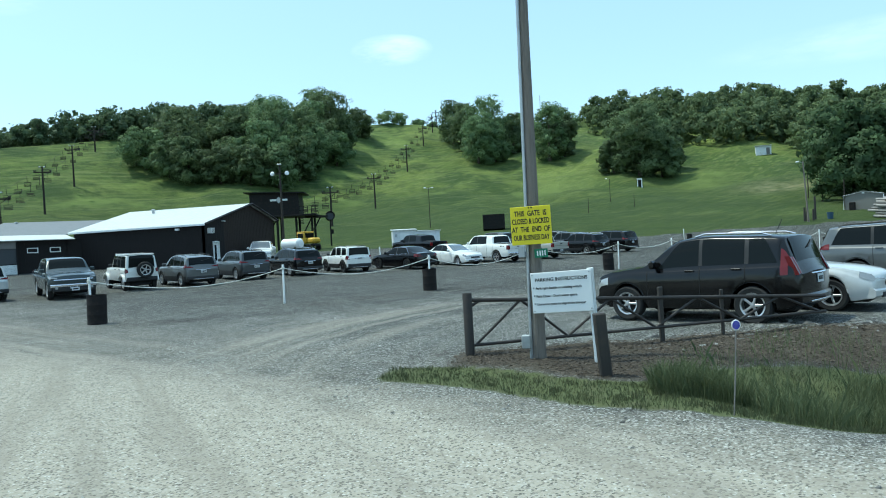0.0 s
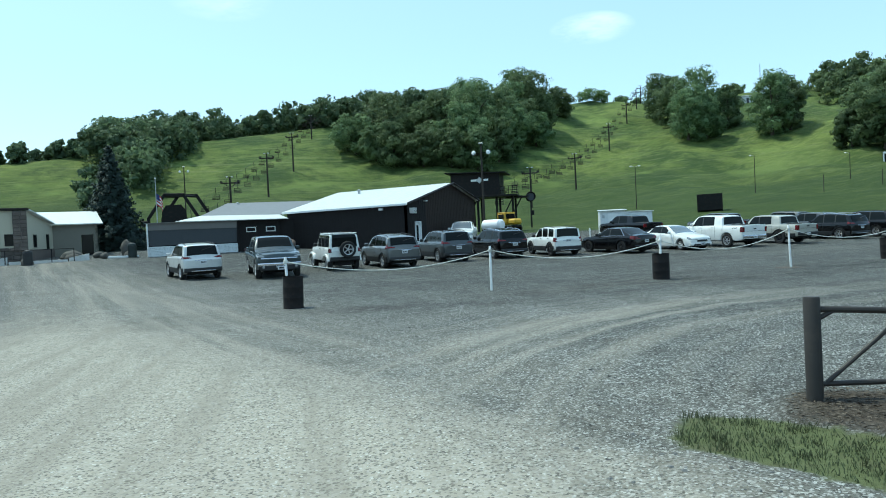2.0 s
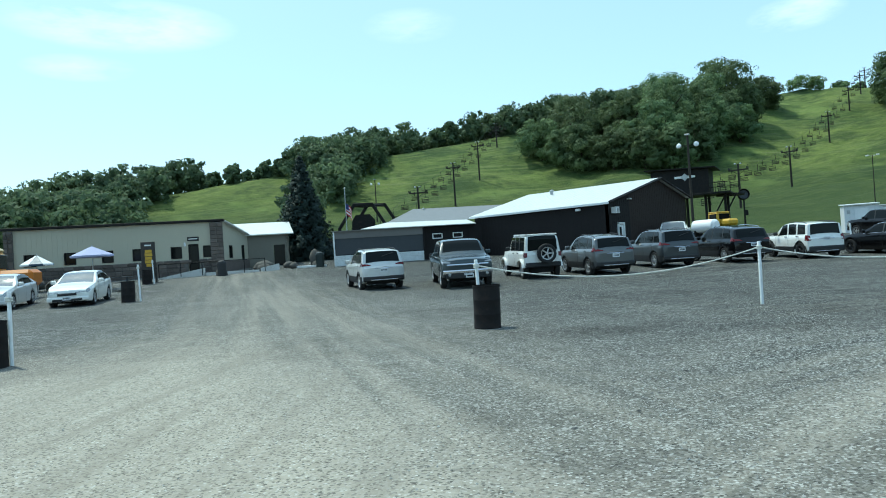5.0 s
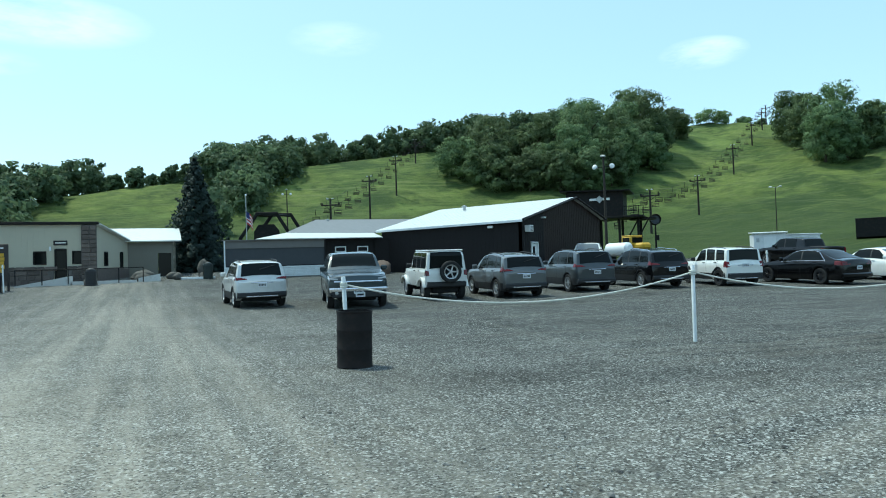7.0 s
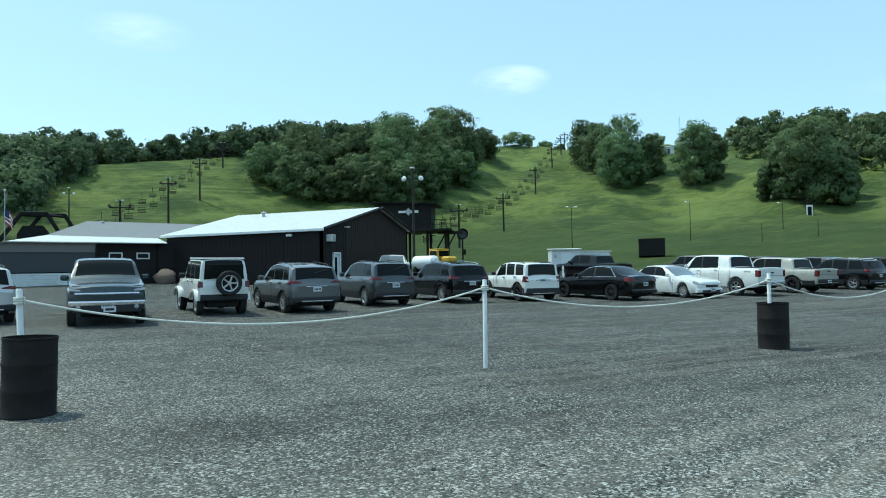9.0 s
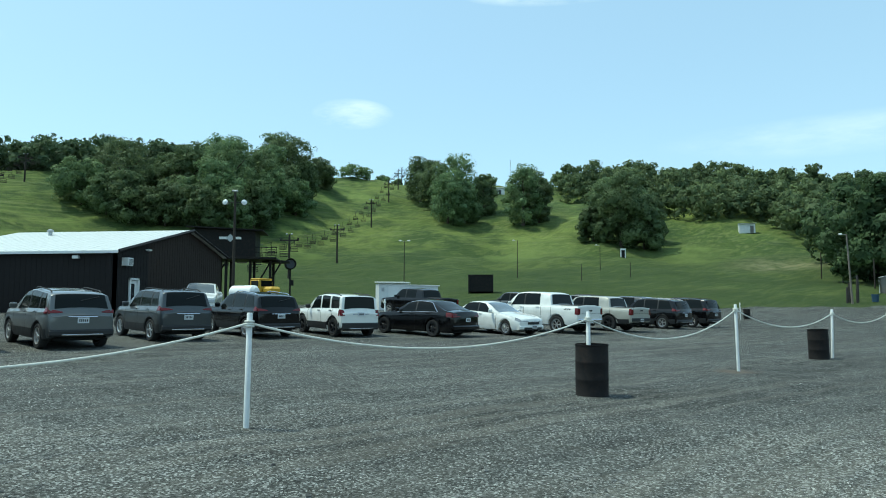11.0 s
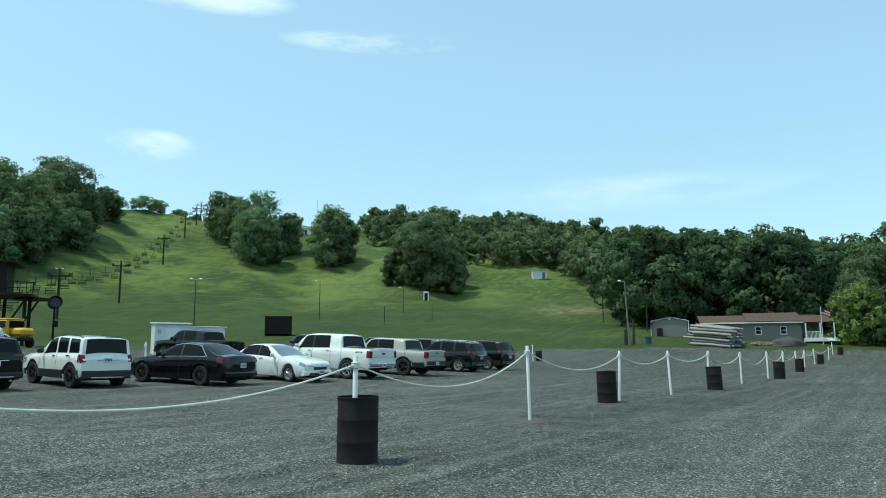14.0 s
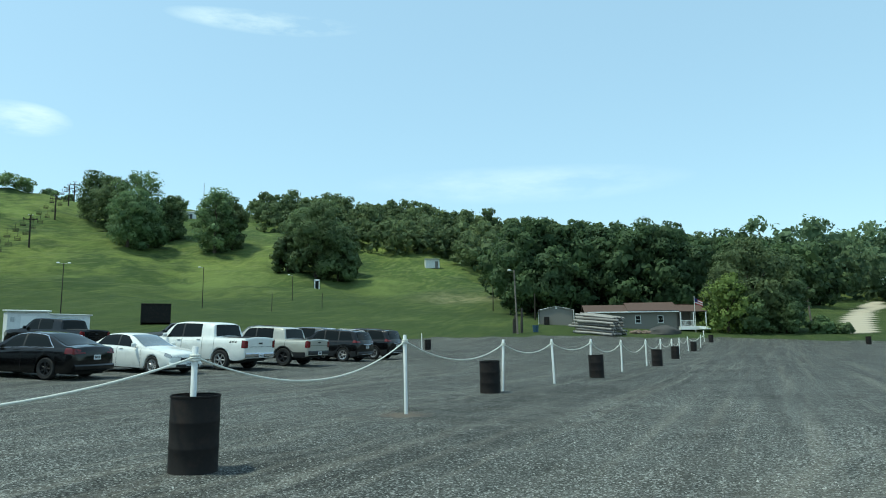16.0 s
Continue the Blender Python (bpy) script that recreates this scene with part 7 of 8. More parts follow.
for k in range(5):
    zz = 4.9 - 0.16 * k
    part("stripe", Mesh().add([(0.04, 0, zz), (0.8, 0.12, zz - 0.12), (1.35, -0.05, zz - 0.4), (0.04, 0, zz - 0.16), (0.8, 0.12, zz - 0.28), (1.35, -0.05, zz - 0.56)], [(0, 1, 4, 3), (1, 2, 5, 4)]), FLAG_RED if k % 2 == 0 else FLAG_WHITE, hf)
part("canton", Mesh().add([(0.04, -0.02, 4.92), (0.6, 0.06, 4.84), (0.6, 0.06, 4.36), (0.04, -0.02, 4.44)], [(0, 1, 2, 3)]), FLAG_BLUE, hf)

# ---- ski lifts and lamps ----


def lift_tower(x, y, h, bearing, label="dark wooden ski lift tower with cross arm and floodlights", lights=True, top=0.16):
    t = thing("lift_tower", label, "lift tower", "ski lift towers", pose(x, y, ground_z(x, y) - 0.4, 0, 0, bearing))
    part("mast", Mesh().tube([(0, 0, 0), (0, 0, h * 0.5), (0, 0, h + 0.4)], [0.24, 0.21, 0.17], 12), LIFT_WOOD, t)
    part("cross_arm", Mesh().box((0, 0, h - 0.7), (3.4, 0.24, 0.24), 0.02), LIFT_WOOD, t)
    for s_ in (-1, 1):
        sh = part("sheave_bar", Mesh().box((s_ * 1.55, 0, h - 0.5), (0.14, 1.5, 0.16), 0.02), DARK_STEEL, t)
        part("sheave", Mesh().lathe([(0.001, -0.05), (0.16, -0.05), (0.13, 0), (0.16, 0.05), (0.001, 0.05)], 10, pose(s_ * 1.55, 0.5, h - 0.36, 0, 90, 0)), DARK_STEEL, sh)
        part("sheave", Mesh().lathe([(0.001, -0.05), (0.16, -0.05), (0.13, 0), (0.16, 0.05), (0.001, 0.05)], 10, pose(s_ * 1.55, -0.5, h - 0.36, 0, 90, 0)), DARK_STEEL, sh)
        part("arm_brace", Mesh().tube([(0, 0, h - 1.6), (s_ * 1.1, 0, h - 0.75)], 0.04, 6), DARK_STEEL, t)
        if lights:
            fl = part("floodlight", Mesh().box((s_ * 0.45, -0.16, h + 0.42), (0.42, 0.2, 0.26), 0.04, pose(0, 0, 0, 0, 0, 0)), DARK_STEEL, t)
            part("lamp_glass", Mesh().box((s_ * 0.45, -0.27, h + 0.42), (0.34, 0.02, 0.18), 0.01), LAMP_GLASS, fl)
    part("ladder", Mesh().tube([(0.0, -0.26, 0.8), (0.0, -0.24, h - 0.9)], 0.02, 5), DARK_STEEL, t)
    return t


def lift_chair():
    c = thing("lift_chair", "empty two-seat ski lift chair hanging from the cable", "lift chair", "ski lift chairs")
    part("hanger", Mesh().tube([(0, 0, 0), (0, 0.0, -0.5), (0, -0.25, -1.0), (0, -0.28, -1.25)], 0.042, 6), DARK_STEEL, c)
    fr = Mesh()
    w = 0.62
    fr.tube([(-w, -0.28, -1.25), (w, -0.28, -1.25), (w, -0.2, -2.05), (-w, -0.2, -2.05), (-w, -0.28, -1.25)], 0.05, 6, False)
    fr.tube([(-w, -0.2, -2.05), (-w, 0.32, -2.0)], 0.045, 6)
    fr.tube([(w, -0.2, -2.05), (w, 0.32, -2.0)], 0.045, 6)
    part("chair_frame", fr, DARK_STEEL, c)
    part("seat", Mesh().box((0, 0.06, -2.02), (1.2, 0.5, 0.07), 0.02), LIFT_WOOD, c)
    for k in range(2):
        part("back_slat", Mesh().box((0, -0.23, -1.8 + 0.22 * k), (1.2, 0.04, 0.12), 0.01), LIFT_WOOD, c)
    return c


def lift_line(spots, station, n_chairs, skip=0.0):
    """Towers at (x, y, h); cables on both arms; chairs along them."""
    heads = []
    pts = [station] + spots
    for i, (x, y, h) in enumerate(spots):
        a, b = pts[max(i, 0)], pts[min(i + 2, len(pts) - 1)]
        br = math.degrees(math.atan2(b[1] - a[1], b[0] - a[0])) - 90
        lift_tower(x, y, h, br)
        heads.append((Vector((x, y, ground_z(x, y) + h - 0.7)), br))
    sb = heads[0][1]
    heads = [(Vector((station[0], station[1], ground_z(station[0], station[1]) + station[2])), sb)] + heads
    for s_ in (-1, 1):
        line = []
        for (p, br), (q, bq) in zip(heads, heads[1:]):
            a = p + Vector((math.cos(radians(br)), math.sin(radians(br)), 0)) * 1.55 * s_
            b = q + Vector((math.cos(radians(bq)), math.sin(radians(bq)), 0)) * 1.55 * s_
            L = (b - a).length
            for k in range(13):
                t = k / 12
                c = a.lerp(b, t)
                c.z -= 0.012 * L * 4 * t * (1 - t)
                line.append(c)
        cb = new("lift_cable", mesh_data("lift_cable", Mesh().tube(line, 0.022, 5), DARK_STEEL))
        tagged(cb, "dark steel lift cable strung over the towers", "cable", "lift cables")
        acc = [0.0]
        for a, b in zip(line, line[1:]):
            acc.append(acc[-1] + (b - a).length)
        for k in range(n_chairs):
            d = skip + (acc[-1] - skip) * (k + 0.5 + 0.25 * s_) / n_chairs
            i = min(np.searchsorted(acc, d), len(acc) - 1)
            t = (d - acc[i - 1]) / max(acc[i] - acc[i - 1], 1e-6)
            p = line[i - 1].lerp(line[i], t)
            copy_thing(CHAIR, pose(*p, 2.0 * math.sin(k * 3.1), 0, sb + (180 if s_ < 0 else 0)))


CHAIR = lift_chair()
CHAIR.matrix_basis = pose(-38.6, 103.0, ground_z(-38.6, 103) + 5.6, 0, 0, 10)
lift_line([(-46.6, 139.9, 8.0), (-48.0, 177.5, 8.9), (-52.1, 232.7, 8.7), (-53.5, 268.0, 7.8), (-54.9, 294.7, 8.3), (-57.5, 318.0, 8.0)], (-39.5, 98.0, 6.0), 22)
lift_line([(-92.0, 104.0, 8.2), (-109.3, 134.9, 10.2), (-121.9, 160.6, 10.2), (-136.8, 189.5, 7.6), (-150.0, 214.0, 7.5)], (-80.0, 84.0, 4.2), 18)


def flood_lamp(x, y, h, turn, heads=2, r=0.25, label="tall dark lamp pole with two round floodlights"):
    t = thing("lamp_pole", label, "lamp pole", "lamp poles", pose(x, y, ground_z(x, y) - 0.3, 0, 0, turn))
    part("pole", Mesh().tube([(0, 0, 0), (0, 0, h + 0.3)], [0.15, 0.1], 10), LIFT_WOOD, t)
    part("cross_arm", Mesh().tube([(-0.75, 0, h - 0.75), (0.75, 0, h - 0.75)], 0.045, 6), DARK_STEEL, t)
    for k in range(heads):
        s_ = -1 if k == 0 else 1
        hd = part("lamp_head", Mesh().lathe([(0.06, -0.28), (0.2, -0.16), (r, 0.12), (r + 0.02, 0.14)], 14, pose(s_ * 0.8, -0.1, h - 0.75, 78, 0, 18 * s_)), STEEL_GALV, t)
        part("lamp_glass", Mesh().lathe([(r, 0.13), (r * 0.6, 0.2), (0.001, 0.22)], 14, pose(s_ * 0.8, -0.1, h - 0.75, 78, 0, 18 * s_)), LAMP_GLASS, hd)
    part("top_lamp", Mesh().box((0, -0.1, h + 0.3), (0.5, 0.32, 0.16), 0.04), STEEL_GALV, t)
    return t


flood_lamp(-30.6, 78.2, 10.1, 12)
flood_lamp(-116.0, 116.0, 9.3, 40, label="tall pale lamp pole with round floodlights on the slope")
for x, y, h, lab in ((33.9, 106.4, 8.3, "grey leaning pole with a single street lamp"), (-23.9, 129.4, 7.4, "thin pole with twin lamps on the field"), (-6.0, 150.0, 7.0, "thin pole with a lamp on the field"), (10.0, 158.0, 5.0, "short thin pole on the field")):
    t = thing("street_lamp", lab, "street lamp", "field lamps", pose(x, y, ground_z(x, y) - 0.3, 0, -2.2 if x > 20 else 0.4, 0))
    part("pole", Mesh().tube([(0, 0, 0), (0, 0, h + 0.3)], [0.13, 0.08] if x > 20 else [0.08, 0.05], 10), POLE_WOOD if x > 20 else LIFT_WOOD, t)
    for s_ in ((-1,) if x > 20 or x > -10 else (-1, 1)):
        part("arm", Mesh().tube([(0, 0, h + 0.15), (s_ * 0.55, 0, h + 0.3)], 0.03, 6), STEEL_GALV, t)
        part("lamp_head", Mesh().box((s_ * 0.7, 0, h + 0.3), (0.46, 0.3, 0.2), 0.08), LAMP_GLASS, t)
for i, (x, y, h) in enumerate([(45.0, 143.0, 4.6), (44.4, 133.5, 4.6), (44.6, 124.0, 4.4)]):
    t = thing("field_post", "thin dark post at the meadow edge", "post", "meadow edge posts", pose(x, y, ground_z(x, y) - 0.2, 0, 0.5, 0))
    part("shaft", Mesh().tube([(0, 0, 0), (0, 0, h)], [0.11, 0.08], 8), LIFT_WOOD, t)
for i, (x, y, h) in enumerate([(5.0, 140.0, 3.2), (14.0, 146.0, 2.8)]):
    t = thing("field_post", "thin dark post on the lower slope", "post", "slope posts", pose(x, y, ground_z(x, y) - 0.2, 0, 0.5, 0))
    part("shaft", Mesh().tube([(0, 0, 0), (0, 0, h)], [0.07, 0.05], 8), LIFT_WOOD, t)

# lift station on stilts behind the hall
st = thing("lift_station", "black lift station on steel stilts with a shed roof", "lift station", m=pose(-35.5, 88.0, ground_z(-35.5, 88) - 0.2, 0, 0, 14))
part("cabin", Mesh().box((0, 0, 6.1), (6.2, 4.0, 2.9), 0.05), DARK_STEEL, st)
slab("roof", st, [(-3.7, -2.6, 7.75), (3.9, -2.6, 7.45), (3.9, 2.6, 7.45), (-3.7, 2.6, 7.75)], 0.12, DARK_STEEL)
part("platform", Mesh().box((2.2, -0.6, 4.5), (6.2, 4.8, 0.22), 0.03), DARK_STEEL, st)
for sx in (-2.4, 0.2, 2.6, 4.6):
    for sy in (-1.6, 1.4):
        part("stilt", Mesh().box((sx, sy, 2.25), (0.26, 0.26, 4.5), 0.02), DARK_STEEL, st)
for a, b in (((-2.4, -1.6, 0.4), (0.2, -1.6, 4.2)), ((2.6, -1.6, 0.6), (4.6, -1.6, 4.2)), ((4.6, -1.6, 2.2), (5.8, -1.6, 4.4))):
    part("brace", Mesh().tube([a, b], 0.09, 6), DARK_STEEL, st)
for k in range(5):
    part("rail_post", Mesh().box((3.3 + 0.5 * k, -2.9, 5.1), (0.06, 0.06, 1.1)), DARK_STEEL, st)
for z in (5.1, 5.6):
    part("guard_rail", Mesh().box((4.3, -2.9, z), (2.2, 0.06, 0.06)), DARK_STEEL, st)
part("badge_panel", Mesh().box((0.6, -2.03, 6.6), (2.2, 0.04, 0.26), 0.02), SIGN_WHITE, st)
part("badge_diamond", Mesh().box((0.6, -2.05, 6.6), (0.6, 0.05, 0.6), 0.02, pose(0.6, 0, 6.6) @ pose(0, 0, 0, 0, 45, 0) @ pose(-0.6, 0, -6.6)), STEEL_GALV, st)
part("drive_wheel", Mesh().lathe([(0.4, 0), (1.5, 0.02), (1.5, 0.2), (0.4, 0.22)], 20, pose(5.0, 0, 4.2)), DARK_STEEL, st)

# second lift's drive frame behind the annex
bf = thing("lift_drive_frame", "black trapezoid steel drive frame of a ski lift", "lift frame", m=pose(-63.5, 64.4, ground_z(-63.5, 64.4) - 0.2, 0, 0, 47))
for dx, dy in ((0, 0), (1.5, 1.6)):
    prof = [(dx - 3.0, dy, 0.0), (dx - 2.85, dy, 3.3), (dx - 1.05, dy, 5.95), (dx + 1.0, dy, 5.95), (dx + 2.5, dy, 3.4), (dx + 2.6, dy, 0.0)]
    fr = Mesh()
    for a, b in zip(prof, prof[1:]):
        d = Vector(b) - Vector(a)
        fr.box((0, 0, d.length / 2), (0.4, 0.36, d.length + 0.22), 0.04, Matrix.Translation(a) @ d.to_track_quat("Z", "Y").to_matrix().to_4x4())
    part("frame", fr, DARK_STEEL, bf)
part("cross_member", Mesh().tube([(-1.05, 0, 5.8), (0.45, 1.6, 5.8)], 0.12, 8), DARK_STEEL, bf)
part("cross_member", Mesh().tube([(1.0, 0, 5.8), (2.5, 1.6, 5.8)], 0.12, 8), DARK_STEEL, bf)
hs = [[(x, y, z) for x, z in ((-1.45, 1.2), (-1.4, 4.0), (-0.95, 4.75), (0.7, 4.8), (1.25, 4.1), (1.4, 1.2))] for y in (-0.3, 1.5)]
part("housing", Mesh().grid(hs, True).add(hs[0], [(0, 1, 2, 3, 4, 5)]).add(hs[1], [(5, 4, 3, 2, 1, 0)]), DARK_STEEL, bf)
part("counterweight", Mesh().box((-3.9, 0.2, 1.5), (1.3, 1.5, 1.1), 0.1), DARK_STEEL, bf)
part("gearbox", Mesh().box((-3.3, 0.2, 2.7), (0.9, 0.9, 0.7), 0.1), DARK_STEEL, bf)

fp = thing("flag_pole", "slender pole with a striped flag hanging in the calm", "flag pole", m=pose(-58.5, 57.4, ground_z(-58.5, 57.4) - 0.2))
part("mast", Mesh().tube([(0, 0, 0), (0, 0, 7.25)], [0.06, 0.04], 8), STEEL_GALV, fp)
part("ball", Mesh().blob((0, 0, 7.3), (0.1, 0.1, 0.1), 0), LAMP_GLASS, fp)
for k in range(7):
    zz = 5.75 - 0.17 * k
    part("stripe", Mesh().add([(0.04, 0, zz), (0.55, 0.1, zz - 0.35), (0.95, -0.05, zz - 0.75), (0.04, 0, zz - 0.17), (0.55, 0.1, zz - 0.52), (0.95, -0.05, zz - 0.92)], [(0, 1, 4, 3), (1, 2, 5, 4)]), FLAG_RED if k % 2 == 0 else FLAG_WHITE, fp)
part("canton", Mesh().add([(0.04, -0.015, 5.76), (0.42, 0.06, 5.5), (0.42, 0.06, 4.9), (0.04, -0.015, 5.15)], [(0, 1, 2, 3)]), FLAG_BLUE, fp)

# yellow truck, white tank and snow gun between hall and field
yt = thing("yellow_truck", "old yellow cab truck with a rounded hood behind the parked cars", "truck", m=pose(-29.2, 81.4, ground_z(-29.2, 81.4) - 0.05, 0, 0, -25) @ Matrix.Diagonal((0.92, 0.92, 0.9, 1)))
part("cab", Mesh().box((0, 0, 1.75), (1.5, 1.9, 1.5), 0.16), YELLOW_PAINT, yt)
part("cab_roof", Mesh().box((0, 0, 2.52), (1.4, 1.8, 0.14), 0.06), YELLOW_PAINT, yt)
part("windshield", Mesh().box((0.755, 0, 2.05), (0.03, 1.5, 0.62), 0.01), GLASS_DARK, yt)
for s_ in (-1, 1):
    part("side_window", Mesh().box((0.05, s_ * 0.955, 2.05), (1.0, 0.03, 0.6), 0.01), GLASS_DARK, yt)
part("hood", Mesh().box((1.45, 0, 1.35), (1.5, 1.35, 0.75), 0.22), YELLOW_PAINT, yt)
part("chassis", Mesh().box((-0.6, 0, 0.75), (5.6, 0.9, 0.3), 0.04), UNDER, yt)
ty, rm, dc = wheel_meshes(0.45, BLACK_RIM, 5)
for x in (1.4, -2.4):
    for s_ in (-1, 1):
        w = new("wheel")
        w.parent = yt
        w.matrix_basis = pose(x, s_ * 0.85, 0.45, 0, 0, 0 if s_ < 0 else 180)
        part("tyre", ty, None, w)
        part("rim", rm, None, w)
        part("brake_disc", dc, None, w)
wk = thing("white_tank", "white horizontal tank on a steel cradle", "tank", m=pose(-27.5, 73.2, ground_z(-27.5, 73.2), 0, 0, -20))
part("tank_shell", Mesh().lathe([(0.001, -1.35), (0.4, -1.3), (0.6, -1.1), (0.6, 1.1), (0.4, 1.3), (0.001, 1.35)], 20, pose(0, 0, 0.95, 0, 90, 0)), SIGN_WHITE, wk)
for x in (-0.8, 0.8):
    part("cradle", Mesh().box((x, 0, 0.35), (0.2, 1.0, 0.7), 0.03), DARK_STEEL, wk)
sg = thing("snow_gun", "black snow gun fan on a post", "snow gun", m=pose(-34.7, 105.7, ground_z(-34.7, 105.7), 0, 0, 10))
part("post", Mesh().tube([(0, 0, 0), (0, 0, 4.0)], [0.14, 0.1], 10), DARK_STEEL, sg)
part("fan_drum", Mesh().lathe([(0.5, -0.5), (0.68, -0.45), (0.68, 0.35), (0.74, 0.4), (0.7, 0.45), (0.6, 0.3), (0.55, -0.3)], 20, pose(0, -0.1, 4.6, 82, 0, 20)), DARK_STEEL, sg)
part("fan_grille", Mesh().lathe([(0.6, 0.1), (0.3, 0.12), (0.001, 0.14)], 16, pose(0, -0.1, 4.6, 82, 0, 20)), SCREEN_GREY, sg)
part("control_box", Mesh().box((0.25, 0, 2.2), (0.4, 0.3, 0.7), 0.03), DARK_STEEL, sg)

# school bus by the lodge
bus = thing("school_bus", "yellow school bus with an orange hood parked by the lodge", "bus", m=pose(-44.9, 21.0, ground_z(-44.9, 21.0), 0, 0, 56) @ Matrix.Diagonal((1, 1, 0.92, 1)))
part("bus_body", Mesh().box((-3.2, 0, 1.75), (7.6, 2.4, 2.3), 0.3), BUS_YELLOW, bus)
part("bus_roof", Mesh().box((-3.2, 0, 2.85), (7.5, 2.2, 0.35), 0.16), surface("bus_roof_paint", (0.5, 0.4, 0.2), 0.45), bus)
part("hood", Mesh().box((1.4, 0, 1.2), (1.9, 1.9, 0.95), 0.2), surface("bus_hood_paint", (0.5, 0.16, 0.02), 0.4), bus)
part("windshield", Mesh().box((0.62, 0, 2.2), (0.04, 2.0, 0.8), 0.02), GLASS_DARK, bus)
for k in range(7):
    for s_ in (-1, 1):
        part("side_window", Mesh().box((-0.3 - 0.95 * k, s_ * 1.205, 2.2), (0.75, 0.03, 0.6), 0.02), GLASS_DARK, bus)
for z in (1.05, 1.45):
    part("rub_rail", Mesh().box((-3.2, -1.21, z), (7.4, 0.04, 0.06)), INK, bus)
for x in (1.4, -4.9):
    for s_ in (-1, 1):
        w = new("wheel")
        w.parent = bus
        w.matrix_basis = pose(x, s_ * 1.0, 0.45, 0, 0, 0 if s_ < 0 else 180)
        part("tyre", ty, None, w)
        part("rim", rm, None, w)
        part("brake_disc", dc, None, w)

# small things on the crest
cv = thing("crest_shelter", "small white shelter glimpsed between trees on the crest", "shelter", m=pose(-15.0, 296.0, ground_z(-15.0, 296.0) - 0.2, 0, 0, 6))
part("shelter_wall", Mesh().box((0, 0, 1.3), (5.2, 3.0, 2.6), 0.05), PANEL_WHITE, cv)
part("shelter_roof", Mesh().box((0, 0, 2.75), (5.8, 3.6, 0.3), 0.1), ROOF_WHITE, cv)
part("shelter_door", Mesh().box((0.8, -1.52, 1.0), (0.9, 0.06, 2.0), 0.02), SCREEN_GREY, cv)
ms = thing("radio_mast", "thin lattice radio mast on the crest", "mast", m=pose(-10.4, 318.0, ground_z(-10.4, 318.0) - 0.3))
for k in range(3):
    a = 2.1 * k
    part("mast_leg", Mesh().tube([(0.35 * math.cos(a), 0.35 * math.sin(a), 0), (0.12 * math.cos(a), 0.12 * math.sin(a), 13)], 0.05, 5), STEEL_GALV, ms)
for k in range(8):
    w = 0.33 - 0.026 * k
    part("mast_brace", Mesh().tube([(w, 0, 1.6 * k), (-w * 0.5, w * 0.86, 1.6 * k + 0.8), (-w * 0.5, -w * 0.86, 1.6 * k + 1.6)], 0.025, 4), STEEL_GALV, ms)

# ---- trees ----


def leaf_sprays(rs, c, d, leaf):
    """Four-cornered sprays of leaves at c, facing roughly along d."""
    count = len(c)
    nrm = d + rs.normal(scale=0.5, size=(count, 3))
    nrm *= np.sign((nrm * d).sum(1))[:, None]
    nrm /= np.linalg.norm(nrm, axis=1)[:, None]
    a = np.cross(nrm, rs.normal(size=(count, 3)))
    a /= np.linalg.norm(a, axis=1)[:, None] + 1e-9
    b = np.cross(nrm, a)
    sz = leaf * (0.5 + 1.0 * rs.rand(count))[:, None]
    el = (0.6 + 0.5 * rs.rand(count))[:, None]
    v = np.stack([c - a * sz * 0.5, c - b * sz * el * 0.42 + a * sz * 0.08, c + a * sz * 0.55, c + b * sz * el * 0.45 - a * sz * 0.1], 1).reshape(-1, 3)
    f = np.arange(count * 4).reshape(-1, 4)
    soft = d * 0.8 + nrm * 0.35
    soft /= np.linalg.norm(soft, axis=1)[:, None]
    return v, f, np.repeat(soft, 4, 0)


def nearest_lobe(p, c, q, squash):
    """For each point the least distance to a lobe, in that lobe's radii."""
    d = (p[:, None, :] - c[None]) / np.array([1, 1, squash])
    return (np.linalg.norm(d, axis=2) / q[None]).min(1)


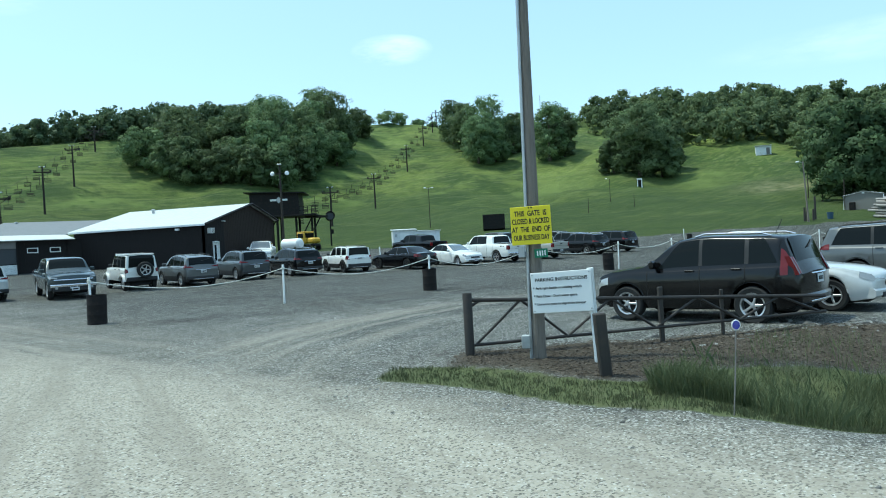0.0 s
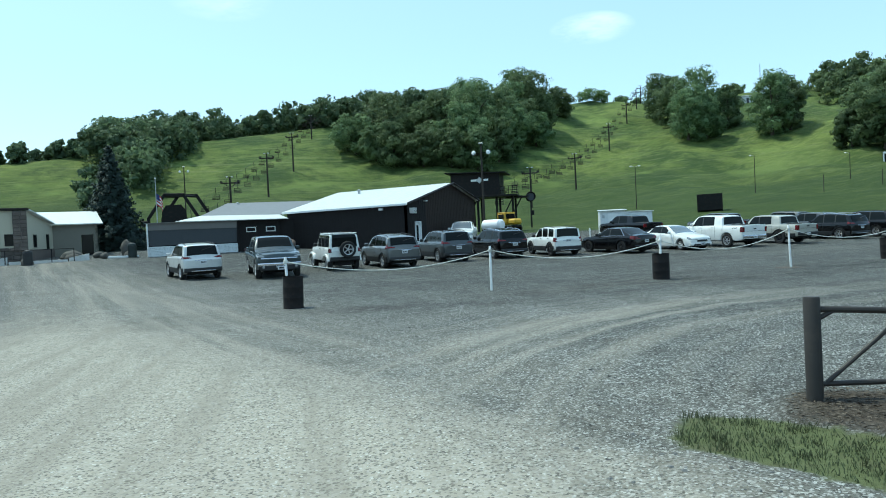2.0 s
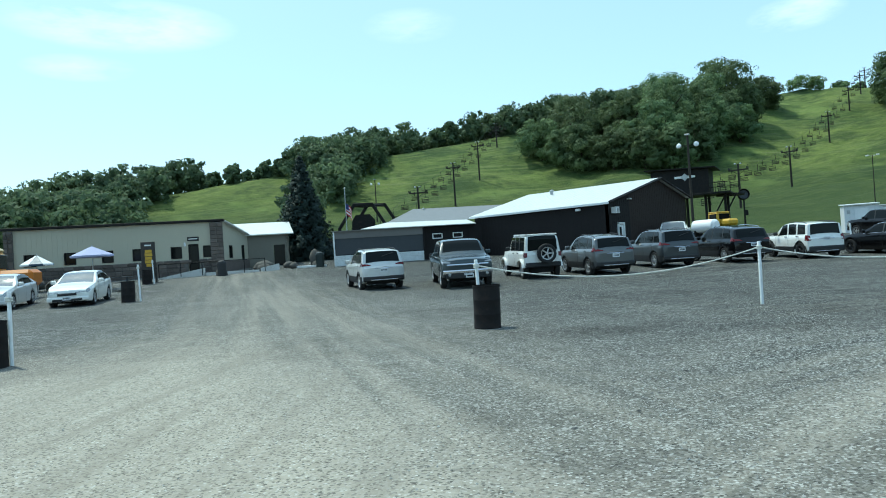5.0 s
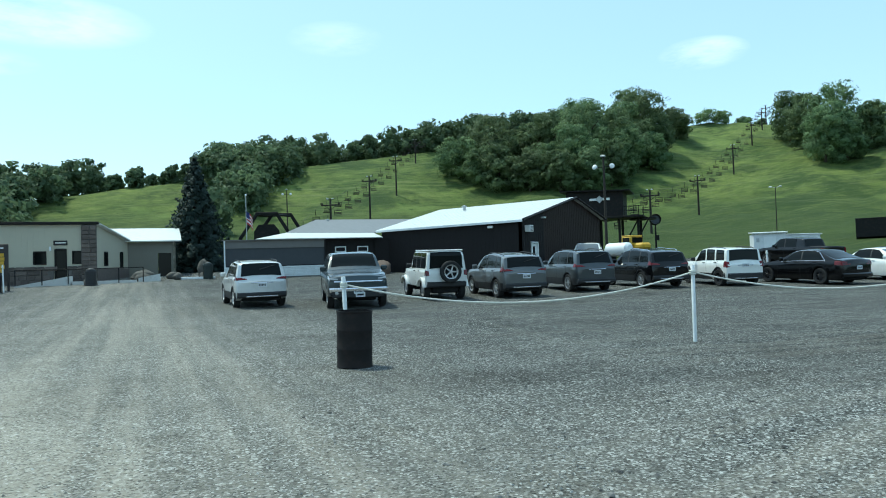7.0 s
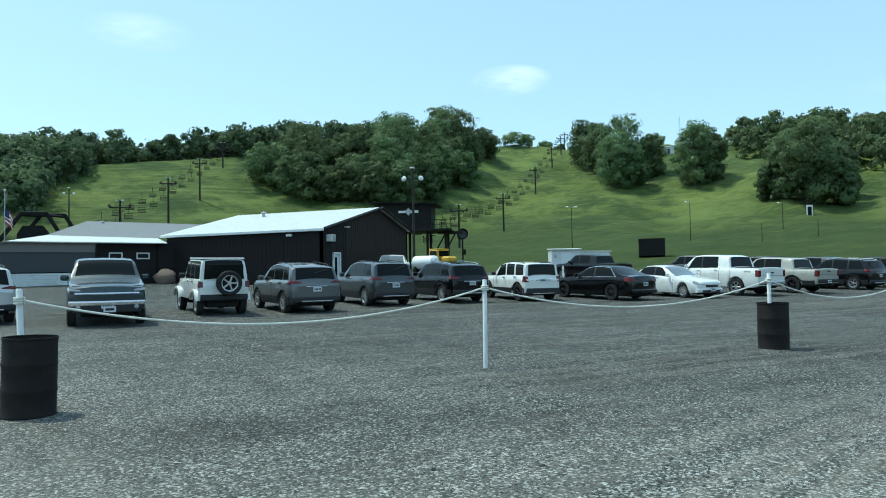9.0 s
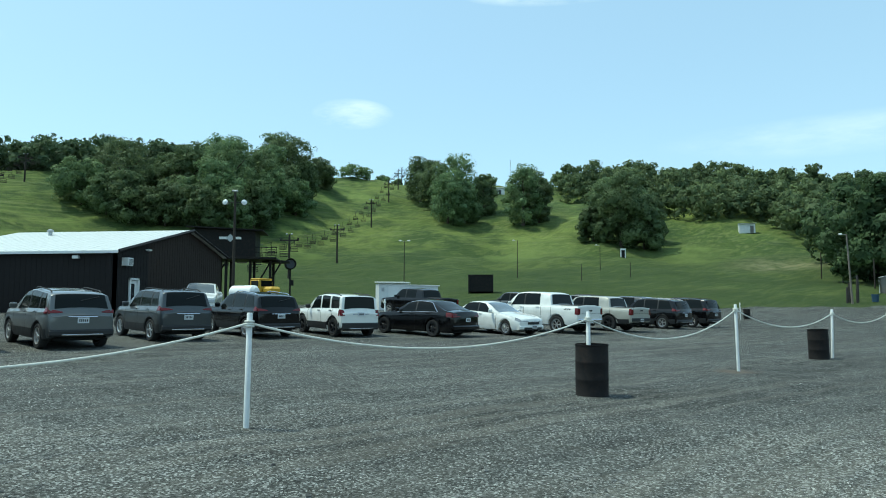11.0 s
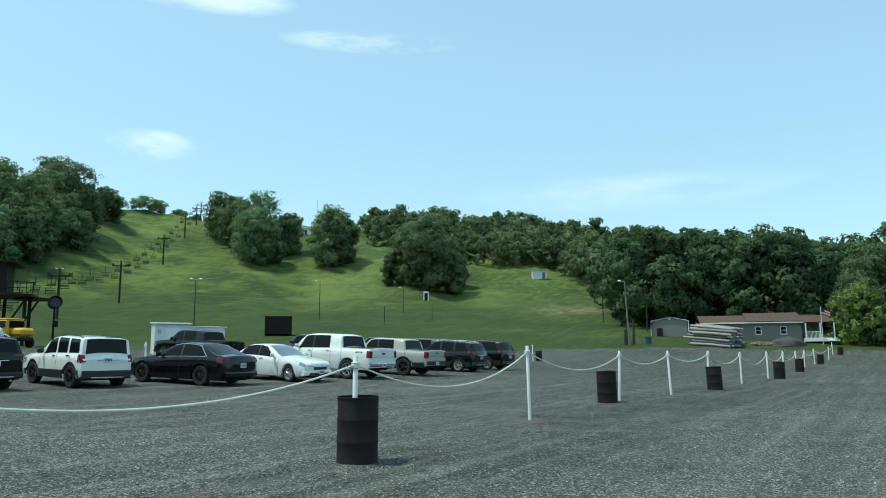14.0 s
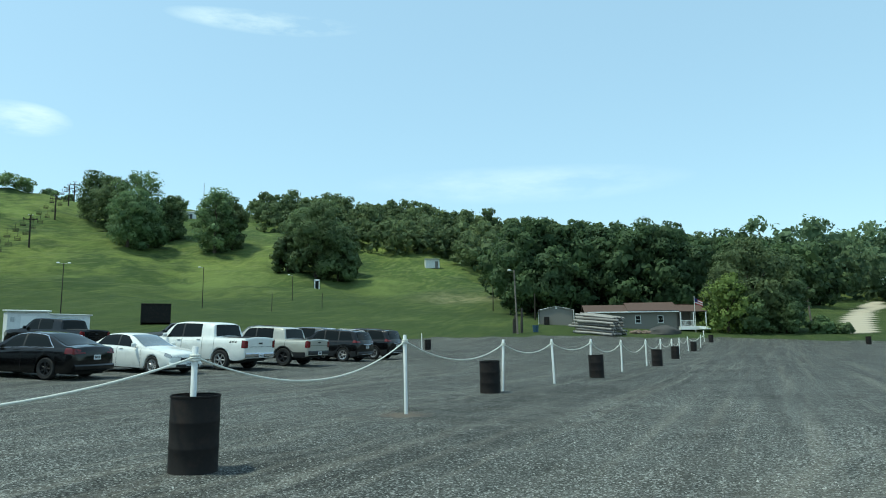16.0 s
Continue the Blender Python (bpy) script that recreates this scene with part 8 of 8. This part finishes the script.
def bough_crown(rs, c, q, per_lobe, leaves, leaf, squash=0.85):
    """A crown of boughs: each lobe carries rounded tufts, each tuft a skin of leaf sprays; also gives a random tone for each tuft."""
    n = len(c) * per_lobe
    own = np.repeat(np.arange(len(c)), per_lobe)
    d = rs.normal(size=(n, 3))
    d[:, 2] += 0.15
    d /= np.linalg.norm(d, axis=1)[:, None]
    size = q[own] * (0.26 + 0.26 * rs.rand(n))
    tuft = c[own] + d * (q[own] * (0.68 + 0.2 * rs.rand(n)))[:, None] * np.array([1, 1, squash])
    out = nearest_lobe(tuft, c, q, squash) > 0.62
    tuft, size, d = tuft[out], size[out], d[out]
    tone = rs.rand(len(tuft))
    w = size ** 2
    pick = rs.choice(len(tuft), int(leaves * 2.6), p=w / w.sum())
    e = rs.normal(size=(len(pick), 3)) + d[pick] * 0.55
    e[:, 2] += 0.35
    e /= np.linalg.norm(e, axis=1)[:, None]
    at = tuft[pick] + e * (size[pick] * (1.0 + 0.28 * rs.rand(len(pick)) ** 2 - 0.35 * rs.rand(len(pick)) ** 3))[:, None] * np.array([1.15, 1.15, 0.85])
    keep = nearest_lobe(at, c, q, squash) > 0.72
    at, e, pick = at[keep][:leaves], e[keep][:leaves], pick[keep][:leaves]
    face = e * 0.75 + d[pick] * 0.35
    face /= np.linalg.norm(face, axis=1)[:, None]
    v, f, soft = leaf_sprays(rs, at, face, leaf)
    inner = len(at) // 5
    own = rs.choice(len(c), inner, p=q ** 2 / (q ** 2).sum())
    e = rs.normal(size=(inner, 3))
    e /= np.linalg.norm(e, axis=1)[:, None]
    deep = c[own] + e * (q[own] * (0.25 + 0.5 * rs.rand(inner)))[:, None] * np.array([1, 1, squash])
    v2, f2, soft2 = leaf_sprays(rs, deep, e, leaf * 2.3)
    return np.concatenate([v, v2]), np.concatenate([f, f2 + len(v)]), np.concatenate([soft, soft2]), np.concatenate([np.repeat(tone[pick], 4), np.full(len(v2), 0.3)])


def crown_mesh(name, V, F, N, material, tones=None):
    me = bpy.data.meshes.new(name)
    me.from_pydata(np.concatenate(V).tolist(), [], F)
    me.polygons.foreach_set("use_smooth", [True] * len(me.polygons))
    me.normals_split_custom_set_from_vertices(np.concatenate(N).tolist())
    if tones is not None:
        me.attributes.new("tuft", "FLOAT", "POINT").data.foreach_set("value", np.concatenate(tones).astype(np.float32))
    me.materials.append(material)
    return me


def crown_lobes(rs, h, r, n):
    """Lobes of a broad crown from near the ground to the top."""
    c, q = [], []
    for i in range(n):
        z = 0.07 + 0.85 * (i + rs.rand()) / n
        wide = math.sin(math.pi * min(0.97, 0.16 + z * 0.80)) ** 0.75
        a = 2.4 * i + rs.rand() * 0.8
        rr = r * wide * (0.4 + 0.45 * rs.rand())
        c.append((rr * math.cos(a), rr * math.sin(a), z * h))
        q.append(r * (0.2 + 0.22 * rs.rand()) * (0.72 + 0.4 * wide))
    c.append((0, 0, h * 0.5))
    q.append(r * 0.55)
    c.append((0, 0, h * 0.84))
    q.append(r * 0.34)
    return np.array(c), np.array(q)


def broad_tree(x, y, h, r, seed, material=LEAVES, leaves=7200, leaf=0.44, label="full green deciduous tree standing on the grassy slope", group="hillside trees"):
    rs = np.random.RandomState(seed)
    t = thing("tree", label, "tree", group, pose(x, y, ground_z(x, y) - 0.25))
    c, q = crown_lobes(rs, h, r, 22)
    v, f, soft, tone = bough_crown(rs, c, q, 14, leaves, leaf)
    me = crown_mesh("crown", [v], f.tolist(), [soft], material, [tone])
    crown = new("crown", me)
    crown.parent = t
    trunk = Mesh().tube([(0, 0, 0), (0.05, 0.02, h * 0.2), (0.0, 0.05, h * 0.45), (0.05, 0, h * 0.75)], [h * 0.028, h * 0.022, h * 0.015, h * 0.006], 9)
    for k in range(5):
        a = 1.3 * k + rs.rand()
        z = h * (0.2 + 0.07 * k)
        trunk.tube([(0, 0, z), (math.cos(a) * r * 0.35, math.sin(a) * r * 0.35, z + h * 0.12), (math.cos(a) * r * 0.6, math.sin(a) * r * 0.6, z + h * 0.2)], [h * 0.011, h * 0.008, h * 0.003], 6)
    part("trunk", trunk, BARK, t)
    return t


SLOPE_WEST = [(-118, 186, 11.5, 6.8), (-111, 195, 18.5, 9.5), (-109, 183, 11, 5.5), (-103, 183, 13, 6.2), (-108, 208, 13, 6), (-96, 200, 20, 8), (-86, 196, 17.5, 7.6), (-87, 206, 22, 9.5),
              (-82, 217, 18, 7.8), (-80, 239, 21, 9), (-79, 266, 10, 6.5), (-91, 193, 13, 6), (-84, 228, 20, 8), (-92, 214, 21, 8.5), (-101, 200, 17, 7), (-74, 225, 12, 5), (-88, 245, 20, 8), (-98, 222, 18, 8), (-86, 186, 12, 5.5), (-80, 191, 12.5, 5.5), (-78, 202, 13.5, 5.8), (-78, 213, 14.5, 6.2), (-77, 226, 14.5, 5.8), (-77, 240, 15, 6), (-94, 184, 11, 5.5)]
SLOPE_MID = [(-43, 276, 17, 6.7), (-29, 241, 17, 7.4), (-28, 258, 22, 9.0), (-19, 264, 16, 5.6), (-36, 262, 19, 6.5), (-24, 246, 14, 5.5), (-5, 243, 20, 7.0), (0, 245, 14, 4.8), (-3, 250, 17, 5.5)]
SLOPE_EAST = [(21, 209, 21, 8.4), (27, 210, 12, 6.0), (17, 222, 13, 5.5), (24, 238, 17, 7.6), (30, 221, 14, 5.2), (14, 212, 10, 4.2)]
for i, (x, y, h, r) in enumerate(SLOPE_WEST):
    broad_tree(x, y, h, r, 100 + i, LEAVES, group="trees on the slope beside the lift")
for i, (x, y, h, r) in enumerate(SLOPE_MID):
    broad_tree(x, y, h, r, 200 + i, LEAVES, group="tree clumps on the middle slope")
for i, (x, y, h, r) in enumerate(SLOPE_EAST):
    broad_tree(x, y, h, r, 300 + i, LEAVES, 12000, label="dense dark green tree standing alone low on the slope" if i == 0 else "full green deciduous tree standing on the grassy slope")
YARD = [(72.6, 108.5, 14.0, 6.6), (79.0, 109.0, 12.0, 4.6), (66.2, 105.6, 8.5, 3.6), (75.5, 104.6, 5.6, 2.6), (85.0, 118.0, 10.0, 3.8), (69.0, 104.4, 6.2, 2.7), (81.2, 104.2, 2.6, 1.7), (84.0, 103.0, 1.6, 1.3)]
for i, (x, y, h, r) in enumerate(YARD):
    broad_tree(x, y, h, r, 400 + i, LEAVES_LIGHT if i == 2 else LEAVES, 9000 if h > 9 else 2600, 0.34, "rounded leafy tree in the yard beyond the lot", "yard trees")


def spruce(x, y, h, r, seed):
    """Whorls of drooping boughs, thick with short needle sprays, round a straight trunk."""
    rs = np.random.RandomState(seed)
    t = thing("spruce", "dense blue-green spruce beside the lodge", "tree", m=pose(x, y, ground_z(x, y) - 0.1))
    part("trunk", Mesh().tube([(0, 0, 0), (0, 0, h * 0.97)], [0.22, 0.02], 8), BARK, t)
    at, face, tone = [], [], []
    for i in range(30):
        u = i / 29
        reach = r * (1 - u) ** 0.85 + 0.12
        boughs = max(5, int(15 * (1 - u) + 4))
        for k in range(boughs):
            a = 2 * math.pi * (k + 0.5 * rs.rand() + 0.37 * i) / boughs
            length = reach * (0.78 + 0.34 * rs.rand())
            n = int(30 + 75 * length / r)
            g = np.sqrt(rs.rand(n)) * 0.92 + 0.08
            wide = 0.1 + 0.34 * length * 0.35 * (1 - g)
            side = rs.normal(size=n) * wide
            out = np.array([math.cos(a), math.sin(a)])
            xy = out[None] * (g * length)[:, None] + np.array([-out[1], out[0]])[None] * side[:, None]
            z = h * (0.03 + 0.955 * u) - 0.22 * length * g ** 1.5 + 0.1 * length * (g > 0.9) + rs.normal(scale=0.07, size=n)
            at.append(np.concatenate([xy, z[:, None]], 1))
            face.append(np.concatenate([np.repeat(out[None] * 0.7, n, 0), np.full((n, 1), 0.75)], 1))
            tone.append(np.full(n, rs.rand()))
    at, face, tone = np.concatenate(at), np.concatenate(face), np.concatenate(tone)
    face /= np.linalg.norm(face, axis=1)[:, None]
    v, f, soft = leaf_sprays(rs, at, face, 0.2)
    new("crown", crown_mesh("crown", [v], f.tolist(), [soft], NEEDLES, [np.repeat(tone, 4)])).parent = t


spruce(-55.0, 49.2, 9.7, 3.3, 5)


def woods(name, spots, seed, label, material, leaves, leaf, lobes=9):
    """A stretch of far woodland as one object."""
    rs = np.random.RandomState(seed)
    V, F, N, T, n = [], [], [], [], 0
    for x, y, h, r in spots:
        z = ground_z(x, y) - 0.3
        c, q = crown_lobes(rs, h, r, lobes)
        off = np.array([x, y, z])
        shade = 0.5 * rs.rand()
        v, f, soft, tone = bough_crown(rs, c, q, 9, leaves, leaf)
        V.append(v + off)
        N.append(soft)
        T.append(tone * 0.5 + shade)
        F += (f + n).tolist()
        n += len(v)
    me = crown_mesh(name, V, F, N, material, T)
    return tagged(new(name, me), label, "woodland", kind="stuff")


def scatter(seed, x0, x1, y0, y1, step, keep, h0, h1):
    rs = np.random.RandomState(seed)
    out = []
    y = y0
    while y < y1:
        x = x0 + rs.rand() * step
        while x < x1:
            px, py = x + (rs.rand() - 0.5) * step * 0.8, y + (rs.rand() - 0.5) * step * 0.8
            if keep(px, py):
                h = h0 + (h1 - h0) * rs.rand()
                if px < -172 and 142.8 < west_bearing(px, py) < 149.5:
                    h *= 0.5
                out.append((px, py, h, h * (0.4 + 0.14 * rs.rand())))
            x += step
        y += step * 0.85
    return out


def east_woods(x, y):
    side = np.interp(y, [124, 131, 148, 189, 210, 226], [62, 47, 52, 61, 68, 70])
    back = np.interp(x, [4, 10, 16, 39, 62, 75], [305, 294, 284, 245, 236, 236])
    road = abs((x - 84) * 0.62 - (y - 100) * 0.78 + 3 * math.sin((y - 100) * 0.04)) < 7.5
    return not road and ((y > 126 and x > side and not (x > 88 and y < 150)) or (x > 6 and y > back))


def west_bearing(x, y):
    return math.degrees(math.atan2(y - 6.8, x + 1.0))


def west_woods(x, y):
    if x > -72 or (143.3 < west_bearing(x, y) < 154.3 and x > -184 + 0.15 * (y - 93)):
        return False
    if x > -163 and y > 180 + 1.2 * (x + 163) and y > 186:
        return True
    edge = np.interp(y, [100, 113, 135, 150, 166, 180], [-118, -131, -149, -156, -162, -165])
    meadow = (y - 94) * 0.6 + (x + 176) * 0.8 > -6 and (x + 141) * 0.59 + (y - 108) * 0.81 < 12 and (x + 176) * 0.4 - (y - 94) * 0.25 > -14 and x < -139 and y < 136 - 0.3 * (x + 175)
    return x < edge and y > 60 and not meadow


behind = scatter(11, 44, 135, 124, 200, 6.8, east_woods, 13.5, 17)
front_edge = [p for p in behind if p[1] < 150]
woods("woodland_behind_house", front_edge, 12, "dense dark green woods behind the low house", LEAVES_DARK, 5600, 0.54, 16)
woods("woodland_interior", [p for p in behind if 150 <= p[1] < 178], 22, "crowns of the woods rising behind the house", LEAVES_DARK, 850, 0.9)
woods("woodland_ridge", scatter(13, 4, 215, 205, 320, 8.4, east_woods, 8, 12.0), 14, "wooded ridge rising beyond the meadow", LEAVES, 560, 0.8)
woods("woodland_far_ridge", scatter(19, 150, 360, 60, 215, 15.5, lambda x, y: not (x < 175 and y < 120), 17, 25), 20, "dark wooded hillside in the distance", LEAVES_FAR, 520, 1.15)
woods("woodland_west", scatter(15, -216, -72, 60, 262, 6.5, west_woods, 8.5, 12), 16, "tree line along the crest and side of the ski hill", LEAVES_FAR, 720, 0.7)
woods("crest_trees", [(-76, 300, 5.5, 5), (-71, 303, 4.5, 4.5), (-66, 318, 2.2, 3.5), (-60, 322, 2, 3), (-40, 330, 3, 3), (-30, 322, 3, 3), (-4, 312, 7.5, 5), (-20, 330, 4, 3.5), (2, 300, 7, 5)], 18, "small trees on the hill crest", LEAVES, 1500, 0.42)

# ---- loose ground cover near the path ----


def scatter_cards(name, pts, size, tall, seed, material, label, category, flat=False):
    """Many small blades or chips as one object."""
    rs = np.random.RandomState(seed)
    n = len(pts)
    p = np.array(pts)
    a = rs.rand(n) * 2 * math.pi
    sz = size * (0.5 + rs.rand(n))
    d = np.stack([np.cos(a), np.sin(a), np.zeros(n)], 1)
    if flat:
        up = np.stack([-np.sin(a) * 0.35, np.cos(a) * 0.35, 0.15 + 0.3 * rs.rand(n)], 1)
        v = np.stack([p - d * sz[:, None], p + up * sz[:, None] * 0.6, p + d * sz[:, None], p - up * sz[:, None] * 0.25], 1)
        v[:, :, 2] += 0.012
        f = np.arange(n * 4).reshape(-1, 4)
    else:
        h = tall * (0.4 + 0.9 * rs.rand(n))
        lean = rs.normal(scale=0.35, size=(n, 2)) * h[:, None]
        tip = p + np.concatenate([lean, h[:, None]], 1)
        mid = p + np.concatenate([lean * 0.35, h[:, None] * 0.6], 1)
        v = np.stack([p - d * sz[:, None], p + d * sz[:, None], mid + d * sz[:, None] * 0.7, tip, mid - d * sz[:, None] * 0.7], 1)
        f = np.arange(n * 5).reshape(-1, 5)
    me = bpy.data.meshes.new(name)
    me.from_pydata(v.reshape(-1, 3).tolist(), [], f.tolist())
    me.materials.append(material)
    return tagged(new(name, me), label, category, kind="stuff")


rs = np.random.RandomState(31)
cx, cy = rs.uniform(-0.8, 9.5, 75000), rs.uniform(8.0, 15.5, 75000)
gm_, dm_, bm2, _ = cover_masks(cx, cy)
cz = land(cx, cy) + uneven(cx, cy)
on = (gm_ > 0.45 + 0.3 * rs.rand(75000)) & (cy < 13.5)
pts = np.stack([cx, cy, cz], 1)[on]
scatter_cards("verge_grass", pts, 0.004, 0.042, 32, GRASS_BLADES, "short rough grass on the verge by the entrance", "grass")
on = (bm2 > 0.5) & (cx < 9)
scatter_cards("mulch_chips", np.stack([cx, cy, cz + 0.05], 1)[on], 0.022, 0, 33, MULCH, "brown shredded wood mulch round the pole", "mulch", True)
weeds = []
for wx_, wy_, wr, n in ((3.75, 10.05, 0.36, 2600), (4.15, 9.9, 0.32, 1500), (4.9, 9.6, 0.5, 700), (5.6, 10.2, 0.6, 1300), (6.5, 11.0, 0.7, 2600), (7.6, 11.6, 0.9, 3600), (8.6, 12.6, 1.2, 3600), (4.7, 11.2, 0.9, 350), (6.0, 12.6, 1.0, 400)):
    a, d = rs.rand(n) * 2 * math.pi, np.sqrt(rs.rand(n)) * wr
    x, y = wx_ + d * np.cos(a), wy_ + d * np.sin(a)
    weeds.append(np.stack([x, y, land(x, y) + uneven(x, y)], 1))
scatter_cards("tall_weeds", np.concatenate(weeds), 0.0032, 0.3, 34, WEED_BLADES, "tall green weeds in the roadside ditch", "weeds")
tuft = rs.uniform(-0.5, 8, 500), rs.uniform(8.4, 12.5, 500)
keep = cover_masks(*tuft)[0] > 0.6
tx, ty_ = np.repeat(tuft[0][keep], 26), np.repeat(tuft[1][keep], 26)
tx, ty_ = tx + rs.normal(scale=0.05, size=len(tx)), ty_ + rs.normal(scale=0.05, size=len(tx))
scatter_cards("grass_tufts", np.stack([tx, ty_, land(tx, ty_) + uneven(tx, ty_)], 1), 0.0035, 0.06, 35, GRASS_BLADES, "ragged taller grass tufts on the verge", "grass")


def stones(name, n, region, size, seed, label, material=PEBBLE):
    """Loose stones, each a small irregular wedge, joined."""
    rs = np.random.RandomState(seed)
    x, y = region(rs, n)
    g, dirt_, b_, _ = cover_masks(x, y)
    ok = (g < 0.3) & (np.maximum(dirt_, np.maximum(*track_masks(x, y))) < 0.1 + 0.7 * rs.rand(n))
    x, y = x[ok], y[ok]
    n = len(x)
    s_ = size * (0.35 + rs.rand(n) ** 2.2 * 1.3)
    z = land(x, y) + uneven(x, y)
    c = np.stack([x, y, z], 1)
    a = rs.rand(n) * 2 * math.pi
    ring = []
    for k in range(4):
        t = a + k * math.pi / 2 + rs.normal(scale=0.25, size=n)
        rr = s_ * (0.7 + 0.5 * rs.rand(n))
        ring.append(c + np.stack([np.cos(t) * rr, np.sin(t) * rr, s_ * 0.1 * rs.rand(n)], 1))
    top = []
    for k in range(4):
        top.append(c + (ring[k] - c) * (0.35 + 0.3 * rs.rand(n))[:, None] + np.stack([np.zeros(n), np.zeros(n), s_ * (0.25 + 0.3 * rs.rand(n))], 1))
    v = np.stack(ring + top, 1).reshape(-1, 3)
    o = (np.arange(n) * 8)[:, None]
    f = np.concatenate([o + np.array([q]) for q in ((0, 1, 5, 4), (1, 2, 6, 5), (2, 3, 7, 6), (3, 0, 4, 7), (4, 5, 6, 7))], 0)
    me = bpy.data.meshes.new(name)
    me.from_pydata(v.tolist(), [], f.tolist())
    me.materials.append(material)
    return tagged(new(name, me), label, "gravel", kind="stuff")


def near_path(rs, n):
    """Round the way of the car, thinning outwards."""
    t = rs.rand(n)
    px = np.interp(t, [0, 0.25, 0.55, 1], [2.0, -2.0, -5.0, -2.0])
    py = np.interp(t, [0, 0.25, 0.55, 1], [3.0, 9.0, 16.0, 24.0])
    d = np.abs(rs.normal(scale=8.5, size=n))
    a = rs.rand(n) * 2 * math.pi
    return px + d * np.cos(a), py + d * np.sin(a)


stones("gravel_stones", 24000, near_path, 0.009, 41, "loose grey and pale gravel stones on the lot")


stones("loose_stones", 15000, near_path, 0.021, 44, "scattered coarse dark and grey stones on the gravel", RUBBLE)


def chippings(name, n, region, size, seed, label, material):
    """Small three-sided chips of stone, joined."""
    rs = np.random.RandomState(seed)
    x, y = region(rs, n)
    g, dirt_, b_, _ = cover_masks(x, y)
    lane, arc = track_masks(x, y)
    ok = (g < 0.3) & (np.maximum(dirt_, 0.8 * np.maximum(lane, arc)) < 0.15 + 0.95 * rs.rand(n))
    x, y = x[ok], y[ok]
    n = len(x)
    s_ = size * (0.45 + rs.rand(n) ** 2 * 1.1)
    z = land(x, y) + uneven(x, y) - 0.003
    c = np.stack([x, y, z], 1)
    a = rs.rand(n) * 2 * math.pi
    base = [c + np.stack([np.cos(a + k * 2.1) * s_, np.sin(a + k * 2.1) * s_, np.zeros(n)], 1) for k in range(3)]
    tip = c + np.stack([s_ * 0.3 * np.cos(a), s_ * 0.3 * np.sin(a), s_ * (0.5 + 0.4 * rs.rand(n))], 1)
    v = np.stack(base + [tip], 1).reshape(-1, 3)
    o = (np.arange(n) * 4)[:, None]
    f = np.concatenate([o + np.array([q]) for q in ((0, 1, 3), (1, 2, 3), (2, 0, 3))], 0)
    me = bpy.data.meshes.new(name)
    me.from_pydata(v.tolist(), [], f.tolist())
    me.materials.append(material)
    return tagged(new(name, me), label, "gravel", kind="stuff")


chippings("gravel_chippings", 120000, near_path, 0.0105, 43, "pale and dark crushed stone chippings on the lot", PEBBLE)


def bank(rs, n):
    x = rs.uniform(3.5, 13, n)
    return x, 13.3 + 0.42 * (x - 4) + rs.normal(scale=0.45, size=n)


stones("bank_rubble", 1100, bank, 0.075, 42, "broken grey slate rubble along the ditch bank", RUBBLE)
